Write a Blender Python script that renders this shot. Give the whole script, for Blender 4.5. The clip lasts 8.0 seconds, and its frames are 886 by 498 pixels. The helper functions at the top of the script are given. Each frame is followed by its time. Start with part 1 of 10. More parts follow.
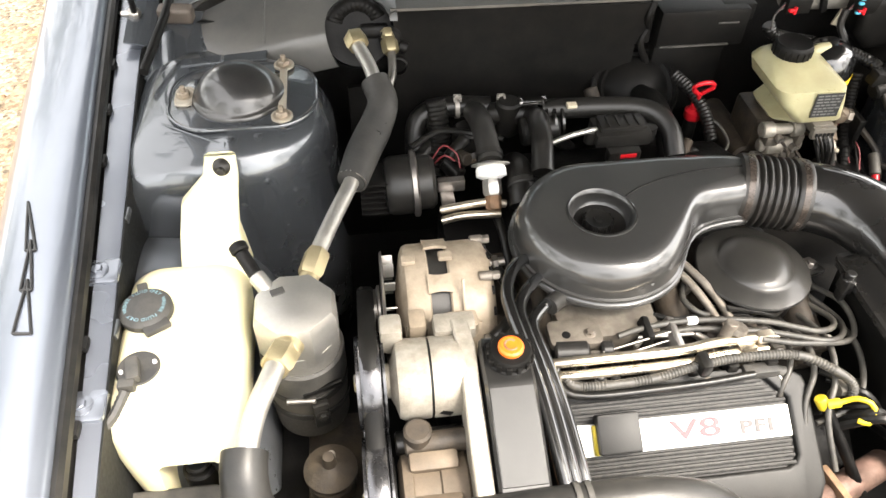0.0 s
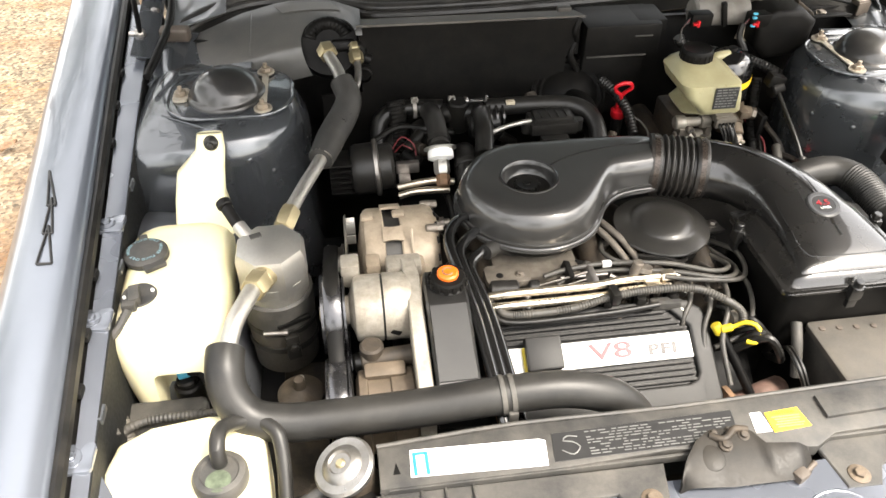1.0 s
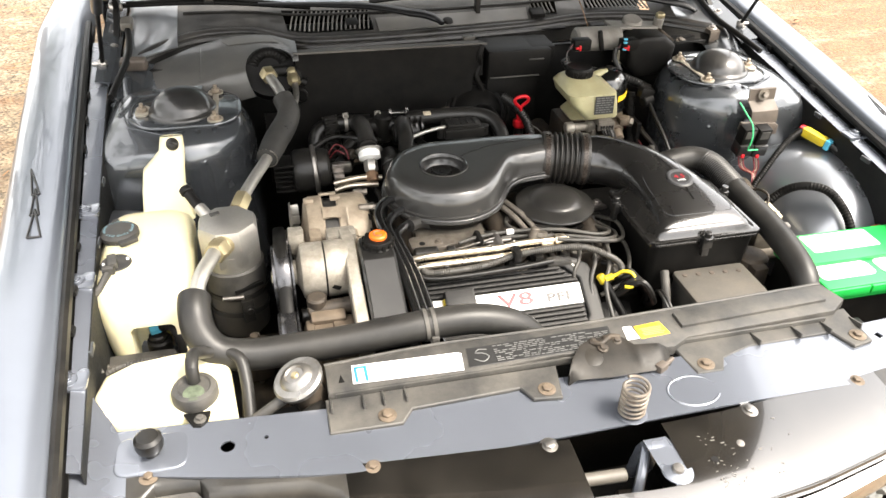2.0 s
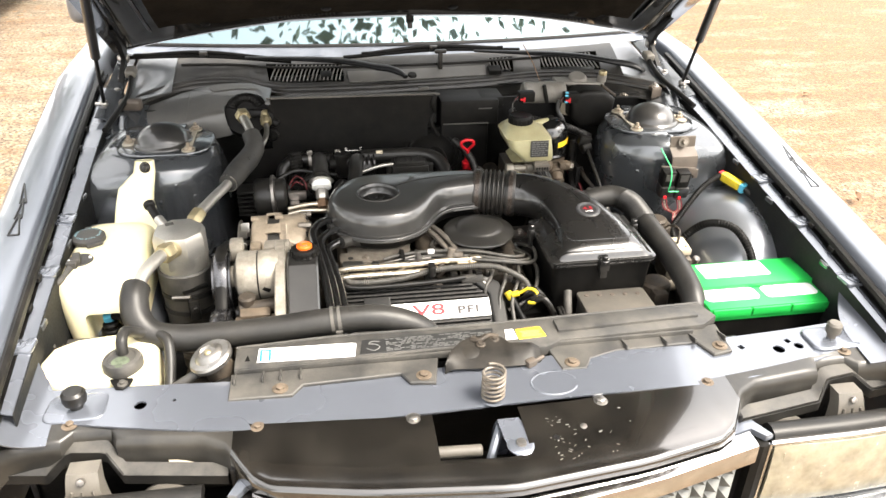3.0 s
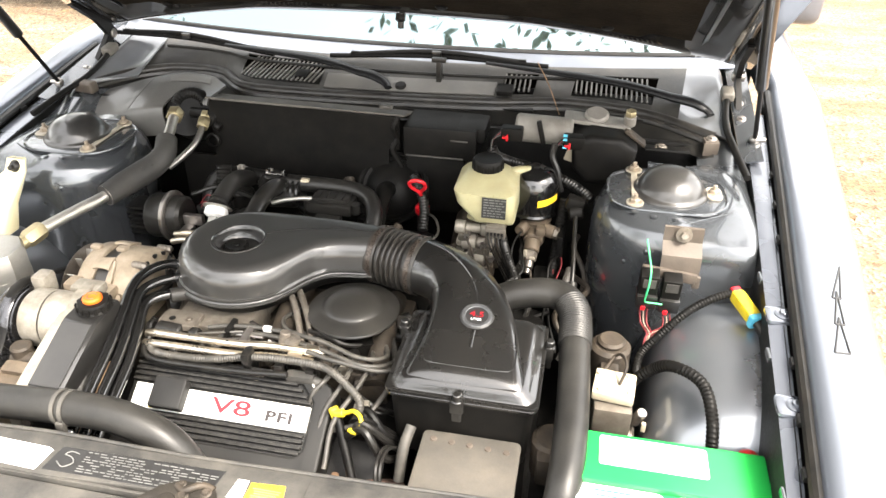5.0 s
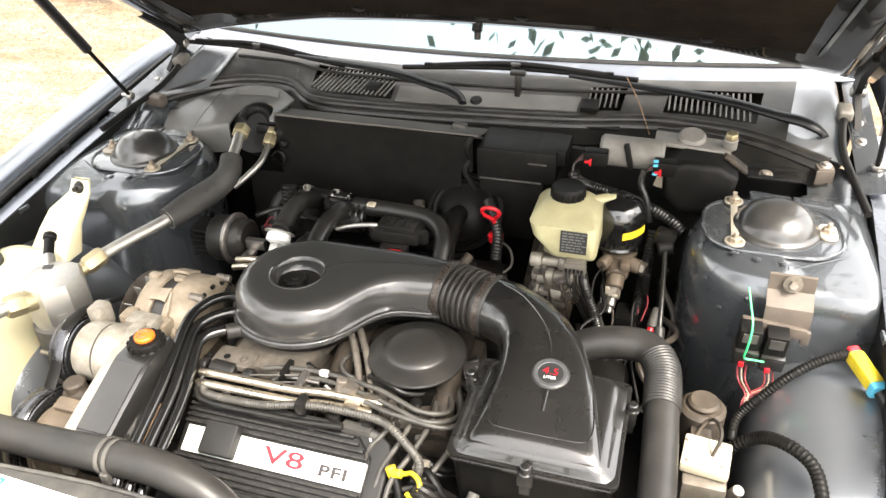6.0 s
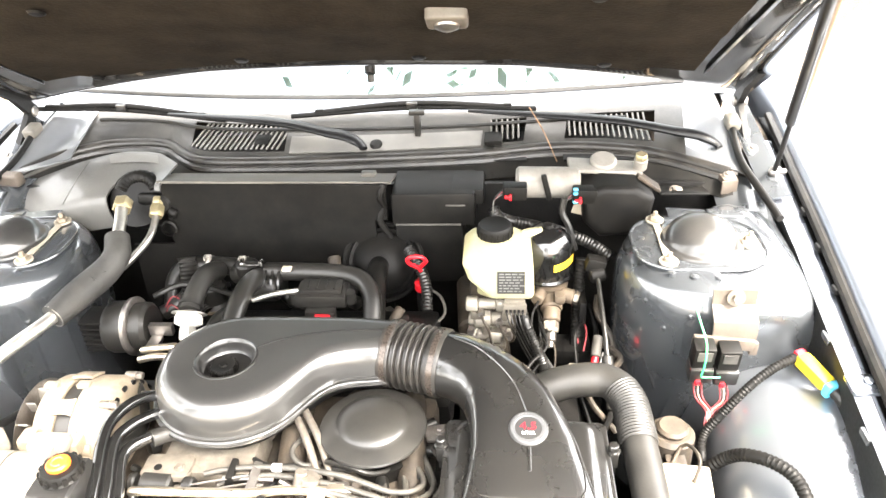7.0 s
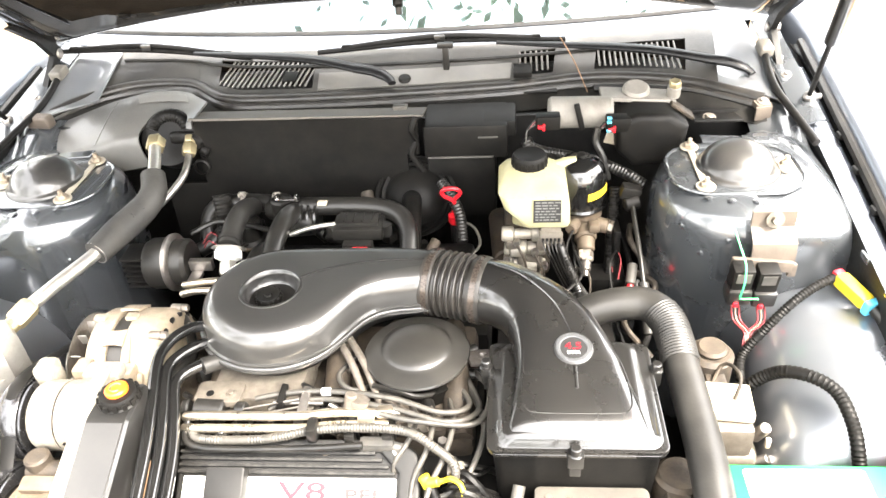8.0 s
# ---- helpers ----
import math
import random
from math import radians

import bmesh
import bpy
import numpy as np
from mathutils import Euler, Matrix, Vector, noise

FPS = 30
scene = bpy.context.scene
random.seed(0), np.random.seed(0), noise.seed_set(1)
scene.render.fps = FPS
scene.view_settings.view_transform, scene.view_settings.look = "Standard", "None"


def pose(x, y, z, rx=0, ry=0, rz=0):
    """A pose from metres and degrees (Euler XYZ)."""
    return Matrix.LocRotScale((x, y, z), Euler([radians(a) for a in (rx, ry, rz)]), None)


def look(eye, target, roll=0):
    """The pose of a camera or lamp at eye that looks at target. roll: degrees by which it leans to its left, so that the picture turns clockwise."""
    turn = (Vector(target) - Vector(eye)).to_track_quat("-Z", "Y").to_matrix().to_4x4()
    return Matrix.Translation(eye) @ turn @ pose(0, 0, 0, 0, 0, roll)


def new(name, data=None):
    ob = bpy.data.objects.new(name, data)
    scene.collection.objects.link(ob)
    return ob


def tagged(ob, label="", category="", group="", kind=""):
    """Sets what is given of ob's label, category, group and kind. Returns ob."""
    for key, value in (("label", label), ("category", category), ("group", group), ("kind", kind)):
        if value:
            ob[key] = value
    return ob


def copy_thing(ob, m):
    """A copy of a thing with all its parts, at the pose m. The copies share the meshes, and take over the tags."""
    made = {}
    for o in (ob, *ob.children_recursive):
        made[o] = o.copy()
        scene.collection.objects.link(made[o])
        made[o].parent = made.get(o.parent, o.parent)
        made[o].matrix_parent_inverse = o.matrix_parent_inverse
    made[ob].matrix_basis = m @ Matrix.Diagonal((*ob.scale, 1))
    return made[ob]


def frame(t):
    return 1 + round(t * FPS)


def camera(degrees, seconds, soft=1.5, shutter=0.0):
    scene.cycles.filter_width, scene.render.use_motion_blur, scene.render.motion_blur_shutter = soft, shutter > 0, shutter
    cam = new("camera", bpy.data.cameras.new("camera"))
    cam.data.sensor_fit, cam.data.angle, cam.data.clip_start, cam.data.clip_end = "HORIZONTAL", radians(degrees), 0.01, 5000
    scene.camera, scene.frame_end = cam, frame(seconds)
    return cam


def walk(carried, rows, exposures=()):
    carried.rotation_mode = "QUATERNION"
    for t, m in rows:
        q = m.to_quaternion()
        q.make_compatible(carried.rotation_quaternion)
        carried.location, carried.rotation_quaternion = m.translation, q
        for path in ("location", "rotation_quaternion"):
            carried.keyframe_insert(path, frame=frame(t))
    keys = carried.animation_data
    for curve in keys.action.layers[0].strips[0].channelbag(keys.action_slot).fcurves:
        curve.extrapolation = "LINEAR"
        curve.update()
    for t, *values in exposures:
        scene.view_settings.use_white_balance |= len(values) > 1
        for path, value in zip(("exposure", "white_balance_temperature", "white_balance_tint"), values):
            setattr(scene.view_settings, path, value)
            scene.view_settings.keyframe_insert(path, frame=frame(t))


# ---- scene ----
cam = camera(61.4, 8.0)
PATH = [
    (0, (-0.422, -0.93, 1.476), (-0.225, 0.449, 0.041), 1.2),
    (0.5, (-0.398, -1.033, 1.477), (-0.191, 0.412, 0.11), 0.6),
    (1, (-0.39, -1.178, 1.479), (-0.167, 0.333, 0.187), 0.4),
    (1.2, (-0.393, -1.233, 1.487), (-0.159, 0.299, 0.222), 0.4),
    (2.3, (-0.426, -1.525, 1.488), (0.014, 0.083, 0.383), 1.5),
    (2.5, (-0.391, -1.581, 1.489), (0.023, 0.049, 0.408), 1.1),
    (3, (-0.224, -1.686, 1.498), (0.068, 0.029, 0.511), 0.9),
    (3.5, (-0.073, -1.661, 1.483), (0.069, 0.1, 0.546), 0.4),
    (4, (0.108, -1.524, 1.463), (0.204, 0.249, 0.542), 1.5),
    (4.2, (0.18, -1.471, 1.475), (0.229, 0.286, 0.521), 1.2),
    (5.3, (0.456, -1.186, 1.482), (0.006, 0.425, 0.386), -0.2),
    (5.5, (0.458, -1.165, 1.48), (-0.039, 0.423, 0.37), -1.0),
    (6, (0.406, -1.112, 1.493), (-0.128, 0.477, 0.402), -2.3),
    (6.5, (0.318, -1.056, 1.511), (-0.004, 0.617, 0.464), -2.8),
    (7, (0.269, -1.057, 1.501), (0.109, 0.638, 0.451), -2.8),
    (7.5, (0.235, -1.065, 1.496), (0.079, 0.585, 0.377), -2.9),
    (8, (0.223, -1.086, 1.478), (0.042, 0.537, 0.323), -4.4),
]
EXPOSURES = [(0.0, 2.72), (0.5, 2.65), (1.0, 2.22), (2.5, 2.18), (3.5, 2.34), (4.2, 2.55), (5.5, 2.63), (6.0, 2.63), (6.6, 3.6), (7.0, 4.15), (7.5, 4.2), (8.0, 3.86)]
walk(cam, [(t, look(eye, target, roll)) for t, eye, target, roll in PATH], [(t, e, 7000, 10) for t, e in EXPOSURES])

# ---------------------------------------------------------------- light
world = bpy.data.worlds.new("sky")
scene.world = world
world.use_nodes = True
wn, wl = world.node_tree.nodes, world.node_tree.links
sky = wn.new("ShaderNodeTexSky")
sky.sky_type = "NISHITA"
sky.sun_disc = False
sky.sun_elevation, sky.sun_rotation = radians(58), radians(118)
sky.air_density, sky.dust_density, sky.ozone_density = 1.0, 4.0, 1.0
haze = wn.new("ShaderNodeHueSaturation")
haze.inputs["Saturation"].default_value = 0.35
wl.new(sky.outputs[0], haze.inputs["Color"])
cloud = wn.new("ShaderNodeMix")   # thin bright overcast over the whole sky
cloud.data_type, cloud.blend_type = "RGBA", "ADD"
cloud.inputs[0].default_value = 1.0
cloud.inputs[7].default_value = (1.75, 1.70, 1.62, 1)
wl.new(haze.outputs[0], cloud.inputs[6])
wl.new(cloud.outputs[2], wn["Background"].inputs[0])
wn["Background"].inputs[1].default_value = 0.17
sun = new("sun", bpy.data.lights.new("sun", "SUN"))
sun.data.energy, sun.data.angle, sun.data.color = 1.7, radians(16), (1.0, 0.96, 0.90)
sun.matrix_world = look((3.2, -1.9, 6.4), (0, 0, 0.3))

# ---------------------------------------------------------------- materials
def mat(name, col, rough=0.5, metal=0.0, coat=0.0, var=0.18, scale=25.0, bump=0.0, bscale=300.0,
        dust=None, dust_amount=0.0, dust_scale=30.0, rvar=0.12, spec=0.5, sss=0.0, coat_rough=0.08):
    """A surface with broad colour variation, fine grain, wear in the gloss and optional dust patches."""
    m = bpy.data.materials.new(name)
    m.use_nodes = True
    nt = m.node_tree
    n, l = nt.nodes, nt.links
    b = n["Principled BSDF"]
    co = n.new("ShaderNodeTexCoord")
    big = n.new("ShaderNodeTexNoise")
    big.inputs["Scale"].default_value, big.inputs["Detail"].default_value = scale, 4.0
    l.new(co.outputs["Object"], big.inputs["Vector"])
    fine = n.new("ShaderNodeTexNoise")
    fine.inputs["Scale"].default_value, fine.inputs["Detail"].default_value = bscale, 3.0
    l.new(co.outputs["Object"], fine.inputs["Vector"])
    ramp = n.new("ShaderNodeMapRange")
    ramp.inputs["From Min"].default_value, ramp.inputs["From Max"].default_value = 0.3, 0.7
    l.new(big.outputs["Fac"], ramp.inputs["Value"])
    mix = n.new("ShaderNodeMix")
    mix.data_type = "RGBA"
    mix.inputs[6].default_value = (*[c * (1 - var) for c in col], 1)
    mix.inputs[7].default_value = (*[min(1, c * (1 + var)) for c in col], 1)
    l.new(ramp.outputs[0], mix.inputs[0])
    out = mix.outputs[2]
    rsum = n.new("ShaderNodeMapRange")
    rsum.inputs["To Min"].default_value, rsum.inputs["To Max"].default_value = max(0.02, rough - rvar), min(1, rough + rvar)
    l.new(fine.outputs["Fac"], rsum.inputs["Value"])
    rout = rsum.outputs[0]
    if dust:
        dn = n.new("ShaderNodeTexNoise")
        dn.inputs["Scale"].default_value, dn.inputs["Detail"].default_value = dust_scale, 8.0
        dn.inputs["Roughness"].default_value = 0.68
        l.new(co.outputs["Object"], dn.inputs["Vector"])
        dr = n.new("ShaderNodeMapRange")
        dr.inputs["From Min"].default_value, dr.inputs["From Max"].default_value = 0.38, 0.68
        dr.inputs["To Max"].default_value = dust_amount
        l.new(dn.outputs["Fac"], dr.inputs["Value"])
        dm = n.new("ShaderNodeMix")
        dm.data_type = "RGBA"
        dm.inputs[7].default_value = (*dust, 1)
        l.new(out, dm.inputs[6])
        l.new(dr.outputs[0], dm.inputs[0])
        out = dm.outputs[2]
        ra = n.new("ShaderNodeMath")
        ra.operation, ra.inputs[1].default_value, ra.use_clamp = "MULTIPLY_ADD", 0.45, True
        l.new(dr.outputs[0], ra.inputs[0])
        l.new(rout, ra.inputs[2])
        rout = ra.outputs[0]
    l.new(out, b.inputs["Base Color"])
    l.new(rout, b.inputs["Roughness"])
    b.inputs["Metallic"].default_value = metal
    b.inputs["Specular IOR Level"].default_value = spec
    b.inputs["Coat Weight"].default_value = coat
    b.inputs["Coat Roughness"].default_value = coat_rough
    if sss:
        b.inputs["Subsurface Weight"].default_value = sss
        b.inputs["Subsurface Radius"].default_value = (0.02, 0.016, 0.008)
        b.inputs["Subsurface Scale"].default_value = 0.5
    if bump:
        bp = n.new("ShaderNodeBump")
        bp.inputs["Strength"].default_value, bp.inputs["Distance"].default_value = bump, 0.002
        l.new(fine.outputs["Fac"], bp.inputs["Height"])
        l.new(bp.outputs[0], b.inputs["Normal"])
    return m


DUST = (0.30, 0.26, 0.21)
M_PAINT = mat("grey_blue_metallic_paint", (0.165, 0.183, 0.215), 0.30, 0.6, 1.0, 0.05, 6, 0, 20, rvar=0.02, coat_rough=0.03)
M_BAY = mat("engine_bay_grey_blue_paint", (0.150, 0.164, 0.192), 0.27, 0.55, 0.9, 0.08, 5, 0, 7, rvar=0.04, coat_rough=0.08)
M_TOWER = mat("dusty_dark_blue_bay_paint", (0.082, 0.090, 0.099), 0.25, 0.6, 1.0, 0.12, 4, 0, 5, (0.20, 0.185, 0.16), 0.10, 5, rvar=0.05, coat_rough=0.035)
M_GRIMECAST = mat("grimy_cast_aluminium", (0.17, 0.15, 0.125), 0.45, 0.5, 0, 0.3, 40, 0.15, 300, (0.08, 0.065, 0.048), 0.5, 26)
M_BROWNCAST = mat("brown_grimy_cast", (0.115, 0.088, 0.062), 0.55, 0.2, 0, 0.3, 30, 0.15, 300, (0.05, 0.039, 0.029), 0.5, 22)
M_BRONZE = mat("bronzed_rubber_band", (0.060, 0.048, 0.040), 0.28, 0.5, 0.2, 0.2, 30, 0.02, 300)
M_PALECAST = mat("pale_oxidised_casting", (0.20, 0.19, 0.173), 0.6, 0.2, 0, 0.15, 30, 0.1, 300, (0.10, 0.085, 0.065), 0.4, 20)
M_CHIP = mat("bare_scuffed_paint", (0.11, 0.105, 0.095), 0.6)
M_PANELBLK = mat("scuffed_gloss_black_paint", (0.006, 0.0056, 0.005), 0.12, 0.0, 1.0, 0.3, 18, 0.0, 9, DUST, 0.03, 14, rvar=0.04, spec=0.9, coat_rough=0.025)
M_PLASTIC = mat("satin_black_plastic", (0.0105, 0.0103, 0.0100), 0.30, 0, 0.8, 0.2, 7, 0.02, 500, (0.06, 0.055, 0.047), 0.09, 11, rvar=0.06, spec=0.30, coat_rough=0.05)
# black base lifted to stand in for the sky's sheen on the lid, plus dust
M_LIDPL = mat("dusty_sheen_lifted_plastic", (0.0215, 0.0212, 0.0205), 0.40, 0, 1.0, 0.2, 7, 0.0, 12, (0.080, 0.075, 0.066), 0.16, 11, rvar=0.03, spec=0.5, coat_rough=0.07)
M_MATTE = mat("matte_black_plastic", (0.0048, 0.0047, 0.0045), 0.46, 0, 0, 0.3, 14, 0.08, 700, DUST, 0.015, 25, spec=0.13)
M_GREYPL = mat("dusty_grey_black_plastic", (0.025, 0.0245, 0.0235), 0.55, 0, 0, 0.2, 12, 0.1, 600, (0.20, 0.182, 0.152), 0.30, 16)
# bay paint darkened to stand in for shade below the rail, with some dust
M_WALL = mat("shaded_inner_wing_paint", (0.010, 0.011, 0.0115), 0.55, 0.0, 0.0, 0.3, 10, 0.05, 200, (0.05, 0.044, 0.035), 0.25, 12, spec=0.15)
M_COVER = mat("dark_grey_cover_plastic", (0.0095, 0.0094, 0.0090), 0.40, 0, 0, 0.3, 12, 0.06, 600, (0.13, 0.114, 0.09), 0.08, 18, spec=0.25)
M_COWL = mat("dusty_cowl_plastic", (0.015, 0.0147, 0.014), 0.45, 0, 0.15, 0.3, 5, 0.04, 300, (0.130, 0.120, 0.104), 0.30, 7)
M_RUBBER = mat("black_rubber", (0.0080, 0.0080, 0.0078), 0.30, 0, 0, 0.25, 20, 0.0, 60, DUST, 0.035, 35, rvar=0.05, spec=0.36)
M_FOAM = mat("dusty_black_rubber_hose", (0.0135, 0.0132, 0.0126), 0.42, 0, 0, 0.3, 20, 0.06, 300, (0.17, 0.155, 0.13), 0.08, 14, rvar=0.06, spec=0.35)
M_TANK = mat("yellowed_translucent_plastic", (0.74, 0.68, 0.45), 0.34, 0, 0, 0.06, 12, 0.02, 200, (0.46, 0.36, 0.2), 0.14, 9, sss=0.2)
M_RESV = mat("olive_yellow_fluid_plastic", (0.36, 0.335, 0.20), 0.30, 0, 0, 0.12, 16, 0.03, 200, (0.24, 0.19, 0.09), 0.3, 20, sss=0.1)
M_ALU = mat("brushed_aluminium", (0.50, 0.49, 0.46), 0.40, 0.9, 0, 0.12, 30, 0.05, 300, (0.2, 0.17, 0.13), 0.35, 30)
M_CAST = mat("dusty_cast_aluminium", (0.34, 0.315, 0.27), 0.46, 0.5, 0, 0.22, 40, 0.12, 400, (0.12, 0.095, 0.068), 0.6, 26)
M_TANCAST = mat("tan_stained_cast_housing", (0.32, 0.265, 0.20), 0.5, 0.2, 0, 0.2, 30, 0.12, 350, (0.13, 0.095, 0.06), 0.55, 22)
M_STEEL = mat("worn_steel", (0.38, 0.36, 0.34), 0.32, 0.95, 0, 0.2, 40, 0.05, 400, (0.13, 0.085, 0.05), 0.35, 35)
M_DIRTY = mat("grimy_engine_metal", (0.030, 0.026, 0.022), 0.5, 0.2, 0, 0.4, 30, 0.3, 220, (0.12, 0.09, 0.062), 0.5, 24, spec=0.3)
# near-black: puts shade into recesses and bay depths; also oily black parts
M_DARK = mat("oily_and_shade_black", (0.004, 0.0039, 0.0038), 0.4, 0.0, 0, 0.4, 30, 0.2, 220, (0.022, 0.020, 0.018), 0.25, 24, spec=0.2)
M_BRASS = mat("yellow_zinc_fitting", (0.42, 0.36, 0.22), 0.38, 0.8, 0, 0.15, 60, 0.05, 400, (0.2, 0.16, 0.11), 0.4, 60)
M_CHROME = mat("bright_chrome", (0.56, 0.555, 0.55), 0.10, 1.0, 0, 0.08, 30, 0, 300, (0.26, 0.235, 0.20), 0.35, 45, rvar=0.05)
M_CAPMETAL = mat("dulled_plated_cap", (0.30, 0.29, 0.275), 0.30, 0.9, 0, 0.2, 40, 0.05, 300, (0.13, 0.11, 0.085), 0.4, 30)
M_GRILLE = mat("dull_grey_grille_plastic", (0.115, 0.118, 0.110), 0.42, 0.2, 0, 0.1, 30, 0.03, 300, (0.08, 0.073, 0.062), 0.3, 20)
M_PIPEBLK = mat("gloss_black_pipe_paint", (0.007, 0.007, 0.007), 0.16, 0, 1.0, 0.2, 20, 0.0, 12, rvar=0.03, coat_rough=0.03)
M_GOLDTUBE = mat("nickel_fuel_tube", (0.66, 0.60, 0.50), 0.28, 0.95, 0, 0.15, 40, 0.02, 300, (0.3, 0.2, 0.1), 0.4, 40)
M_RUST = mat("rusty_brown_steel", (0.20, 0.12, 0.07), 0.75, 0.2, 0, 0.4, 60, 0.3, 250)
M_RUSTBOLT = mat("tan_rust_bolt", (0.12, 0.092, 0.066), 0.6, 0.4, 0, 0.3, 90, 0.2, 300)
M_WHITE = mat("white_label", (0.82, 0.82, 0.80), 0.45, 0, 0, 0.03, 12, 0.01, 300, (0.6, 0.56, 0.48), 0.12, 30)
M_CREAM = mat("cream_plastic", (0.46, 0.41, 0.31), 0.5, 0, 0, 0.1, 30, 0.05, 300, (0.25, 0.19, 0.12), 0.35, 30)
M_RED = mat("red_plastic", (0.55, 0.012, 0.02), 0.35, 0, 0, 0.1, 40)
M_ORANGE = mat("orange_cap_plastic", (0.70, 0.13, 0.01), 0.45, 0, 0, 0.1, 60, 0.05, 400)
M_YELLOW = mat("yellow_plastic", (0.62, 0.47, 0.02), 0.42, 0, 0, 0.15, 50, 0.03, 300, (0.35, 0.26, 0.06), 0.3, 60)
M_YLAB = mat("yellow_label", (0.85, 0.55, 0.03), 0.5, 0, 0, 0.08, 60)
M_CYAN = mat("sky_blue_plastic", (0.08, 0.42, 0.60), 0.45, 0, 0, 0.1, 60)
M_GREEN = mat("bright_green_plastic", (0.008, 0.36, 0.06), 0.34, 0, 0, 0.06, 20, 0.03, 500)
M_GREENWIRE = mat("green_wire", (0.03, 0.45, 0.16), 0.45)
M_PINK = mat("pink_red_wire", (0.17, 0.020, 0.024), 0.5)
M_BOXLID = mat("brown_dust_coated_lid", (0.050, 0.046, 0.040), 0.6, 0, 0, 0.25, 14, 0.1, 400, (0.15, 0.128, 0.10), 0.35, 12)
# base raised above the bay paint to imitate sky reflected on the bulge
M_WHOUSE = mat("dusty_lightened_wheelhouse_paint", (0.260, 0.278, 0.305), 0.27, 0.75, 1.0, 0.14, 4, 0, 3, (0.30, 0.27, 0.22), 0.12, 4, rvar=0.03, coat_rough=0.04)
M_DULLCAST = mat("dull_brown_casting", (0.12, 0.108, 0.090), 0.55, 0.2, 0, 0.15, 30, 0.1, 300, (0.07, 0.055, 0.04), 0.4, 24)
M_TANWIRE = mat("tan_wire", (0.24, 0.17, 0.13), 0.5)
M_GREYWIRE = mat("grey_plug_wire", (0.040, 0.038, 0.034), 0.45, 0, 0, 0.2, 40, 0.05, 300, (0.16, 0.14, 0.11), 0.25, 40)
M_TANBRK = mat("brown_dusty_bracket", (0.068, 0.054, 0.043), 0.55, 0.1, 0, 0.2, 40, 0.1, 300, (0.12, 0.10, 0.08), 0.3, 25)
M_INSUL = mat("sooty_hood_insulation", (0.011, 0.0085, 0.006), 0.95, 0, 0, 0.35, 9, 0.6, 160, (0.055, 0.046, 0.036), 0.22, 16, spec=0.08)
M_GLASSLENS = mat("clear_lamp_lens", (0.31, 0.285, 0.215), 0.10, 0.4, 0.8, 0.25, 45, 0.25, 90, (0.50, 0.48, 0.41), 0.35, 40)
M_PALEPL = mat("pale_dusty_bracket_plastic", (0.085, 0.078, 0.067), 0.5, 0, 0, 0.2, 20, 0.05, 300, (0.18, 0.16, 0.13), 0.35, 18)
M_SCREEN = mat("black_label", (0.02, 0.02, 0.02), 0.4, 0, 0, 0.1, 40)
M_BARS = mat("grey_label_print", (0.13, 0.13, 0.125), 0.5)
M_REDPRINT = mat("red_print", (0.30, 0.006, 0.014), 0.45)
M_GREYPRINT = mat("brown_grey_print", (0.022, 0.016, 0.016), 0.45)
M_BADGERING = mat("dark_grey_badge_rim", (0.075, 0.077, 0.080), 0.35, 0.3, 0, 0.1, 60)
M_BLUEPRINT = mat("cyan_print", (0.02, 0.17, 0.32), 0.45)
M_TYRE = mat("tyre_rubber", (0.03, 0.03, 0.03), 0.75, 0, 0, 0.2, 10, 0.15, 200, DUST, 0.3, 12)
M_WHEEL = mat("silver_wheel_paint", (0.62, 0.63, 0.65), 0.35, 0.4, 0.3, 0.05, 8)
M_FARCAR = mat("white_car_paint", (0.70, 0.71, 0.72), 0.25, 0.0, 0.8, 0.03, 3)


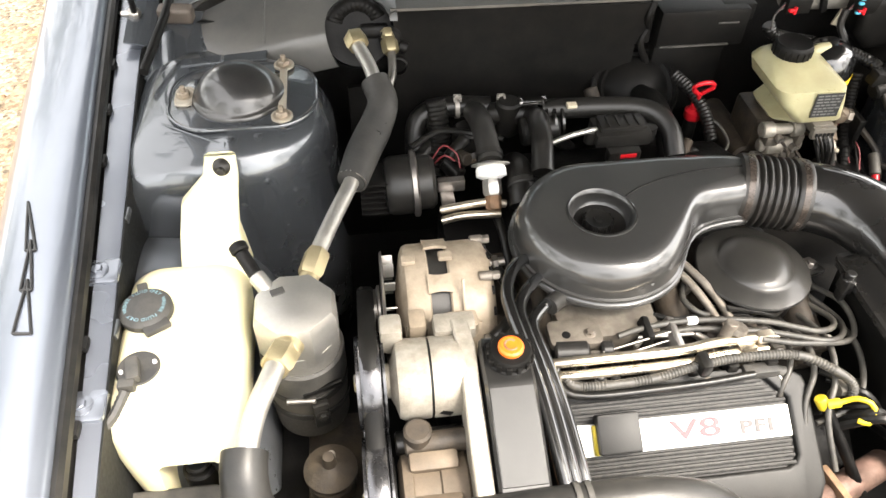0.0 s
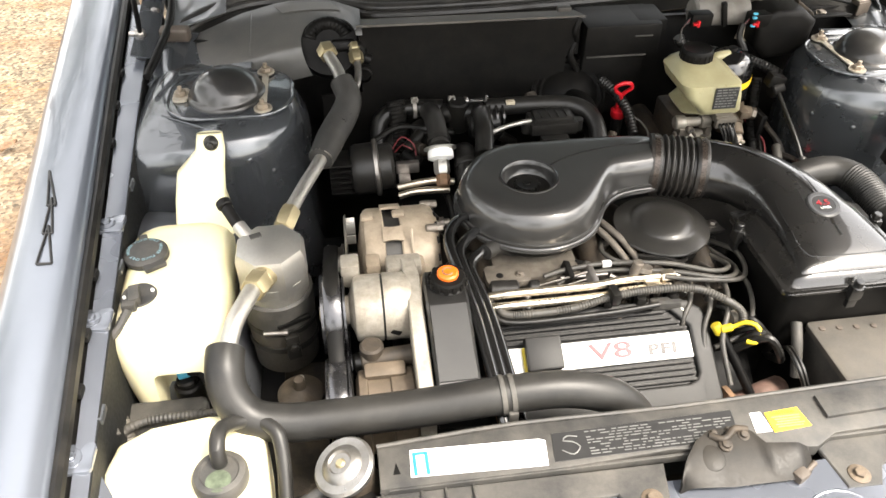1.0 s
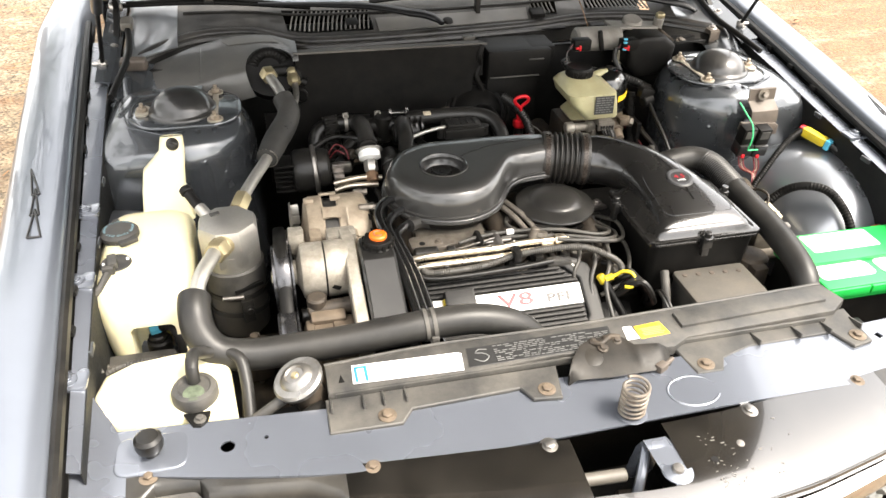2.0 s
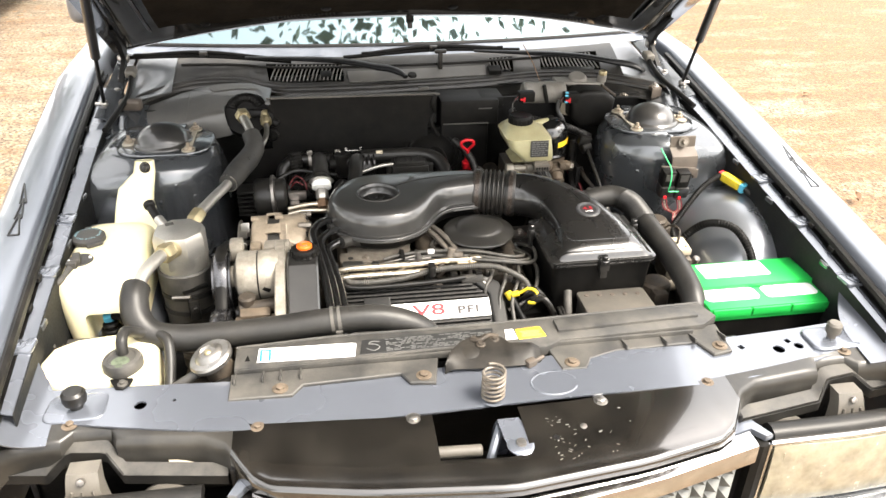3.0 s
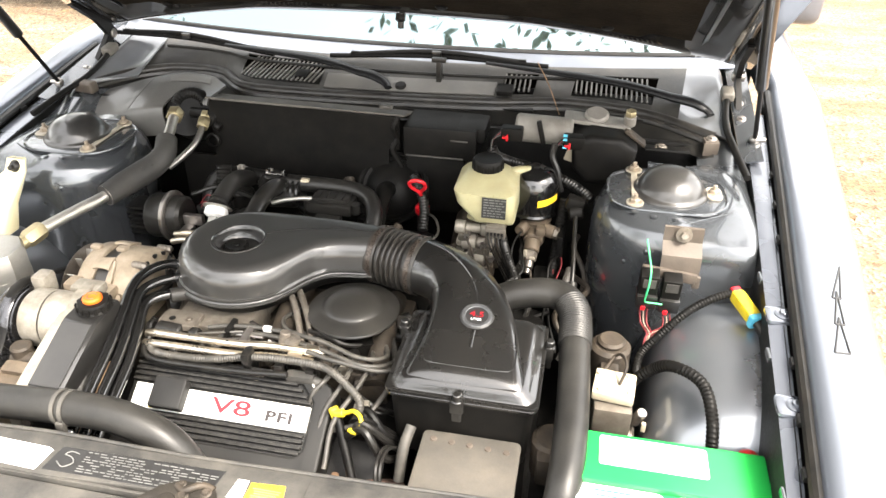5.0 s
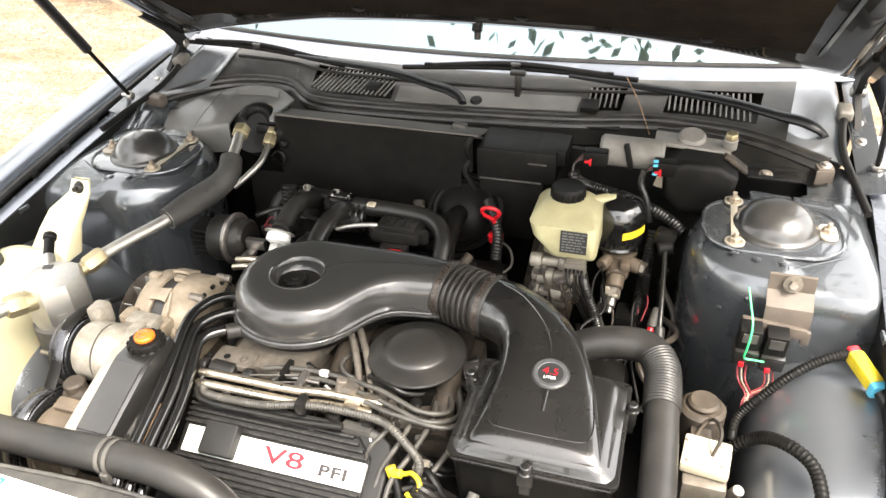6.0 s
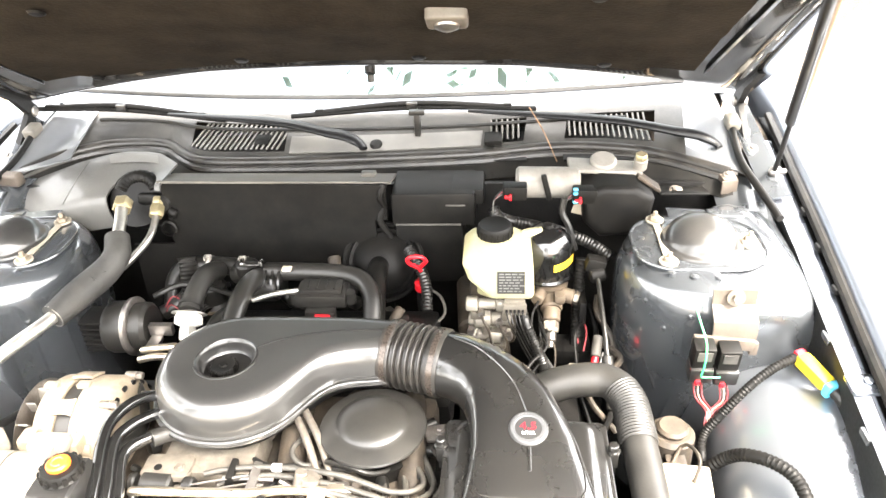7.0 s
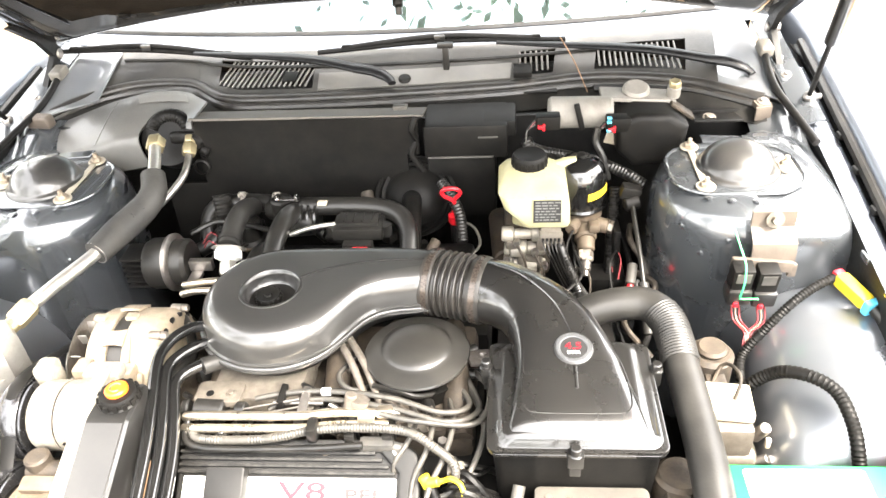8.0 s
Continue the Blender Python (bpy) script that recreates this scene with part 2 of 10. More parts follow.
def ground_material():
    """Light tan asphalt with stones, darker damp patches and rusty needle litter."""
    m = bpy.data.materials.new("tan_gravelly_drive")
    m.use_nodes = True
    n, l = m.node_tree.nodes, m.node_tree.links
    b = n["Principled BSDF"]
    co = n.new("ShaderNodeTexCoord")
    big = n.new("ShaderNodeTexNoise")
    big.inputs["Scale"].default_value, big.inputs["Detail"].default_value = 0.8, 6
    st = n.new("ShaderNodeTexVoronoi")
    st.inputs["Scale"].default_value = 78
    fine = n.new("ShaderNodeTexNoise")
    fine.inputs["Scale"].default_value, fine.inputs["Detail"].default_value = 55, 6
    mid = n.new("ShaderNodeTexNoise")
    mid.inputs["Scale"].default_value, mid.inputs["Detail"].default_value = 7, 8
    mid.inputs["Roughness"].default_value = 0.7
    for t in (big, st, fine, mid):
        l.new(co.outputs["Object"], t.inputs["Vector"])
    ramp = n.new("ShaderNodeValToRGB")
    e = ramp.color_ramp.elements
    e[0].position, e[0].color = 0.32, (0.140, 0.108, 0.070, 1)
    e[1].position, e[1].color = 0.66, (0.285, 0.222, 0.146, 1)
    l.new(mid.outputs["Fac"], ramp.inputs[0])
    bm_ = n.new("ShaderNodeMix")
    bm_.data_type, bm_.blend_type = "RGBA", "MULTIPLY"
    bm_.inputs[0].default_value = 0.55
    rb = n.new("ShaderNodeValToRGB")
    rb.color_ramp.elements[0].position, rb.color_ramp.elements[0].color = 0.35, (0.62, 0.60, 0.52, 1)
    rb.color_ramp.elements[1].position, rb.color_ramp.elements[1].color = 0.6, (1, 1, 1, 1)
    l.new(big.outputs["Fac"], rb.inputs[0])
    l.new(ramp.outputs[0], bm_.inputs[6])
    l.new(rb.outputs[0], bm_.inputs[7])
    sp = n.new("ShaderNodeMix")
    sp.data_type, sp.blend_type = "RGBA", "OVERLAY"
    sp.inputs[0].default_value = 0.85
    l.new(bm_.outputs[2], sp.inputs[6])
    grey = n.new("ShaderNodeRGBToBW")
    l.new(st.outputs["Color"], grey.inputs[0])
    l.new(grey.outputs[0], sp.inputs[7])
    hs = n.new("ShaderNodeHueSaturation")
    hs.inputs["Saturation"].default_value = 0.90
    l.new(sp.outputs[2], hs.inputs["Color"])
    # decayed needles: streaky brown patches, thickest towards the trees at +x
    stretch = n.new("ShaderNodeMapping")
    stretch.inputs["Scale"].default_value, stretch.inputs["Rotation"].default_value = (0.8, 2.6, 1), (0, 0, 0.35)
    l.new(co.outputs["Object"], stretch.inputs["Vector"])
    patch = n.new("ShaderNodeTexNoise")
    patch.inputs["Scale"].default_value, patch.inputs["Detail"].default_value, patch.inputs["Roughness"].default_value = 1.3, 9, 0.72
    l.new(stretch.outputs[0], patch.inputs["Vector"])
    axes = n.new("ShaderNodeSeparateXYZ")
    l.new(co.outputs["Object"], axes.inputs[0])
    lean = n.new("ShaderNodeMapRange")
    lean.inputs["From Min"].default_value, lean.inputs["From Max"].default_value = 0.6, 4.5
    lean.inputs["To Min"].default_value, lean.inputs["To Max"].default_value = -0.02, 0.17
    l.new(axes.outputs[0], lean.inputs["Value"])
    add = n.new("ShaderNodeMath")
    add.operation = "ADD"
    l.new(patch.outputs["Fac"], add.inputs[0])
    l.new(lean.outputs[0], add.inputs[1])
    amount = n.new("ShaderNodeMapRange")
    amount.inputs["From Min"].default_value, amount.inputs["From Max"].default_value = 0.43, 0.63
    amount.inputs["To Max"].default_value = 0.88
    l.new(add.outputs[0], amount.inputs["Value"])
    carpet = n.new("ShaderNodeMix")
    carpet.data_type = "RGBA"
    tone = n.new("ShaderNodeValToRGB")
    tone.color_ramp.elements[0].position, tone.color_ramp.elements[0].color = 0.35, (0.075, 0.045, 0.024, 1)
    tone.color_ramp.elements[1].position, tone.color_ramp.elements[1].color = 0.65, (0.20, 0.105, 0.048, 1)
    l.new(fine.outputs["Fac"], tone.inputs[0])
    l.new(amount.outputs[0], carpet.inputs[0])
    l.new(hs.outputs[0], carpet.inputs[6])
    l.new(tone.outputs[0], carpet.inputs[7])
    l.new(carpet.outputs[2], b.inputs["Base Color"])
    b.inputs["Roughness"].default_value = 0.92
    bp = n.new("ShaderNodeBump")
    bp.inputs["Strength"].default_value, bp.inputs["Distance"].default_value = 0.9, 0.008
    l.new(st.outputs["Distance"], bp.inputs["Height"])
    l.new(bp.outputs[0], b.inputs["Normal"])
    return m


def windscreen_glass():
    m = bpy.data.materials.new("coated_windscreen_glass")
    m.use_nodes = True
    b = m.node_tree.nodes["Principled BSDF"]
    b.inputs["Base Color"].default_value = (0.235, 0.315, 0.335, 1)
    b.inputs["Roughness"].default_value = 0.025
    b.inputs["IOR"].default_value = 1.52
    b.inputs["Metallic"].default_value = 0.85
    b.inputs["Transmission Weight"].default_value = 0.8
    return m


M_GROUND, M_GLASS = ground_material(), windscreen_glass()


# ---------------------------------------------------------------- mesh tools
V = Vector
UP = V((0, 0, 1))


def basis(axis, hint=None):
    """Two directions square to axis."""
    w = V(axis).normalized()
    h = V(hint) if hint else (V((0, 0, 1)) if abs(w.z) < 0.9 else V((1, 0, 0)))
    u = h.cross(w).normalized()
    return u, w.cross(u), w


def box(c, s, bev=0.003, rot=(0, 0, 0), seg=2, taper=None):
    """A bevelled box: centre, size, turn in degrees; taper scales the top in x and y."""
    bm = bmesh.new()
    bmesh.ops.create_cube(bm, size=1.0)
    for v in bm.verts:
        k = taper if (taper and v.co.z > 0) else (1, 1)
        v.co = V((v.co.x * s[0] * k[0], v.co.y * s[1] * k[1], v.co.z * s[2]))
    if bev:
        bmesh.ops.bevel(bm, geom=bm.edges[:], offset=min(bev, min(s) * 0.45), segments=seg, affect="EDGES", profile=0.6)
    bmesh.ops.transform(bm, matrix=pose(*c, *rot), verts=bm.verts[:])
    return bm


def lathe(profile, origin, axis=(0, 0, 1), n=32, hint=None, ring=False):
    """A turned shape: profile rows of (radius, height along the axis). ring: an open band, not filled at its ends."""
    u, v, w = basis(axis, hint)
    o = V(origin)
    bm = bmesh.new()
    rings = []
    for r, h in profile:
        if r < 1e-6:
            rings.append([bm.verts.new(o + w * h)])
        else:
            rings.append([bm.verts.new(o + w * h + u * (r * math.cos(2 * math.pi * i / n)) + v * (r * math.sin(2 * math.pi * i / n))) for i in range(n)])
    for a, b in zip(rings, rings[1:]):
        for i in range(n):
            j = (i + 1) % n
            if len(a) == 1 and len(b) == 1:
                continue
            if len(a) == 1:
                bm.faces.new((a[0], b[j], b[i]))
            elif len(b) == 1:
                bm.faces.new((a[i], a[j], b[0]))
            else:
                bm.faces.new((a[i], a[j], b[j], b[i]))
    if ring:
        a, b = rings[-1], rings[0]
        for i in range(n):
            bm.faces.new((a[i], a[(i + 1) % n], b[(i + 1) % n], b[i]))
    for end, flip in ((rings[0], True), (rings[-1], False)):
        if len(end) > 1 and not ring:
            bm.faces.new(end[::-1] if flip else end)
    bmesh.ops.recalc_face_normals(bm, faces=bm.faces[:])
    return bm


def rod(p0, p1, r, bev=None, n=24, r1=None):
    """A round bar from p0 to p1 with eased ends."""
    p0, p1 = V(p0), V(p1)
    d = (p1 - p0).length
    r1 = r if r1 is None else r1
    b = min(r, r1) * 0.18 if bev is None else bev
    b = min(b, d * 0.4)
    return lathe([(0, 0), (r - b, 0), (r, b), (r1, d - b), (r1 - b, d), (0, d)], p0, p1 - p0, n)


def hexnut(p0, p1, r):
    p0, p1 = V(p0), V(p1)
    d = (p1 - p0).length
    return lathe([(0, 0), (r * 0.86, 0), (r, d * 0.15), (r, d * 0.85), (r * 0.86, d), (0, d)], p0, p1 - p0, 6)


def spline(pts, step=0.01):
    """A smooth curve through the points, evenly enough spaced."""
    P = [V(p) for p in pts]
    if len(P) == 2:
        k = max(2, int((P[1] - P[0]).length / step))
        return [P[0].lerp(P[1], i / k) for i in range(k + 1)]
    P = [P[0] * 2 - P[1]] + P + [P[-1] * 2 - P[-2]]
    out = []
    for i in range(1, len(P) - 2):
        a, b, c, d = P[i - 1:i + 3]
        k = max(2, int((c - b).length / step))
        for j in range(k):
            t = j / k
            out.append(0.5 * ((2 * b) + (c - a) * t + (2 * a - 5 * b + 4 * c - d) * t * t + (3 * b - a - 3 * c + d) * t ** 3))
    out.append(P[-2])
    return out


def sweep(pts, r, n=12, step=0.008, ribs=0.0, pitch=0.004, flat=1.0, ends=True, radii=None):
    """A hose or wire along a smooth curve. ribs: depth of corrugations, pitch apart; radii: radius along the way."""
    if ribs:
        step = pitch / 2
    C = spline(pts, step)
    bm = bmesh.new()
    w0 = (C[1] - C[0]).normalized()
    u, v, _ = basis(w0)
    rings = []
    for i, p in enumerate(C):
        w = (C[min(i + 1, len(C) - 1)] - C[max(i - 1, 0)]).normalized()
        u = (u - w * u.dot(w)).normalized()
        v = w.cross(u)
        rr = r + (ribs * (i % 2) if ribs else 0)
        if radii:
            f = i / (len(C) - 1) * (len(radii) - 1)
            k = min(int(f), len(radii) - 2)
            rr *= radii[k] * (1 - f + k) + radii[k + 1] * (f - k)
        rings.append([bm.verts.new(p + (u * math.cos(2 * math.pi * j / n) + v * flat * math.sin(2 * math.pi * j / n)) * rr) for j in range(n)])
    for a, b in zip(rings, rings[1:]):
        for j in range(n):
            k = (j + 1) % n
            bm.faces.new((a[j], a[k], b[k], b[j]))
    if ends:
        bm.faces.new(rings[0][::-1])
        bm.faces.new(rings[-1])
    return bm


def prism(outline, z0, z1, bev=0.004, seg=3, m=None):
    """An outline in x and y raised from z0 to z1 with eased edges; m: a pose to lay it with."""
    bm = bmesh.new()
    lo = [bm.verts.new((x, y, z0)) for x, y in outline]
    hi = [bm.verts.new((x, y, z1)) for x, y in outline]
    k = len(outline)
    bm.faces.new(lo[::-1])
    top = bm.faces.new(hi)
    for i in range(k):
        bm.faces.new((lo[i], lo[(i + 1) % k], hi[(i + 1) % k], hi[i]))
    bmesh.ops.recalc_face_normals(bm, faces=bm.faces[:])
    if bev:
        bmesh.ops.bevel(bm, geom=list(top.edges), offset=bev, segments=seg, affect="EDGES", profile=0.55)
    if m:
        bmesh.ops.transform(bm, matrix=m, verts=bm.verts[:])
    return bm


def rrect(w, d, r, k=5, cx=0.0, cy=0.0):
    """The outline of a rounded rectangle."""
    pts = []
    for sx, sy, a0 in ((1, 1, 0), (-1, 1, 90), (-1, -1, 180), (1, -1, 270)):
        for i in range(k + 1):
            a = radians(a0 + 90 * i / k)
            pts.append((cx + sx * (w / 2 - r) + r * math.cos(a), cy + sy * (d / 2 - r) + r * math.sin(a)))
    return pts


def sheet(f, us, vs, thick=0.0, skip=None):
    """A surface f(u, v) over the grid of us and vs, given thickness; skip(u, v) leaves a hole."""
    bm = bmesh.new()
    g = [[bm.verts.new(f(u, v)) for v in vs] for u in us]
    for i in range(len(us) - 1):
        for j in range(len(vs) - 1):
            if skip and skip((us[i] + us[i + 1]) / 2, (vs[j] + vs[j + 1]) / 2):
                continue
            bm.faces.new((g[i][j], g[i + 1][j], g[i + 1][j + 1], g[i][j + 1]))
    loose = [v for v in bm.verts if not v.link_faces]
    if loose:
        bmesh.ops.delete(bm, geom=loose, context="VERTS")
    if thick:
        bm.normal_update()
        bmesh.ops.solidify(bm, geom=bm.faces[:], thickness=thick)
    bmesh.ops.recalc_face_normals(bm, faces=bm.faces[:])
    return bm


def lin(a, b, k):
    return [a + (b - a) * i / k for i in range(k + 1)]


def lerp(x, xs, ys):
    return float(np.interp(x, xs, ys))


def loft(sections, caps=True):
    """Skins rings of equally many points."""
    bm = bmesh.new()
    R = [[bm.verts.new(p) for p in s] for s in sections]
    k = len(R[0])
    for a, b in zip(R, R[1:]):
        for i in range(k):
            bm.faces.new((a[i], a[(i + 1) % k], b[(i + 1) % k], b[i]))
    if caps:
        bm.faces.new(R[0][::-1])
        bm.faces.new(R[-1])
    bmesh.ops.recalc_face_normals(bm, faces=bm.faces[:])
    return bm


def joined(*bms):
    out = bms[0]
    for b in bms[1:]:
        me = bpy.data.meshes.new("tmp")
        b.to_mesh(me)
        b.free()
        out.from_mesh(me)
        bpy.data.meshes.remove(me)
    return out


# ---------------------------------------------------------------- things and parts
def thing(name, at, label, category, group="", kind=""):
    """The Empty of a thing at its base; its parts are made in world places."""
    ob = new(name)
    ob.location = at
    ob.empty_display_size = 0.02
    return tagged(ob, label, category, group, kind)


def part(name, bm, material, parent=None, label="", smooth=38):
    me = bpy.data.meshes.new(name)
    bm.to_mesh(me)
    bm.free()
    me.materials.append(material)
    if smooth:
        me.polygons.foreach_set("use_smooth", [True] * len(me.polygons))
        me.set_sharp_from_angle(angle=radians(smooth))
    ob = new(name, me)
    if parent:
        ob.parent = parent
        if parent.type == "EMPTY":
            ob.matrix_parent_inverse = Matrix.Translation(parent.location).inverted()
    return tagged(ob, label)


def solo(name, bm, material, label, category, group="", kind="", smooth=38):
    """A thing of one mesh."""
    return tagged(part(name, bm, material, None, "", smooth), label, category, group, kind)


def lettering(text, size, m, depth=0.0006, spacing=1.0, thin=0.0):
    """Letters in the built-in font as a mesh, laid by the pose m (x along the line, z outwards)."""
    cu = bpy.data.curves.new("letters", "FONT")
    cu.body, cu.size, cu.extrude, cu.align_x, cu.align_y = text, size, depth, "CENTER", "CENTER"
    cu.space_character, cu.resolution_u, cu.offset = spacing, 3, -thin
    ob = bpy.data.objects.new("letters", cu)
    me = bpy.data.meshes.new_from_object(ob)
    bm = bmesh.new()
    bm.from_mesh(me)
    bpy.data.objects.remove(ob)
    bpy.data.curves.remove(cu)
    bpy.data.meshes.remove(me)
    bmesh.ops.transform(bm, matrix=m, verts=bm.verts[:])
    return bm


def lay(origin, xdir, zdir):
    """A pose with its x along xdir and its z along zdir."""
    z = V(zdir).normalized()
    x = V(xdir)
    x = (x - z * x.dot(z)).normalized()
    y = z.cross(x)
    return Matrix(((x.x, y.x, z.x, origin[0]), (x.y, y.y, z.y, origin[1]), (x.z, y.z, z.z, origin[2]), (0, 0, 0, 1)))


def bolt(at, axis=(0, 0, 1), r=0.007, washer=0.012, h=0.006):
    """A hexagon-headed bolt with its washer."""
    a, w = V(at), V(axis).normalized()
    return joined(lathe([(0, 0), (washer, 0), (washer, 0.0012), (washer * 0.8, 0.002), (0, 0.002)], a, w, 18), hexnut(a + w * 0.0015, a + w * h, r))


M_CAPPRINT = mat("faded_cap_print", (0.16, 0.27, 0.30), 0.5)
M_LEAF = mat("summer_leaves", (0.045, 0.075, 0.022), 0.55, var=0.4, scale=2)
M_BARK = mat("grey_brown_bark", (0.10, 0.08, 0.06), 0.9, var=0.4, scale=6, bump=0.6, bscale=40)
M_BELLOWS = mat("dusty_black_bellows_rubber", (0.012, 0.0115, 0.011), 0.38, 0, 0.15, 0.3, 24, 0.04, 400, (0.10, 0.085, 0.068), 0.22, 26, spec=0.4)
M_DUCT = mat("glossy_black_duct_plastic", (0.0090, 0.0088, 0.0086), 0.26, 0, 1.0, 0.2, 8, 0.0, 12, (0.07, 0.063, 0.052), 0.07, 9, rvar=0.03, spec=0.4, coat_rough=0.04)
M_ENGBLK = mat("dusty_engine_black", (0.0092, 0.0090, 0.0087), 0.34, 0, 0, 0.3, 18, 0.0, 60, (0.10, 0.088, 0.070), 0.10, 22, rvar=0.06, spec=0.36)
M_CLIP = mat("pale_spring_clip", (0.36, 0.34, 0.31), 0.4, 0.4, 0, 0.15, 60, 0.05, 300, (0.2, 0.17, 0.13), 0.4, 50)
M_PANELGREY = mat("faded_grey_panel", (0.034, 0.034, 0.0345), 0.46, 0, 0, 0.12, 8, 0.02, 300, (0.10, 0.095, 0.085), 0.12, 8, spec=0.3)
M_SLEEVE = mat("grey_black_foam_sleeve", (0.026, 0.0258, 0.025), 0.55, 0, 0, 0.25, 25, 0.12, 300, (0.12, 0.11, 0.095), 0.18, 20, spec=0.3)
M_VALVE = mat("faded_grey_cover_plastic", (0.0130, 0.0128, 0.0124), 0.48, 0, 0, 0.2, 9, 0.04, 400, (0.10, 0.092, 0.08), 0.08, 10, spec=0.28)
M_RIB = mat("chipped_black_ribs", (0.008, 0.0078, 0.0075), 0.48, 0, 0, 0.3, 20, 0.08, 260, (0.30, 0.285, 0.26), 0.10, 150, spec=0.22)
M_SLAT = mat("pale_dusty_cowl_plastic", (0.115, 0.112, 0.106), 0.5, 0, 0, 0.15, 12, 0.04, 300, (0.20, 0.185, 0.16), 0.35, 14)
M_WIPER = mat("semi_gloss_black_wiper", (0.006, 0.0062, 0.0068), 0.38, 0, 0, 0.2, 20, 0, 40, rvar=0.04, spec=0.28)
M_EXHAUST = mat("rusty_pink_exhaust", (0.17, 0.105, 0.085), 0.6, 0.4, 0, 0.4, 40, 0.15, 250, (0.08, 0.055, 0.04), 0.5, 30)
M_DISC = mat("dusty_faded_black_plastic", (0.017, 0.0167, 0.016), 0.32, 0, 0.35, 0.2, 14, 0.01, 500, (0.10, 0.09, 0.072), 0.22, 6, spec=0.35, coat_rough=0.15)
M_STATOR = mat("grey_black_laminations", (0.05, 0.048, 0.045), 0.4, 0.5, 0, 0.2, 30, 0.1, 500)
M_LATCH = mat("greasy_brown_black_plate", (0.0105, 0.0094, 0.0080), 0.45, 0.1, 0, 0.25, 30, 0.06, 300, (0.07, 0.060, 0.047), 0.25, 22, spec=0.25)
M_WRAP = mat("dusty_dark_wrap", (0.030, 0.027, 0.023), 0.5, 0, 0, 0.25, 20, 0.05, 300, (0.10, 0.088, 0.07), 0.35, 14)
M_CORNER = mat("silvery_scuttle_paint", (0.17, 0.18, 0.195), 0.32, 0.5, 0.8, 0.15, 9, 0, 20, (0.20, 0.185, 0.16), 0.25, 12, rvar=0.04, coat_rough=0.10)
M_HOUSING = mat("dusty_charcoal_housing", (0.060, 0.059, 0.057), 0.36, 0, 0.3, 0.2, 6, 0.02, 300, (0.17, 0.158, 0.137), 0.35, 5)
M_DULLSTEEL = mat("dull_brown_steel", (0.20, 0.18, 0.155), 0.5, 0.7, 0, 0.25, 60, 0.1, 300, (0.12, 0.085, 0.055), 0.5, 40)
M_PULLEY = mat("dark_polished_pulley", (0.10, 0.10, 0.105), 0.24, 0.9, 0, 0.2, 20, 0.03, 300)


def cut(ob, *cutters):
    """Takes the cutters' shapes out of a part's mesh for good."""
    for bm in cutters:
        me = bpy.data.meshes.new("cutter")
        bm.to_mesh(me)
        bm.free()
        tool = new("cutter", me)
        mod = ob.modifiers.new("cut", "BOOLEAN")
        mod.object, mod.operation, mod.solver = tool, "DIFFERENCE", "EXACT"
        done = bpy.data.meshes.new_from_object(ob.evaluated_get(bpy.context.evaluated_depsgraph_get()))
        ob.modifiers.clear()
        name = ob.data.name
        ob.data = done
        bpy.data.objects.remove(tool)
        bpy.data.meshes.remove(me)
    ob.data.set_sharp_from_angle(angle=radians(38))
    return ob

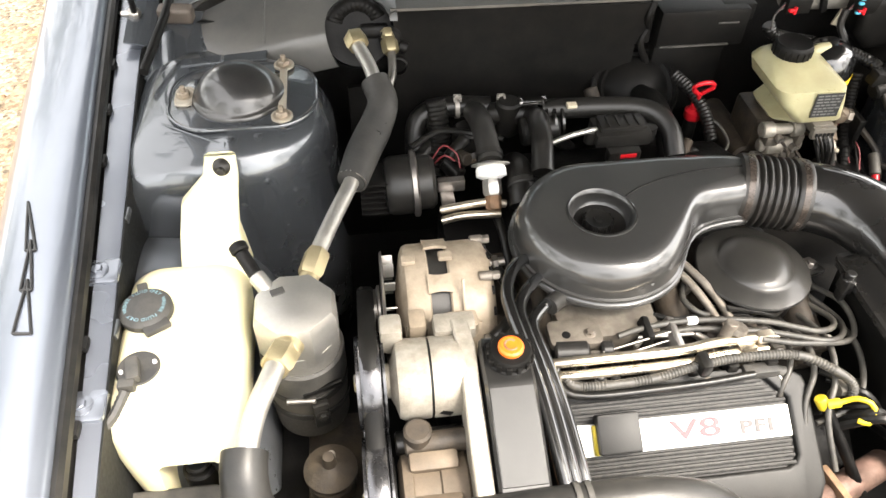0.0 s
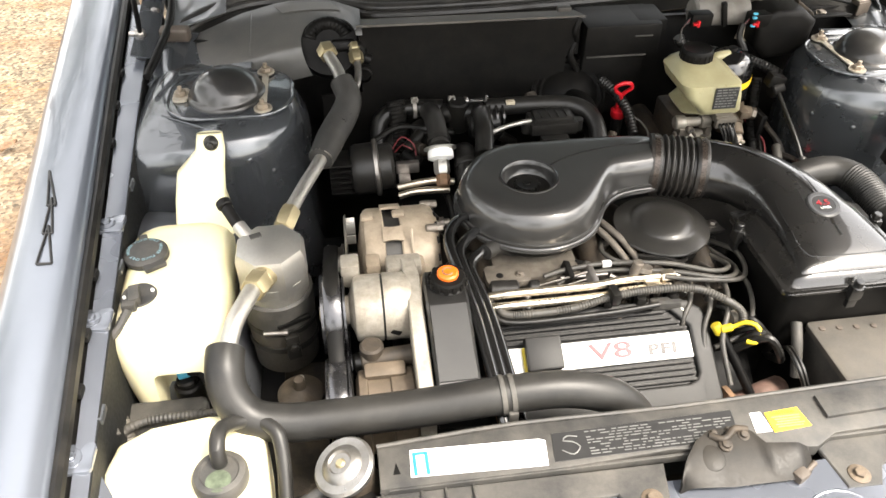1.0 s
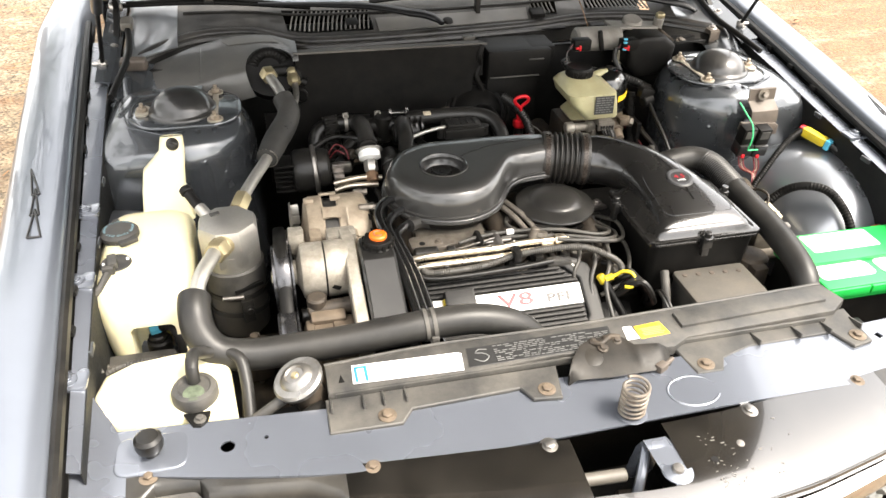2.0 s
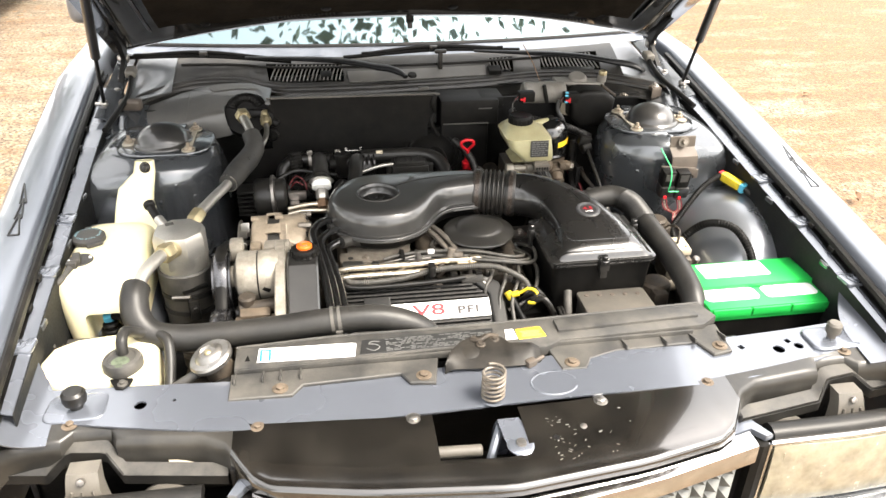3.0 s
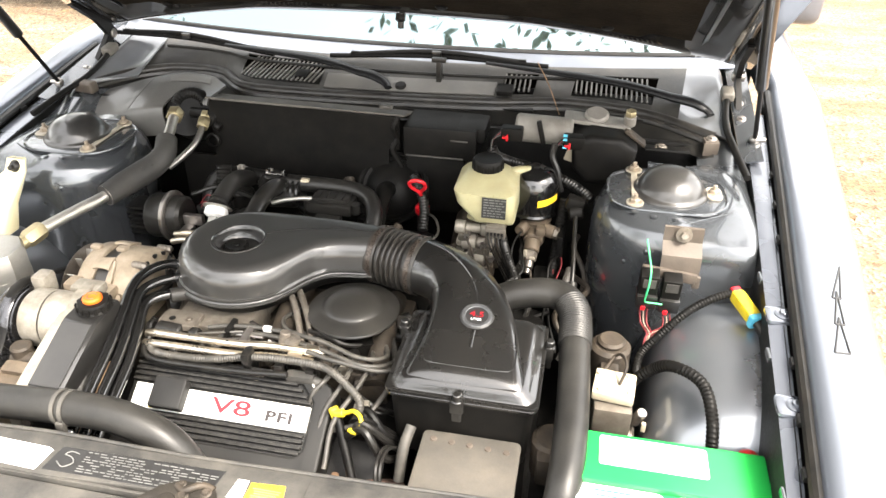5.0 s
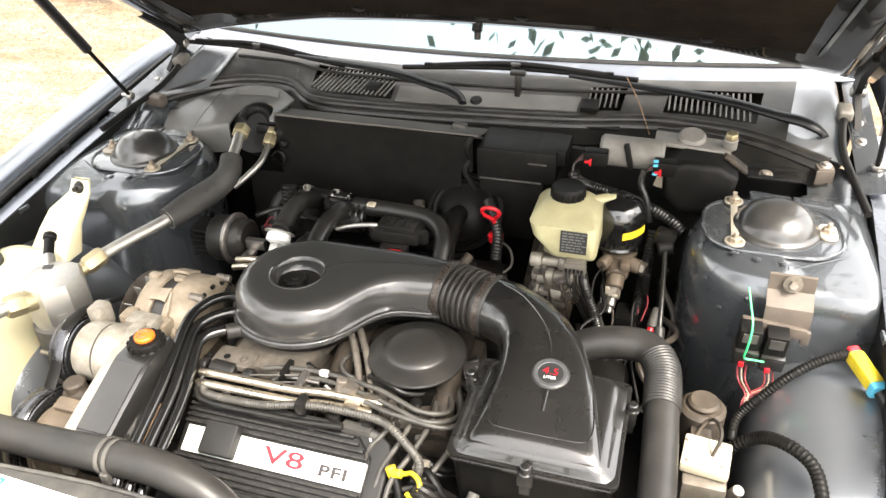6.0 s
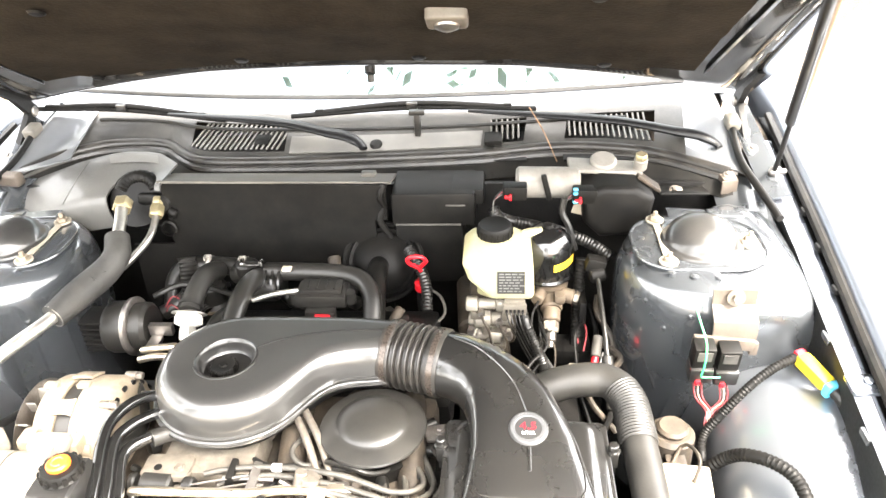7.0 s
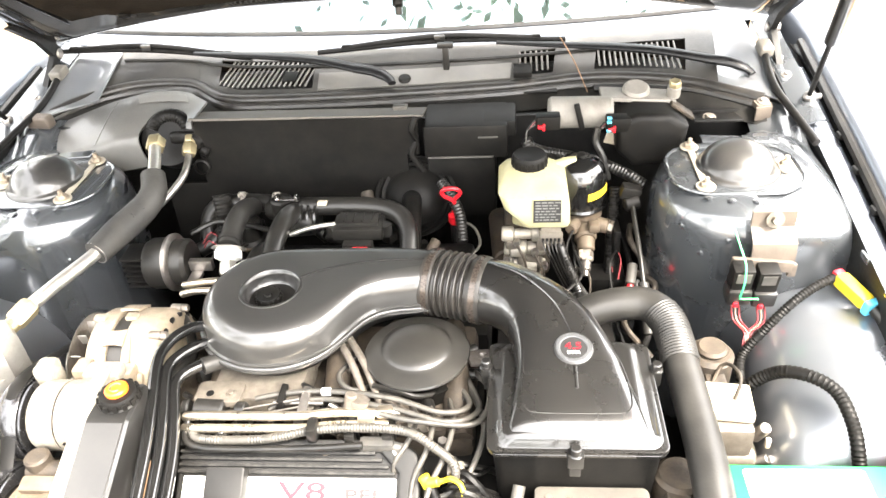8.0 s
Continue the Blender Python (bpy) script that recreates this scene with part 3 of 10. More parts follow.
# ---------------------------------------------------------------- ground and surroundings
def build_ground():
    def f(u, v):
        return V((u, v, 0.012 * noise.noise(V((u * 0.7, v * 0.7, 0))) - 0.004))
    xs = [-900, -200, -60, -20] + lin(-8, 8, 40) + [20, 60, 200, 900]
    ys = [-900, -200, -60, -20] + lin(-8, 10, 45) + [20, 60, 200, 900]
    tagged(part("ground", sheet(f, xs, ys), M_GROUND), "tan gravelly asphalt drive with scattered needles", "ground", kind="structure")
    rnd = random.Random(4)
    bm = bmesh.new()
    for _ in range(5200):
        side = rnd.choice((-1, 1, 1))
        x, y = side * rnd.uniform(0.95, 5.5), rnd.uniform(-1.2, 7.0)
        if rnd.random() < 0.45:
            y = round(y / 0.9) * 0.9 + rnd.gauss(0, 0.12)
        a, ln, w = rnd.gauss(0.35, 0.5), rnd.uniform(0.02, 0.07), rnd.uniform(0.001, 0.0022)
        dx, dy = math.cos(a) * ln / 2, math.sin(a) * ln / 2
        nx, ny = -math.sin(a) * w, math.cos(a) * w
        z = 0.014
        q = [(x - dx - nx, y - dy - ny, z), (x + dx - nx, y + dy - ny, z + 0.003), (x + dx + nx, y + dy + ny, z + 0.003), (x - dx + nx, y - dy + ny, z)]
        q2 = [(x - dx, y - dy, z + 0.002), (x + dx, y + dy, z + 0.005)]
        vs = [bm.verts.new(p) for p in q] + [bm.verts.new(p) for p in q2]
        bm.faces.new((vs[0], vs[1], vs[5], vs[4]))
        bm.faces.new((vs[4], vs[5], vs[2], vs[3]))
    needles = mat("rusty_fallen_needles", (0.34, 0.17, 0.07), 0.8, var=0.4, scale=3)
    tagged(part("needle_litter", bm, needles), "rusty brown fallen needles strewn over the drive", "litter", kind="stuff")
    for x, y, a, s in ((1.72, 0.62, 0.4, 1.0), (2.2, 1.1, 1.2, 0.8), (1.5, 1.6, 2.1, 0.7), (2.9, 2.6, 0.2, 0.9), (-1.6, 1.3, 0.9, 0.8)):
        def leaf(u, v, x=x, y=y, a=a, s=s):
            w = math.sin(math.pi * min(1, max(0, u))) ** 0.8 * 0.022 * s
            lx, ly = (u - 0.5) * 0.09 * s, v * w
            return V((x + lx * math.cos(a) - ly * math.sin(a), y + lx * math.sin(a) + ly * math.cos(a), 0.018 + 0.010 * abs(v) + 0.008 * u))
        solo("leaf", sheet(leaf, lin(0.02, 0.98, 8), lin(-1, 1, 4), 0.0006), M_RUST, "curled brown dead leaf lying on the drive", "leaf", "fallen leaves")


build_ground()


def build_trees():
    """Broadleaf trees round the drive: trunk, limbs and a ragged crown of leaves."""
    rnd = random.Random(12)

    def tree():
        tr = thing("tree", (0, 0, 0), "tall broadleaf tree with a loose green crown", "tree", "trees round the drive")
        part("trunk", sweep([(0, 0, 0), (0.05, 0.02, 1.5), (0.0, 0.1, 3.5), (0.1, 0.05, 6.5)], 0.20, 10, 0.4, radii=[1.2, 0.9, 0.7, 0.3]), M_BARK, tr)
        tips = []
        for i in range(11):
            a, z = i * 2.4, 2.6 + 0.38 * i
            ln = rnd.uniform(1.4, 2.6)
            tip = V((math.cos(a) * ln, math.sin(a) * ln, z + rnd.uniform(0.5, 1.6)))
            part("limb", sweep([(0.05, 0.05, z), tip * 0.5 + V((0, 0, z * 0.5 - 0.1)), tip], 0.06, 6, 0.3, radii=[1.2, 0.7, 0.3]), M_BARK, tr)
            tips += [tip, tip * 0.75 + V((0, 0, z * 0.25))]
        tips += [V((0, 0, 7.2)), V((0.4, 0.3, 6.6))]
        bm = bmesh.new()
        for tip in tips:
            for _ in range(230):
                p = tip + V((rnd.gauss(0, 0.48), rnd.gauss(0, 0.48), rnd.gauss(0, 0.36)))
                u = V((rnd.gauss(0, 1), rnd.gauss(0, 1), rnd.gauss(0, 0.5))).normalized() * rnd.uniform(0.04, 0.08)
                w = u.cross(V((rnd.gauss(0, 1), rnd.gauss(0, 1), rnd.gauss(0, 1)))).normalized() * u.length * 0.5
                bm.faces.new([bm.verts.new(q) for q in (p - u, p + w, p + u, p - w)])
        part("crown", bm, M_LEAF, tr, "ragged leafy crown", 0)
        return tr
    first = tree()
    spots = [(-7.5, -7, 0), (-2.0, -13.5, 1), (9.5, -8.5, 3), (12.5, -3.0, 4), (-9.5, -2.0, 5), (-10.5, 4.5, 1.5), (-7.0, 12.0, 3.5), (-1.0, 14.0, 4.5), (6.0, 13.0, 5.5), (13.5, -8.0, 0.7), (-12.5, -9.5, 1.9), (0.5, -15.0, 2.8), (0.2, 5.3, 2.2), (-5.5, 8.5, 0.9), (-9.0, 9.5, 2.4), (-13.0, 7.0, 4.0), (-8.0, 2.0, 5.2)]
    for k, (x, y, a) in enumerate(spots):
        m = Matrix.Translation((x, y, 0)) @ pose(0, 0, 0, 0, 0, math.degrees(a)) @ Matrix.Scale(1.8 if abs(x) < 0.3 and y > 0 else 1.0, 4)
        if k == 0:
            first.matrix_basis = m
        else:
            copy_thing(first, m)


build_trees()

M_LEDGE = mat("dusty_satin_black_ledge", (0.012, 0.0115, 0.0105), 0.36, 0, 0.2, 0.3, 12, 0.02, 200, (0.16, 0.145, 0.12), 0.18, 8, spec=0.4)
M_DOME = mat("dark_grey_dome_paint", (0.016, 0.0162, 0.017), 0.32, 0.1, 0.7, 0.15, 10, 0, 40, (0.16, 0.145, 0.12), 0.16, 9, rvar=0.04, spec=0.4, coat_rough=0.10)
M_TABPLATE = mat("tan_plated_tab", (0.40, 0.365, 0.30), 0.45, 0.3, 0, 0.2, 40, 0.05, 300, (0.22, 0.16, 0.1), 0.4, 40)
M_STUD = mat("brown_stained_stud", (0.34, 0.29, 0.23), 0.45, 0.6, 0, 0.2, 60, 0.1, 300, (0.13, 0.09, 0.055), 0.5, 50)

# ---------------------------------------------------------------- the car's body
car = thing("car", (0, 0.3, 0.0), "grey-blue saloon car with its hood propped open", "car")
SIDES = (-1, 1)


def crown(y):
    return lerp(y, [-1.0, -0.8, -0.5, -0.26, 0.0, 0.4, 0.9], [0.765, 0.798, 0.834, 0.857, 0.886, 0.922, 0.94])


def lip_x(y):
    return 0.782 + 0.08 * max(-1.0, min(y, 0.45))


def rail_in(y):
    return 0.735 + 0.06 * min(y, 0.1)


def build_fender(s):
    prof = [(-0.004, -0.06), (-0.002, -0.012), (0.004, -0.002), (0.014, 0.002), (0.032, 0.003), (0.056, -0.001), (0.080, -0.008), (0.100, -0.022),
            (0.114, -0.05), (0.124, -0.12), (0.130, -0.26), (0.131, -0.42), (0.120, -0.60)]

    def f(u, v):
        k = min(int(v), len(prof) - 2)
        t = v - k
        px, pz = prof[k][0] * (1 - t) + prof[k + 1][0] * t, prof[k][1] * (1 - t) + prof[k + 1][1] * t
        return V((s * (lip_x(u) + px), u, crown(u) + pz))

    def arch(u, v):
        k = min(int(v), len(prof) - 2)
        z = crown(u) + prof[k][1]
        return (u - 0.02) ** 2 + (z - 0.30) ** 2 < 0.36 ** 2 and z < 0.6
    fender = part("fender", sheet(f, lin(-0.97, 1.0, 60), [i * 0.5 for i in range(2 * len(prof) - 1)], 0.0012, arch), M_PAINT, car, "glossy grey-blue metallic front fender")
    # folded flange and drip channel beside the bay
    part("weatherstrip", sweep([(s * (lip_x(y) - 0.008), y, crown(y) - 0.016) for y in lin(-0.95, 0.42, 14)], 0.008, 8, 0.03), M_RUBBER, fender, "black rubber edge seal")
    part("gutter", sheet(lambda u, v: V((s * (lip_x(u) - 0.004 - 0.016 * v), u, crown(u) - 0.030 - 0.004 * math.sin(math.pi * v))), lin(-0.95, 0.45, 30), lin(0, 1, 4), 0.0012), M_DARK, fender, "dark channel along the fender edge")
    # three outlined slanted wedges on the fender's crown
    for tip, left, right in (((0.060, -0.205), (0.052, -0.283), (0.040, -0.285)), ((0.048, -0.268), (0.050, -0.340), (0.037, -0.342)), ((0.044, -0.326), (0.050, -0.396), (0.030, -0.400))):
        loop = [V((s * (lip_x(y) + dx), y, crown(y) + lerp(dx, [0.0, 0.014, 0.032, 0.056, 0.080], [0, 0.002, 0.003, -0.001, -0.008]) + 0.0012)) for dx, y in (tip, left, right, tip)]
        for a, b in zip(loop, loop[1:]):
            part("trim_wedge", rod(a, b, 0.0018, n=8), M_SCREEN, fender, "black outline of a wedge mark")


for s in SIDES:
    build_fender(s)


def build_apron(s):
    """The flat rail beside the fender, and the inner wing below it."""
    apron = part("inner_fender", sheet(lambda u, v: V((s * (lip_x(u) - 0.016 - (lip_x(u) - 0.016 - rail_in(u)) * v), u, crown(u) - 0.030 - 0.004 * v)),
                                      lin(-0.80, 0.34, 24), lin(0, 1, 6), 0.002), M_BAY, car, "grey-blue painted inner fender rail")
    part("inner_wall", sheet(lambda u, v: V((s * (rail_in(u) + 0.03 * v * v), u, (crown(u) - 0.034) * (1 - v) + 0.30 * v)), lin(-0.80, 0.34, 20), lin(0, 1, 10), 0.002), M_WALL, apron, "dusty inner wing panel, shade darkened into its paint")
    for y in (-0.66, -0.47, -0.295):
        x = rail_in(y) + 0.022
        part("bolt_plate", prism(rrect(0.050, 0.038, 0.006, 3, s * x, y), crown(y) - 0.033, crown(y) - 0.028, 0.0015, 2), M_BAY, apron)
        part("bolt", bolt((s * x, y, crown(y) - 0.028), (0, 0, 1), 0.007, 0.013), M_BAY, apron)
    for y in (-0.58, -0.50, -0.40, -0.12, -0.02, 0.08):
        x = lip_x(y) - 0.014
        part("clip", box((s * x, y, crown(y) - 0.022), (0.012, 0.018, 0.010), 0.003), M_DARK, apron)
    for y in (-0.60, -0.37, -0.2):
        part("tab", box((s * (rail_in(y) - 0.002), y, crown(y) - 0.040), (0.006, 0.024, 0.010), 0.002), M_TOWER, apron)


for s in SIDES:
    build_apron(s)


def build_tower(s):
    cx = s * 0.588
    ox = s * 0.600
    # one pressing: rounded towards the engine, drawn out to the fender, with a flat facet at its outer front corner
    plan = [(0.600 + 0.145 * math.cos(radians(a)), 0.145 * math.sin(radians(a))) for a in range(84, 277, 6)]
    plan += [(0.640, -0.1470), (0.680, -0.1490), (0.712, -0.1510), (0.727, -0.1500), (0.738, -0.135), (0.745, -0.10), (0.749, -0.05), (0.752, 0.0), (0.752, 0.05), (0.750, 0.10), (0.742, 0.145), (0.722, 0.172), (0.690, 0.182), (0.655, 0.172), (0.635, 0.156)]

    def ring(k, z):
        f = 1 - k / 0.145
        return [V((s * (0.605 + (x - 0.605) * f), y * f, z)) for x, y in plan]
    bm = loft([ring(0, 0.40), ring(0, 0.60), ring(0, 0.74), ring(0.0005, 0.795), ring(0.0025, 0.812), ring(0.0065, 0.826), ring(0.0125, 0.8375), ring(0.0205, 0.8465), ring(0.031, 0.8530), ring(0.044, 0.8565), ring(0.060, 0.8578), ring(0.10, 0.858), ring(0.138, 0.858)])
    fa, fb, fc = V((0.600, -0.1000, 0.8500)), V((0.727, -0.1490, 0.8300)), V((0.705, -0.050, 0.8565))
    fn = (fb - fa).cross(fc - fa)
    for v in bm.verts:
        x, y = s * v.co.x, v.co.y
        if x > 0.602 and y < -0.03 and v.co.z > 0.80:
            v.co.z = min(v.co.z, fa.z - (fn.x * (x - fa.x) + fn.y * (y - fa.y)) / fn.z)
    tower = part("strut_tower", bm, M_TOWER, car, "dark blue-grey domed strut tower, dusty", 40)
    part("facet_crease", sweep([(s * x, y, z) for x, y, z in ((0.607, -0.100, 0.8497), (0.650, -0.076, 0.8530), (0.690, -0.054, 0.8562))], 0.0014, 6), M_TOWER, tower)
    # beaded edge of the mount's recess, squarer towards the engine
    plate = rrect(0.205, 0.158, 0.060, 10)
    pts = [(cx - s * 0.006 + x, y, 0.8585) for x, y in plate]
    pl = part("mount_plate", prism([(x, y) for x, y, z in pts], 0.8565, 0.8592, 0.0015, 2), M_TOWER, tower, "rounded mount plate")
    part("plate_bead", sweep(pts + [pts[0]], 0.0030, 8, 0.02), M_TOWER, pl)
    part("dome", lathe([(0.0665, 0.8590), (0.066, 0.8625), (0.0635, 0.8645), (0.0605, 0.866), (0.0590, 0.8695), (0.0570, 0.8740), (0.0535, 0.8800), (0.048, 0.8865), (0.0405, 0.8925), (0.031, 0.8975), (0.020, 0.9010), (0.010, 0.9025), (0, 0.9030)], (cx, 0, 0), n=64), M_DOME, pl, "smooth dark domed cap", 60)
    strap = part("bolt_strap", joined(box((s * 0.526, 0.004, 0.8625), (0.011, 0.118, 0.003), 0.001), lathe([(0, 0), (0.015, 0), (0.015, 0.003), (0, 0.003)], (s * 0.526, -0.062, 0.861), n=20),
                               lathe([(0, 0), (0.015, 0), (0.015, 0.003), (0, 0.003)], (s * 0.526, 0.068, 0.861), n=20)), M_TABPLATE, pl, "tan plated bolt strap")
    part("strap_plate", prism([(s * 0.664 + x, y) for x, y in rrect(0.026, 0.046, 0.010, 4)], 0.860, 0.864, 0.001, 1), M_TABPLATE, pl, "pale plated tab")
    for x, y in ((0.526, -0.062), (0.526, 0.068), (0.664, 0.0)):
        part("strut_nut", joined(hexnut((s * x, y, 0.863), (s * x, y, 0.871), 0.0090), rod((s * x, y, 0.869), (s * x, y, 0.879), 0.0038, n=12), lathe([(0, 0.8625), (0.012, 0.8625), (0.012, 0.8645), (0, 0.8645)], (s * x, y, 0), n=18)), M_STUD, pl, "brown stained nut and stud")
    for i in range(9):
        a = radians(205 + i * 15) if s > 0 else radians(-25 - i * 15)
        for z, r in ((0.808, 0.1432), (0.775, 0.1447)):
            if (i + int(z * 1000)) % 2:
                p = V((ox + r * math.cos(a), r * math.sin(a), z))
                part("weld_dimple", lathe([(0, 0.0018), (0.003, 0.0012), (0.0055, 0)], p, (math.cos(a), math.sin(a), 0), 10), M_TOWER, tower)
    for x, y in ((-0.006, -0.100), (0.030, -0.096), (0.062, -0.086)):
        part("spot_weld", lathe([(0.0060, 0.8578), (0.004, 0.8586), (0, 0.8588)], (cx - s * x, y, 0), n=14), M_TOWER, tower)
    part("seam_tab", box((cx + s * 0.014, -0.1120, 0.8475), (0.0025, 0.022, 0.010), 0.001, (30, 0, 0)), M_TOWER, tower)
    for k, (x0, x1, y0, y1) in enumerate(((-0.035, 0.030, 0.092, 0.118), (0.034, 0.092, 0.090, 0.112))):
        part("rear_flap", prism([(cx + s * x0, y0), (cx + s * x1, y0 - 0.006), (cx + s * x1, y1 - 0.008), (cx + s * x0, y1)], 0.8575, 0.8600, 0.001, 1), M_TOWER, tower)


for s in SIDES:
    build_tower(s)


TIE = {}


def build_nose():
    """Radiator tie bar, the black header panel before it and the lamp pockets."""
    def bar(u, v):
        y0 = -0.718 - 0.028 * (1 - (u / 0.66) ** 2)
        y1 = -0.846 + 0.060 * max(0, (abs(u) - 0.36) / 0.30) ** 1.4
        z = 0.735 - 0.002 * v + 0.0025 * math.sin(u * 9)
        return V((u, y0 + (y1 - y0) * v, z))
    tie = TIE[0] = part("radiator_tie_bar", sheet(bar, lin(-0.685, 0.685, 60), lin(0, 1, 8), 0.003), M_BAY, car, "light grey-blue painted radiator tie bar")
    # rear face in near-black: shade below the bar painted in
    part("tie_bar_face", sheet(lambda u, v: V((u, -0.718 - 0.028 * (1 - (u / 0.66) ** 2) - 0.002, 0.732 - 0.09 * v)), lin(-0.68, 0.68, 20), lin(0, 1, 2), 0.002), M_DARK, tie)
    for sx in SIDES:
        # corner piece that ties the bar to the fender rail
        def corner(u, v, sx=sx):
            y = -0.90 + 0.26 * u
            b = lip_x(y) - 0.014
            a = lerp(y, [-0.84, -0.76, -0.715, -0.69, -0.648], [0.640, 0.645, 0.662, 0.676, 0.703])
            x = a + (b - a) * v
            return V((sx * x, y, lerp(u, [0, 0.25, 0.5, 1], [0.722, 0.734, 0.739, 0.742]) + (crown(y) - 0.036 - 0.742) * max(0.0, (x - 0.640) / (b - 0.640)) ** 3 * 0.9))
        part("corner_panel", sheet(corner, lin(0.25, 0.97, 30), lin(0, 1, 12), 0.002), M_BAY, tie, "grey-blue corner panel joining bar and fender")
        # pressed pad and round hood stop
        part("stop_pad", prism(rrect(0.090, 0.062, 0.016, 5, sx * 0.615, -0.763), 0.734, 0.740, 0.004, 3), M_BAY, tie)
        st = part("hood_stop", lathe([(0, 0.740), (0.010, 0.740), (0.010, 0.748), (0.016, 0.750), (0.0175, 0.756), (0.017, 0.766), (0.013, 0.770), (0, 0.771)], (sx * 0.615, -0.763, 0), n=28), M_RUBBER if sx < 0 else M_PALEPL, tie, "black rubber hood stop" if sx < 0 else "dusty worn rubber hood stop")
        if sx > 0:
            for v in st.data.vertices:
                v.co = (0.615 + (v.co.x - 0.615) * 0.74, -0.763 + (v.co.y + 0.763) * 0.74, v.co.z)
    # one black pressing: scuffed header between the lamps, narrow ledges over them
    def edge(u):
        a = abs(u)
        return lerp(a, [0, 0.2, 0.325, 0.352, 0.372, 0.392, 0.43, 0.545, 0.556, 0.612, 0.624, 0.66, 0.725], [-0.985, -0.964, -0.938, -0.921, -0.893, -0.862, -0.840, -0.826, -0.806, -0.803, -0.822, -0.824, -0.836])

    def back(u):
        return lerp(abs(u), [0, 0.12, 0.347, 0.495, 0.616, 0.725], [-0.8555, -0.8530, -0.8360, -0.8150, -0.7930, -0.7720])

    def header(u, v):
        w = min(1.0, v / 0.72)
        lamp = min(1.0, max(0.0, (abs(u) - 0.34) / 0.05))
        y = back(u) + (edge(u) - back(u)) * w
        z = 0.7335 - 0.0175 * w * w * (1 - lamp) - 0.003 * w * lamp
        r = max(0.0, (v - 0.72) / 0.28)      # rolled front edge
        y -= (0.007 + 0.003 * lamp) * math.sin(min(1.0, r * 1.6) * math.pi / 2)
        z -= (0.013 + 0.030 * lamp) * r ** 1.7
        z -= 0.040 * max(0.0, (abs(u) - 0.69) / 0.035) ** 2
        return V((u, y, z))
    us = lin(-0.725, -0.625, 8) + lin(-0.612, -0.556, 4) + lin(-0.545, -0.43, 6) + lin(-0.415, -0.32, 12) + lin(-0.30, -0.102, 7) + lin(-0.095, 0.035, 5) + lin(0.042, 0.30, 9) + lin(0.32, 0.415, 12) + lin(0.43, 0.545, 6) + lin(0.556, 0.612, 4) + lin(0.625, 0.725, 8)
    vs = lin(0, 0.50, 7) + lin(0.56, 0.72, 3) + lin(0.75, 1.0, 8)
    head = part("header_panel", sheet(header, us, vs, 0.003, lambda u, v: -0.098 < u < 0.038 and 0.02 < v < 0.50), M_PANELBLK, car, "gloss black scuffed header panel")
    head.data.materials.append(M_LEDGE)
    for f in head.data.polygons:
        if abs(f.center.x) > 0.385:
            f.material_index = 1
    # black plate stands for the shade inside the latch slot
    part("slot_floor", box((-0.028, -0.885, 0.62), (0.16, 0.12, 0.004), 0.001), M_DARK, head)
    part("latch_bracket", loft([[V((x + dx, y + dy, z)) for dx, dy in ((-w, -0.010), (w, -0.010), (w, 0.006), (-w, 0.006))] for x, y, z, w in ((0.006, -0.868, 0.665, 0.014), (0.012, -0.872, 0.715, 0.015), (0.016, -0.880, 0.7335, 0.016), (0.022, -0.905, 0.7315, 0.020), (0.025, -0.922, 0.7285, 0.018), (0.026, -0.936, 0.7270, 0.012))]), M_BAY, head, "grey bent latch bracket")
    part("latch_foot", lathe([(0, 0), (0.021, 0), (0.021, 0.002), (0.018, 0.004), (0, 0.004)], (0.024, -0.924, 0.7270), (0, -0.05, 1), 28), M_BAY, head, "round scuffed bracket foot")
    part("latch_bolt", lathe([(0, 0), (0.008, 0), (0.007, 0.004), (0, 0.005)], (0.024, -0.924, 0.7310), (0, 0, 1), 16), M_CAPMETAL, head)
    part("latch_tube", rod((-0.094, -0.885, 0.690), (-0.024, -0.889, 0.690), 0.009), M_PALEPL, head)
    part("latch_arm", sweep([(-0.030, -0.930, 0.660), (-0.012, -0.905, 0.700), (0.004, -0.878, 0.722)], 0.007, 8), M_BAY, head)
    part("latch_arm", joined(rod((-0.035, -0.895, 0.640), (0.010, -0.900, 0.655), 0.006), box((-0.018, -0.91, 0.645), (0.03, 0.05, 0.012), 0.004, (20, 10, 0))), M_DIRTY, head)
    for x, y in ((-0.123, -0.857), (0.165, -0.858)):
        part("header_bolt", bolt((x, y, 0.7345), (0, 0, 1), 0.0075, 0.013), M_CAPMETAL, head, "dull steel bolt")
    part("header_stud", lathe([(0, 0), (0.007, 0), (0.005, 0.004), (0, 0.005)], (0.123, -0.905, header(0.123, 0.33).z), n=14), M_STEEL, head)
    # no opening is cut: a black disc paints the hole's shade
    part("header_hole", lathe([(0, 0), (0.0048, 0), (0.0048, 0.0006), (0, 0.0006)], (0.077, -0.921, header(0.077, 0.37).z + 0.0031), n=14), M_DARK, head)
    rnd = random.Random(17)
    for i in range(40):
        x, v = rnd.gauss(0.10, 0.05), rnd.uniform(0.12, 0.62)
        if x < 0.06:
            x = 0.06 + rnd.uniform(0, 0.05)
        p = header(x, v)
        part("paint_chip", box((p.x, p.y, p.z + 0.0033), (rnd.uniform(0.001, 0.006), rnd.uniform(0.0005, 0.0018), 0.0005), 0.0001, (4, 0, rnd.uniform(-40, 60))), M_CHIP, head)
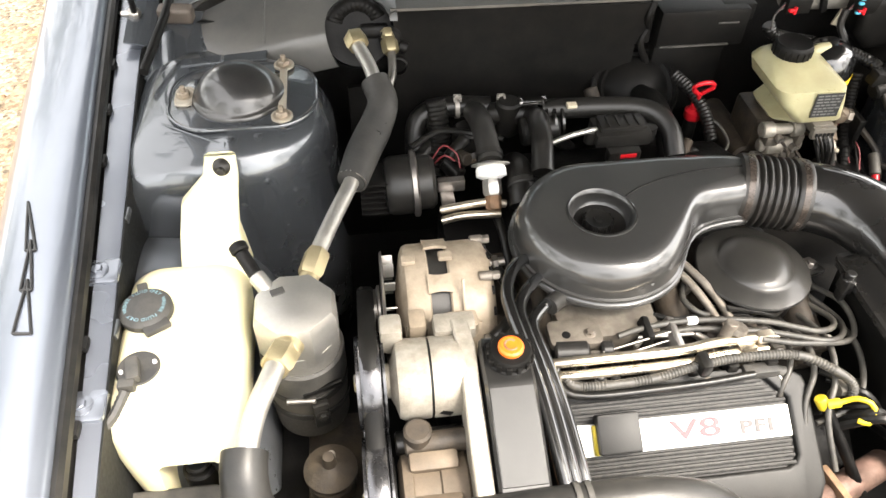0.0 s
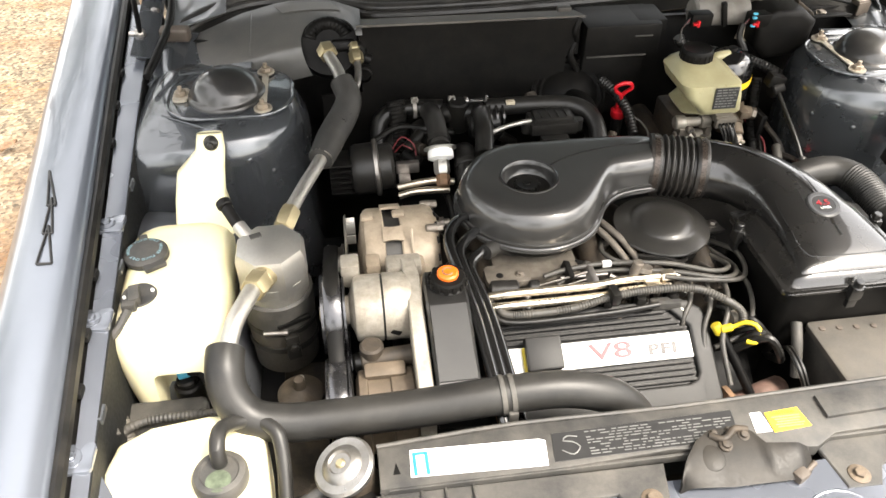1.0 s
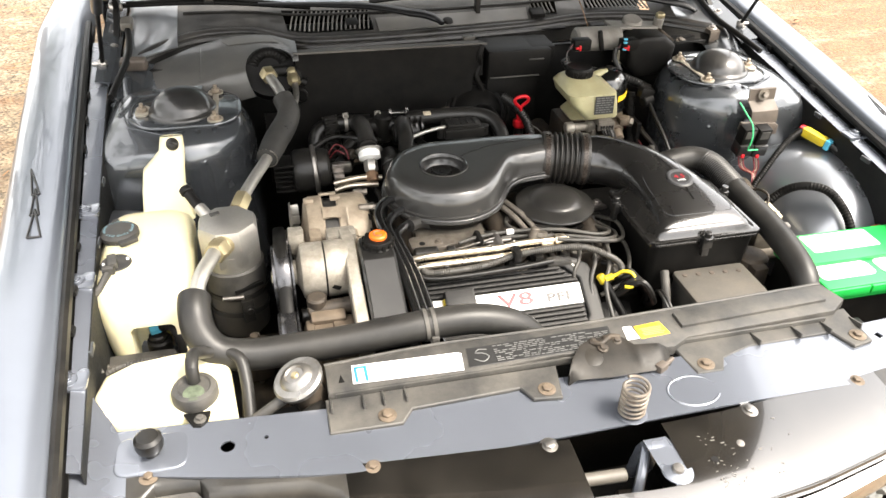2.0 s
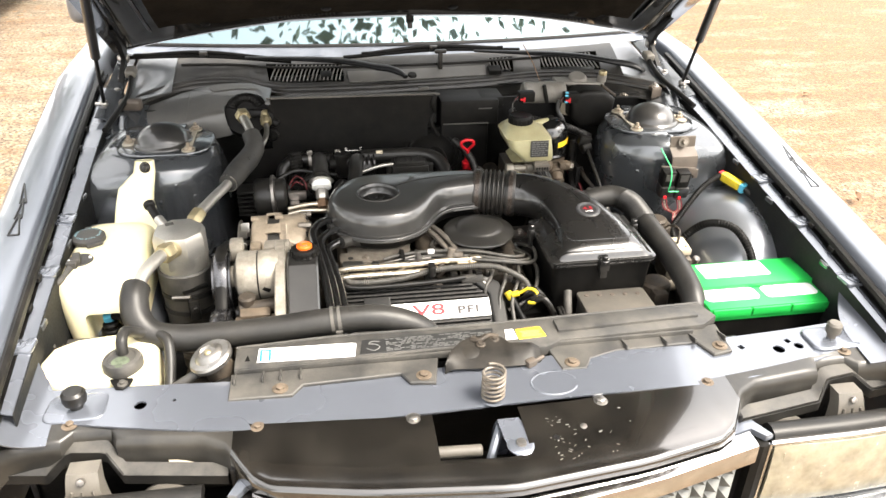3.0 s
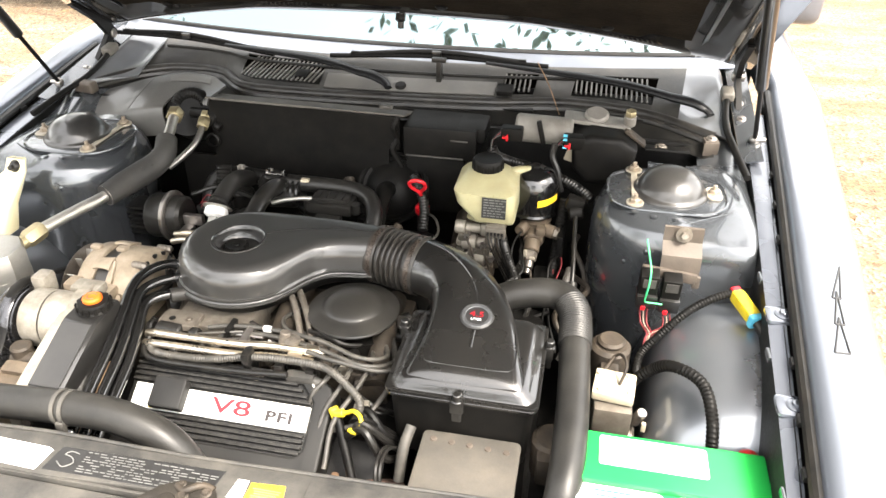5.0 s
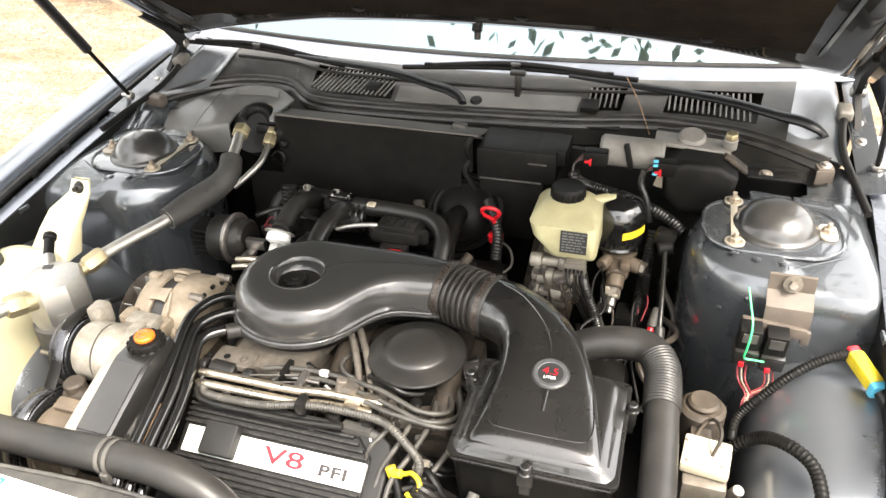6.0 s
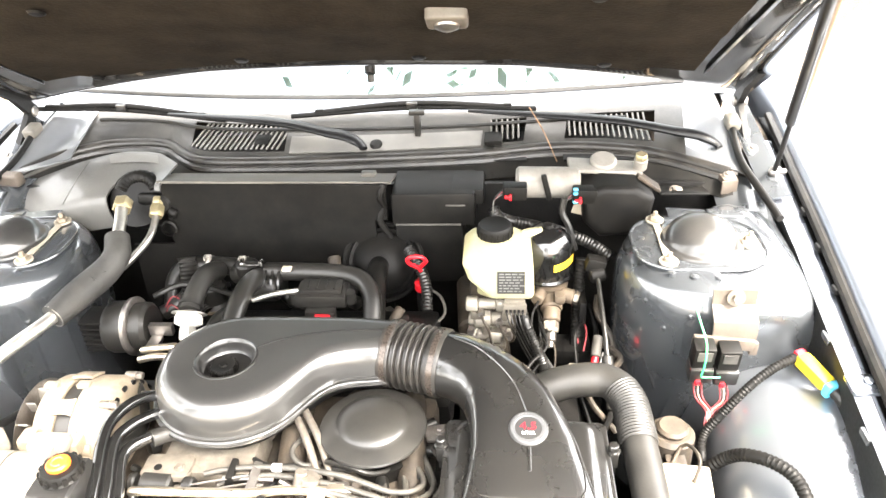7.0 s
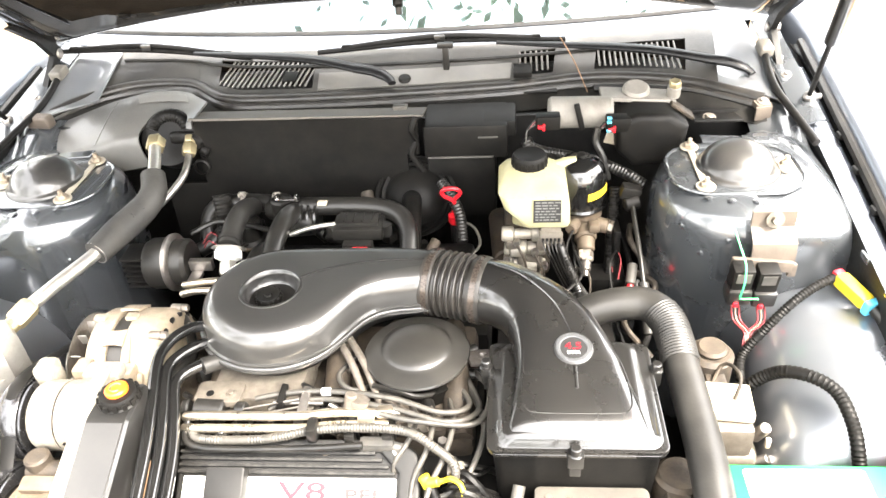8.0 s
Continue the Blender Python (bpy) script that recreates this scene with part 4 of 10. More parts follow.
    # lamp pocket ledges, each side
    for sx in SIDES:
        # pocket walls hold the recess's shade in their colour
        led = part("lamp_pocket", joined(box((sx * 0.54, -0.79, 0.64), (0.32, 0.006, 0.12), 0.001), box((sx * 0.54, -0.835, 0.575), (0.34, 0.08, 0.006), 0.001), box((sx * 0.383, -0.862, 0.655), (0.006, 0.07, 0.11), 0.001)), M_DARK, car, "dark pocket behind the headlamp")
        # moulded strap with its raised middle and the clip under it
        def strap(u, v, sx=sx):
            x = 0.392 + 0.325 * u
            rise = max(0.0, min(1.0, (0.052 - abs(x - 0.590)) / 0.026))
            y = lerp(x, [0.392, 0.54, 0.717], [-0.866, -0.843, -0.818]) + 0.022 * rise - 0.022 * v
            return V((sx * x, y, 0.697 + 0.022 * rise - 0.004 * v))
        stp = part("lamp_strap", sheet(strap, lin(0, 1, 40), lin(0, 1, 4), 0.004), M_GREYPL, led, "dusty moulded strap with a raised middle")
        part("strap_drop", sheet(lambda u, v, sx=sx: strap(u, 1.0) + V((0, -0.001, -0.016 * v)), lin(0, 1, 40), lin(0, 1, 2), 0.003), M_COVER, led)
        clip = part("adjuster_clip", loft([[V((sx * 0.590 + dx * w, y + dy, z)) for dx, dy in ((-1, -0.012), (-0.5, -0.014), (0, -0.0145), (0.5, -0.014), (1, -0.012), (1, 0.012), (-1, 0.012))] for w, y, z in ((0.021, -0.856, 0.707), (0.022, -0.862, 0.698), (0.023, -0.868, 0.684), (0.027, -0.874, 0.668), (0.033, -0.880, 0.650))]), M_PALEPL, led, "flared pale dusty adjuster bracket")
        part("clip_screw", lathe([(0.006, 0), (0.005, 0.004), (0, 0.005)], (sx * 0.590, -0.877, 0.700), (0, -1, 0.4), 14), M_STEEL, clip)
        for k in (-1, 0, 1):
            part("rib", sweep([(sx * 0.590 + 0.014 * k, -0.882, 0.686), (sx * 0.590 + 0.018 * k, -0.888, 0.668), (sx * 0.590 + 0.022 * k, -0.894, 0.650)], 0.0022, 6), M_PALEPL, clip)
        part("lamp_shell", lathe([(0, 0.01), (0.03, 0.012), (0.045, 0.03), (0.055, 0.06), (0.056, 0.075), (0, 0.075)], (sx * 0.48, -0.835, 0.632), (0, -1, -0.05), 28), M_PALEPL, led, "pale lamp housing back")
        for x, y, r_ in ((0.617, -0.7975, 0.0115), (0.349, -0.8405, 0.0115), (0.700, -0.7830, 0.010)):
            part("rust_bolt", bolt((sx * x, y, 0.7345), (0, 0, 1), r_ * 0.52, r_), M_RUSTBOLT, led, "tan rusty bolt")
    part("paper_tag", sheet(lambda u, v: V((-0.478 + 0.075 * u, -0.850 - 0.004 * u + 0.010 * v, 0.690 + 0.020 * v + 0.002 * math.sin(u * 7))), lin(0, 1, 6), lin(0, 1, 3), 0.001), M_CREAM, car, "crumpled cream paper tag")


build_nose()


def build_front():
    """Grille, its chrome frame and the head lamps."""
    grille = thing("grille", (0, -0.96, 0.42), "bright chrome grille of small pyramid cells", "grille")

    def yat(x):
        return lerp(abs(x - 0.016), [0, 0.2, 0.371], [-1.004, -0.974, -0.932])
    pts = [(x, yat(x), 0.698) for x in lin(-0.355, 0.387, 14)]
    part("top_moulding", loft([[V((x, y + dy, z + dz)) for dy, dz in ((0.016, -0.004), (0.014, 0.0), (-0.010, 0.0), (-0.0155, -0.002), (-0.0170, -0.006), (-0.0175, -0.034), (-0.013, -0.036), (0.014, -0.034))] for x, y, z in pts]), M_CHROME, grille, "bright chrome grille moulding")
    for sx, ex in ((-1, -0.355), (1, 0.387)):
        part("end_moulding", loft([[V((ex + sx * dx, -0.932 + dy, z)) for dx, dy in ((0.003, 0.014), (0.026, 0.014), (0.026, -0.006), (0.014, -0.010), (0.003, -0.006))] for z in (0.420, 0.54, 0.686)]), M_MATTE, grille, "black end seal")
        part("end_cap", prism([(ex + sx * dx, y) for dx, y in ((-0.044, -0.926), (-0.041, -0.904), (0.017, -0.893), (0.034, -0.929), (0.021, -0.932), (0.006, -0.913))], 0.688, 0.6985, 0.003, 2), M_PAINT, grille, "grey-blue painted end cap")
    cell = 0.027
    me = None
    rows, cols = 9, 27
    for j in range(rows):
        for i in range(cols):
            x = -0.355 + (i + 0.25) * cell
            z = 0.651 - j * cell
            y = yat(x) + 0.002
            if me is None:
                bm = bmesh.new()
                h = cell * 0.49
                vs = [bm.verts.new(p) for p in ((-h, 0.004, -h), (h, 0.004, -h), (h, 0.004, h), (-h, 0.004, h), (-h, 0, -h), (h, 0, -h), (h, 0, h), (-h, 0, h), (0, -0.016, -0.002))]
                for q in ((0, 1, 5, 4), (1, 2, 6, 5), (2, 3, 7, 6), (3, 0, 4, 7), (4, 5, 8), (5, 6, 8), (6, 7, 8), (7, 4, 8)):
                    bm.faces.new([vs[k] for k in q])
                bmesh.ops.recalc_face_normals(bm, faces=bm.faces[:])
                me = bpy.data.meshes.new("grille_cell")
                bm.to_mesh(me)
                bm.free()
                me.materials.append(M_GRILLE)
            ob = new("grille_cell", me)
            ob.parent = grille
            ob.matrix_parent_inverse = Matrix.Translation(grille.location).inverted()
            ob.location = (x, y, z)
    part("grille_back", sheet(lambda u, v: V((u, yat(u) + 0.016, 0.668 - 0.25 * v)), lin(-0.36, 0.392, 12), lin(0, 1, 2), 0.004), M_DARK, grille)
    for sx in SIDES:
        lamp = thing("headlamp", (sx * 0.56, -0.90, 0.52), "rectangular clear glass headlamp in a dark surround", "headlamp", "headlamps")
        def face(x, z, d=0.0):
            """A point of the lamp's front, which sweeps back towards the fender."""
            return V((sx * x, -0.931 + 0.05 * max(0.0, x - 0.56) - d, z))
        part("lens", sheet(lambda u, v: face(0.424 + 0.262 * u, 0.680 - 0.118 * v, 0.006 * math.sin(math.pi * u) ** 0.5 + 0.004 * math.sin(math.pi * v) ** 0.5), lin(0, 1, 30), lin(0, 1, 14), 0.006), M_GLASSLENS, lamp, "warm clear lens")
        for i in range(9):
            part("flute", sweep([face(0.440 + 0.029 * i, z, 0.0104) for z in lin(0.668, 0.574, 6)], 0.0016, 6, 0.03), M_GLASSLENS, lamp)
        part("surround", joined(sweep([face(x, 0.685, 0.004) for x in lin(0.417, 0.690, 8)], 0.0050, 10, 0.03), sweep([face(x, 0.558, 0.004) for x in lin(0.417, 0.690, 8)], 0.0050, 10, 0.03), sweep([face(0.417, z, 0.004) for z in lin(0.685, 0.558, 5)], 0.0035, 8, 0.03)), M_CHROME, lamp, "bright trim line")
        part("housing_roll", loft([[face(x, 0.0) + V((0, dy, z)) for dy, z in ((0.034, 0.680), (0.033, 0.692), (0.026, 0.699), (0.014, 0.701), (0.004, 0.697), (-0.001, 0.690), (-0.001, 0.680))] for x in lin(0.424, 0.700, 8)]), M_COVER, lamp, "dark rounded lamp housing edge")
        part("lower_panel", sheet(lambda u, v: face(0.41 + 0.30 * u, 0.548, 0.002) + V((0, -0.075 * v, -0.012 * v - 0.08 * v ** 3)), lin(0, 1, 14), lin(0, 1, 8), 0.003), M_TOWER, lamp, "dark grey-blue filler panel below the lamp")
    bumper = thing("bumper", (0, -1.02, 0.3), "grey-blue front bumper with a dark rub strip", "bumper")
    bx = [(x, lerp(abs(x), [0, 0.4, 0.7, 0.85], [-1.06, -1.03, -0.98, -0.90])) for x in lin(-0.85, 0.85, 24)]
    part("bar", loft([[V((x, y + dy, z)) for dy, z in ((0.06, 0.405), (0.0, 0.40), (-0.02, 0.38), (-0.02, 0.26), (0.03, 0.22), (0.06, 0.22))] for x, y in bx]), M_PAINT, bumper)
    part("rub_strip", loft([[V((x, y - 0.018 + dy, z)) for dy, z in ((0, 0.355), (-0.012, 0.35), (-0.012, 0.31), (0, 0.305))] for x, y in bx]), M_RUBBER, bumper)


build_front()


def build_firewall():
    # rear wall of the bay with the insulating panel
    # the wall's colour carries the shade at the back of the bay
    wall = part("firewall", box((0, 0.20, 0.62), (1.44, 0.012, 0.50), 0.002), M_DARK, car, "near-black firewall, shade put into its colour")

    def pan(u, v):
        x = -0.435 + 0.495 * u
        y = 0.128 + 0.006 * math.sin(u * 5) - 0.012 * v * v
        return V((x, y, 0.912 - 0.004 * u - 0.30 * v))

    def notch(u, v):
        return u < 0.155 and v < 0.42 or (u > 0.955 and 0.22 < v < 0.42)
    ins = part("insulation_panel", sheet(pan, lin(0, 1, 44), lin(0, 1, 30), 0.008, notch), M_MATTE, wall, "matte black moulded insulation panel")
    part("panel_ledge", sheet(lambda u, v: V((-0.36 + 0.43 * u, 0.122 + 0.075 * v, 0.915 - 0.004 * u - 0.020 * v)), lin(0, 1, 20), lin(0, 1, 4), 0.004), M_BOXLID, ins, "brown dusty ledge")
    part("panel_edge", sweep([(0.058, 0.118, 0.908), (0.050, 0.112, 0.885), (0.056, 0.118, 0.862), (0.046, 0.112, 0.838), (0.064, 0.114, 0.80), (0.066, 0.114, 0.765)], 0.006, 8), M_MATTE, ins)
    part("ledge_clip", box((0.03, 0.135, 0.921), (0.026, 0.014, 0.008), 0.002), M_GREYPL, ins)
    # stepped black cover box beside it
    cover = part("cover_box", joined(box((0.145, 0.155, 0.862), (0.150, 0.10, 0.065), 0.006), box((0.135, 0.160, 0.77), (0.125, 0.09, 0.14), 0.008), box((0.205, 0.16, 0.88), (0.06, 0.08, 0.03), 0.005)), M_MATTE, wall, "stepped matte black plastic cover")
    part("cover_rib", box((0.135, 0.1035, 0.834), (0.118, 0.004, 0.003), 0.001), M_GREYPL, cover)
    part("cover_slot", box((0.185, 0.1045, 0.872), (0.035, 0.003, 0.003), 0.001), M_GREYPL, cover)
    # dusty blower housing with the round opening for the pipes
    def blower(u, v):
        x = -0.672 + 0.322 * u
        zr = lerp(u, [0, 0.25, 0.5, 0.75, 1], [0.866, 0.884, 0.902, 0.911, 0.910])
        yr = lerp(u, [0, 0.3, 0.6, 0.85, 1], [0.215, 0.262, 0.268, 0.245, 0.200])
        w = min(1.0, v / 0.8)
        y = yr + (0.128 - 0.010 * u - yr) * w
        z = zr - (0.020 + 0.018 * (1 - u)) * w ** 1.4 * (1 - u ** 7)
        d = max(0.0, (v - 0.8) / 0.2)
        return V((x, y - 0.012 * math.sin(d * math.pi / 2), z - 0.055 * d ** 1.6))
    bl = part("blower_housing", sheet(blower, lin(0, 1, 36), lin(0, 0.8, 12) + lin(0.83, 1, 6), 0.004), M_HOUSING, wall, "dusty charcoal blower housing")
    mouth, face_n = V((-0.412, 0.128, 0.888)), V((0, -0.78, 0.62)).normalized()
    cut(bl, prism([(0.050 * math.cos(a), 0.050 * math.sin(a) * (1.0 if a < math.pi else 1.6)) for a in lin(0, 2 * math.pi, 49)[:-1]], -0.05, 0.08, 0, 1, lay(tuple(mouth), (1, 0, 0), tuple(face_n))), box((-0.368, 0.100, 0.850), (0.062, 0.090, 0.104), 0.004))
    part("housing_rib", sweep([blower(0.36, v) + V((0, 0, 0.001)) for v in lin(0.06, 0.78, 8)], 0.004, 8), M_HOUSING, bl)
    part("housing_rib", sweep([blower(u, 0.80) + V((0, 0, 0.0006)) for u in lin(0.04, 0.64, 12)], 0.0026, 8), M_HOUSING, bl)
    # cup in near-black paints the shade inside the pipe opening
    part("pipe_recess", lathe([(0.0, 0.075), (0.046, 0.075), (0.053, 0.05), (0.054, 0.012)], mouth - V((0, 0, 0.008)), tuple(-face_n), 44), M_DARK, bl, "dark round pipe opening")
    part("pipe_boot", sweep([mouth - face_n * 0.022 + V((0.036 * math.cos(a), 0, 0)) + V((0, 0.62, 0.78)) * (0.036 * math.sin(a)) for a in lin(2.9, 0.35, 12)], 0.0125, 14, ribs=0.0014, pitch=0.006), M_MATTE, bl, "ribbed black rubber boot")
    def cover_label(u, v):
        return blower(0.50 + 0.34 * u + 0.05 * v, 0.08 + 0.17 * v) + V((0, 0, 0.0056))
    part("housing_label", sheet(cover_label, lin(0, 1, 10), lin(0, 1, 4), 0.0006), M_SLAT, bl, "pale flat patch")
    part("valve_block", joined(box((-0.386, 0.137, 0.872), (0.046, 0.022, 0.022), 0.008, (-18, 0, 0), 3), lathe([(0, 0), (0.017, 0), (0.019, 0.006), (0.013, 0.012), (0, 0.012)], (-0.362, 0.128, 0.866), (0.2, -1, 0.1), 20), rod((-0.350, 0.125, 0.852), (-0.336, 0.122, 0.846), 0.010)), M_DARK, bl, "black greasy expansion valve")
    part("drain_ring", lathe([(0.013, 0), (0.016, 0.002), (0.016, 0.008), (0.013, 0.010)], (-0.352, 0.116, 0.822), (0, -1, 0.1), 22, ring=True), M_MATTE, bl)
    # rubber seal along the cowl
    sp = [(-0.70, 0.205, 0.885), (-0.645, 0.285, 0.89), (-0.565, 0.342, 0.892), (-0.47, 0.352, 0.892), (-0.415, 0.335, 0.892), (-0.365, 0.285, 0.892), (-0.31, 0.256, 0.892), (-0.14, 0.254, 0.892), (0.03, 0.264, 0.892), (0.22, 0.282, 0.892),
          (0.36, 0.310, 0.892), (0.47, 0.305, 0.892), (0.57, 0.277, 0.890), (0.68, 0.205, 0.885)]
    seal = part("cowl_seal", joined(sweep([(x, y - 0.004, z) for x, y, z in sp], 0.011, 10, 0.02), sweep([(x, y - 0.020, z - 0.008) for x, y, z in sp], 0.008, 8, 0.02)), M_BELLOWS, wall, "long black rubber hood seal")

    def under(u, v):
        k = u * (len(sp) - 1)
        i = min(int(k), len(sp) - 2)
        p = V(sp[i]).lerp(V(sp[i + 1]), k - i)
        return V((p.x, p.y - 0.025 - 0.03 * v, p.z - 0.012 - 0.02 * v))
    part("seal_flange", sheet(under, lin(0, 1, 60), lin(0, 1, 3), 0.002), M_COVER, seal, "dark body flange below the seal")

    # cowl panel behind the seal
    def cowl(u, v):
        k = u * (len(sp) - 1)
        i = min(int(k), len(sp) - 2)
        p = V(sp[i]).lerp(V(sp[i + 1]), k - i)
        y1 = 0.372 + 0.10 * (abs(p.x) / 0.7) ** 2
        return V((p.x * (1 + 0.04 * v), p.y + (y1 - p.y) * v, 0.893 + 0.048 * v ** 0.8))

    def vents(u, v):
        x = lerp(u, [i / (len(sp) - 1) for i in range(len(sp))], [p[0] for p in sp])
        return abs(x) > 0.615 or (-0.355 < x < -0.155 or 0.235 < x < 0.31 or 0.39 < x < 0.56) and 0.15 < v < 0.75
    cow = part("cowl_panel", sheet(cowl, lin(0, 1, 104), lin(0, 1, 20), 0.003, vents), M_COWL, wall, "dusty grey plastic cowl panel")
    for a, b, k in ((-0.350, -0.160, 18), (0.24, 0.305, 6), (0.395, 0.555, 15)):
        # black sheet below the slats stands in for the vent's shade
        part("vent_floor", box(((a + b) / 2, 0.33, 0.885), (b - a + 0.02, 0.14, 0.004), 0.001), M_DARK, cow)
        for i in range(k):
            x = a + (b - a) * (i + 0.5) / k
            y0 = lerp(x, [p[0] for p in sp], [p[1] for p in sp]) + 0.016
            y1 = 0.352 + 0.06 * (abs(x) / 0.7) ** 2
            lean = 16 if a < 0 else 0
            part("slat", sweep([(x - 0.010 if lean else x, y0, 0.9105), (x - 0.004 if lean else x, (y0 + y1) / 2, 0.9175), (x + 0.006 if lean else x, y1, 0.929)], 0.0021, 6, 0.02), M_SLAT, cow)
    for x, w in ((-0.21, 0.03), (0.25, 0.035)):
        part("vent_pad", box((x, 0.300, 0.914), (w, 0.032, 0.012), 0.003, (14, 0, 0)), M_MATTE, cow)
    part("cowl_plate", sheet(lambda u, v: cowl(lerp(-0.150 + 0.375 * u, [p[0] for p in sp], [i / (len(sp) - 1) for i in range(len(sp))]), 0.10 + 0.34 * v) + V((0, 0, 0.003)), lin(0, 1, 24), lin(0, 1, 5), 0.003), M_SLAT, cow, "pale dusty cover plate")
    part("cowl_step", sweep([cowl(u, 0.60) + V((0, 0, 0.002)) for u in lin(0.14, 0.87, 40)], 0.0035, 6, 0.03), M_COVER, cow)
    part("cowl_plug", lathe([(0, 0.008), (0.011, 0.006), (0.014, 0)], (0.02, 0.29, 0.908), (0, -0.2, 1), 20), M_MATTE, cow)
    # painted corners of the scuttle, each side: a dished pressing with a raised rim towards the bay
    for sx in SIDES:
        def corner(u, v, sx=sx):
            x = 0.605 + 0.115 * u
            yf = lerp(x, [0.605, 0.65, 0.69, 0.72], [0.268, 0.232, 0.196, 0.165])
            yb = 0.372 + 0.10 * (x / 0.7) ** 2 + 0.006
            y = yf + (yb - yf) * v
            z = 0.892 + 0.050 * v ** 0.9 - 0.016 * math.sin(math.pi * min(1, v * 1.25)) * math.sin(math.pi * min(1.0, u * 1.1)) - 0.030 * max(0.0, (u - 0.82) / 0.18) ** 2
            return V((sx * x, y, z))
        part("scuttle_corner", sheet(corner, lin(0, 1, 18), lin(0, 1, 22), 0.003), M_CORNER, wall, "dished grey-blue painted scuttle corner")
        part("corner_shelf", sheet(lambda u, v, sx=sx: V((sx * (0.650 + 0.085 * u), 0.120 + 0.105 * v - 0.04 * u, 0.853 + 0.026 * v ** 1.5 - 0.010 * (2 * u - 1) ** 2)), lin(0, 1, 12), lin(0, 1, 10), 0.003), M_TOWER, wall, "grimy painted shelf behind the tower")
        part("hinge_well", sheet(lambda u, v, sx=sx: V((sx * (0.722 + 0.040 * u), 0.120 + 0.36 * v, 0.872 + 0.060 * v + 0.010 * u)), lin(0, 1, 6), lin(0, 1, 16), 0.003), M_TOWER, wall, "dark painted hinge well")
        part("corner_seal", sweep([(sx * 0.712, 0.335, 0.922), (sx * 0.704, 0.270, 0.910), (sx * 0.702, 0.205, 0.900), (sx * 0.712, 0.118, 0.889), (sx * 0.724, 0.047, 0.876)], 0.0068, 10, 0.015), M_MATTE, wall, "worn black rubber corner seal")
        part("foam_block", box((sx * 0.712, 0.338, 0.928), (0.026, 0.040, 0.020), 0.006, (8, 0, 0), 3), M_PALEPL, wall, "crumbling tan foam block")
    # painted metal between the wipers and the glass
    part("scuttle_strip", sheet(lambda u, v: V((u, 0.370 + 0.10 * (abs(u) / 0.7) ** 2 + 0.055 * v, 0.938 + 0.022 * v)), lin(-0.76, 0.76, 30), lin(0, 1, 5), 0.003), M_PAINT, wall, "glossy grey-blue strip below the windscreen")
    # wheelhouse bulge and lower tray so that the bay is closed
    for sx in SIDES:
        def bulge(u, v, sx=sx):
            a, b = math.pi * u, math.pi / 2 * v
            c = V((sx * 0.745, -0.280, 0.580))
            p = V((-sx * 0.185 * math.sin(b) ** 0.8, 0.205 * math.cos(a) * math.cos(b * 0.35), 0.190 * math.sin(a) ** 0.75 * math.cos(b) ** 0.7))
            return c + p - V((0, 0, 0.02 * v))
        part("wheelhouse", sheet(bulge, lin(0, 1, 32), lin(0, 1, 20), 0.003), M_WHOUSE, car, "smooth dusty wheelhouse bulge, grey-blue paint lightened for reflected sky")
        # tray, floor and front wall are near-black to deepen the bay's shade
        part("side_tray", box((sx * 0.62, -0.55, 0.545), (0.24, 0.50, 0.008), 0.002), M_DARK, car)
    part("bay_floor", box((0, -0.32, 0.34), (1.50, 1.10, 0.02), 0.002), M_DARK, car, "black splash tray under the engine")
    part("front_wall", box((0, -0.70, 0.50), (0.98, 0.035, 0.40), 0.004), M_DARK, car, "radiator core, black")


build_firewall()


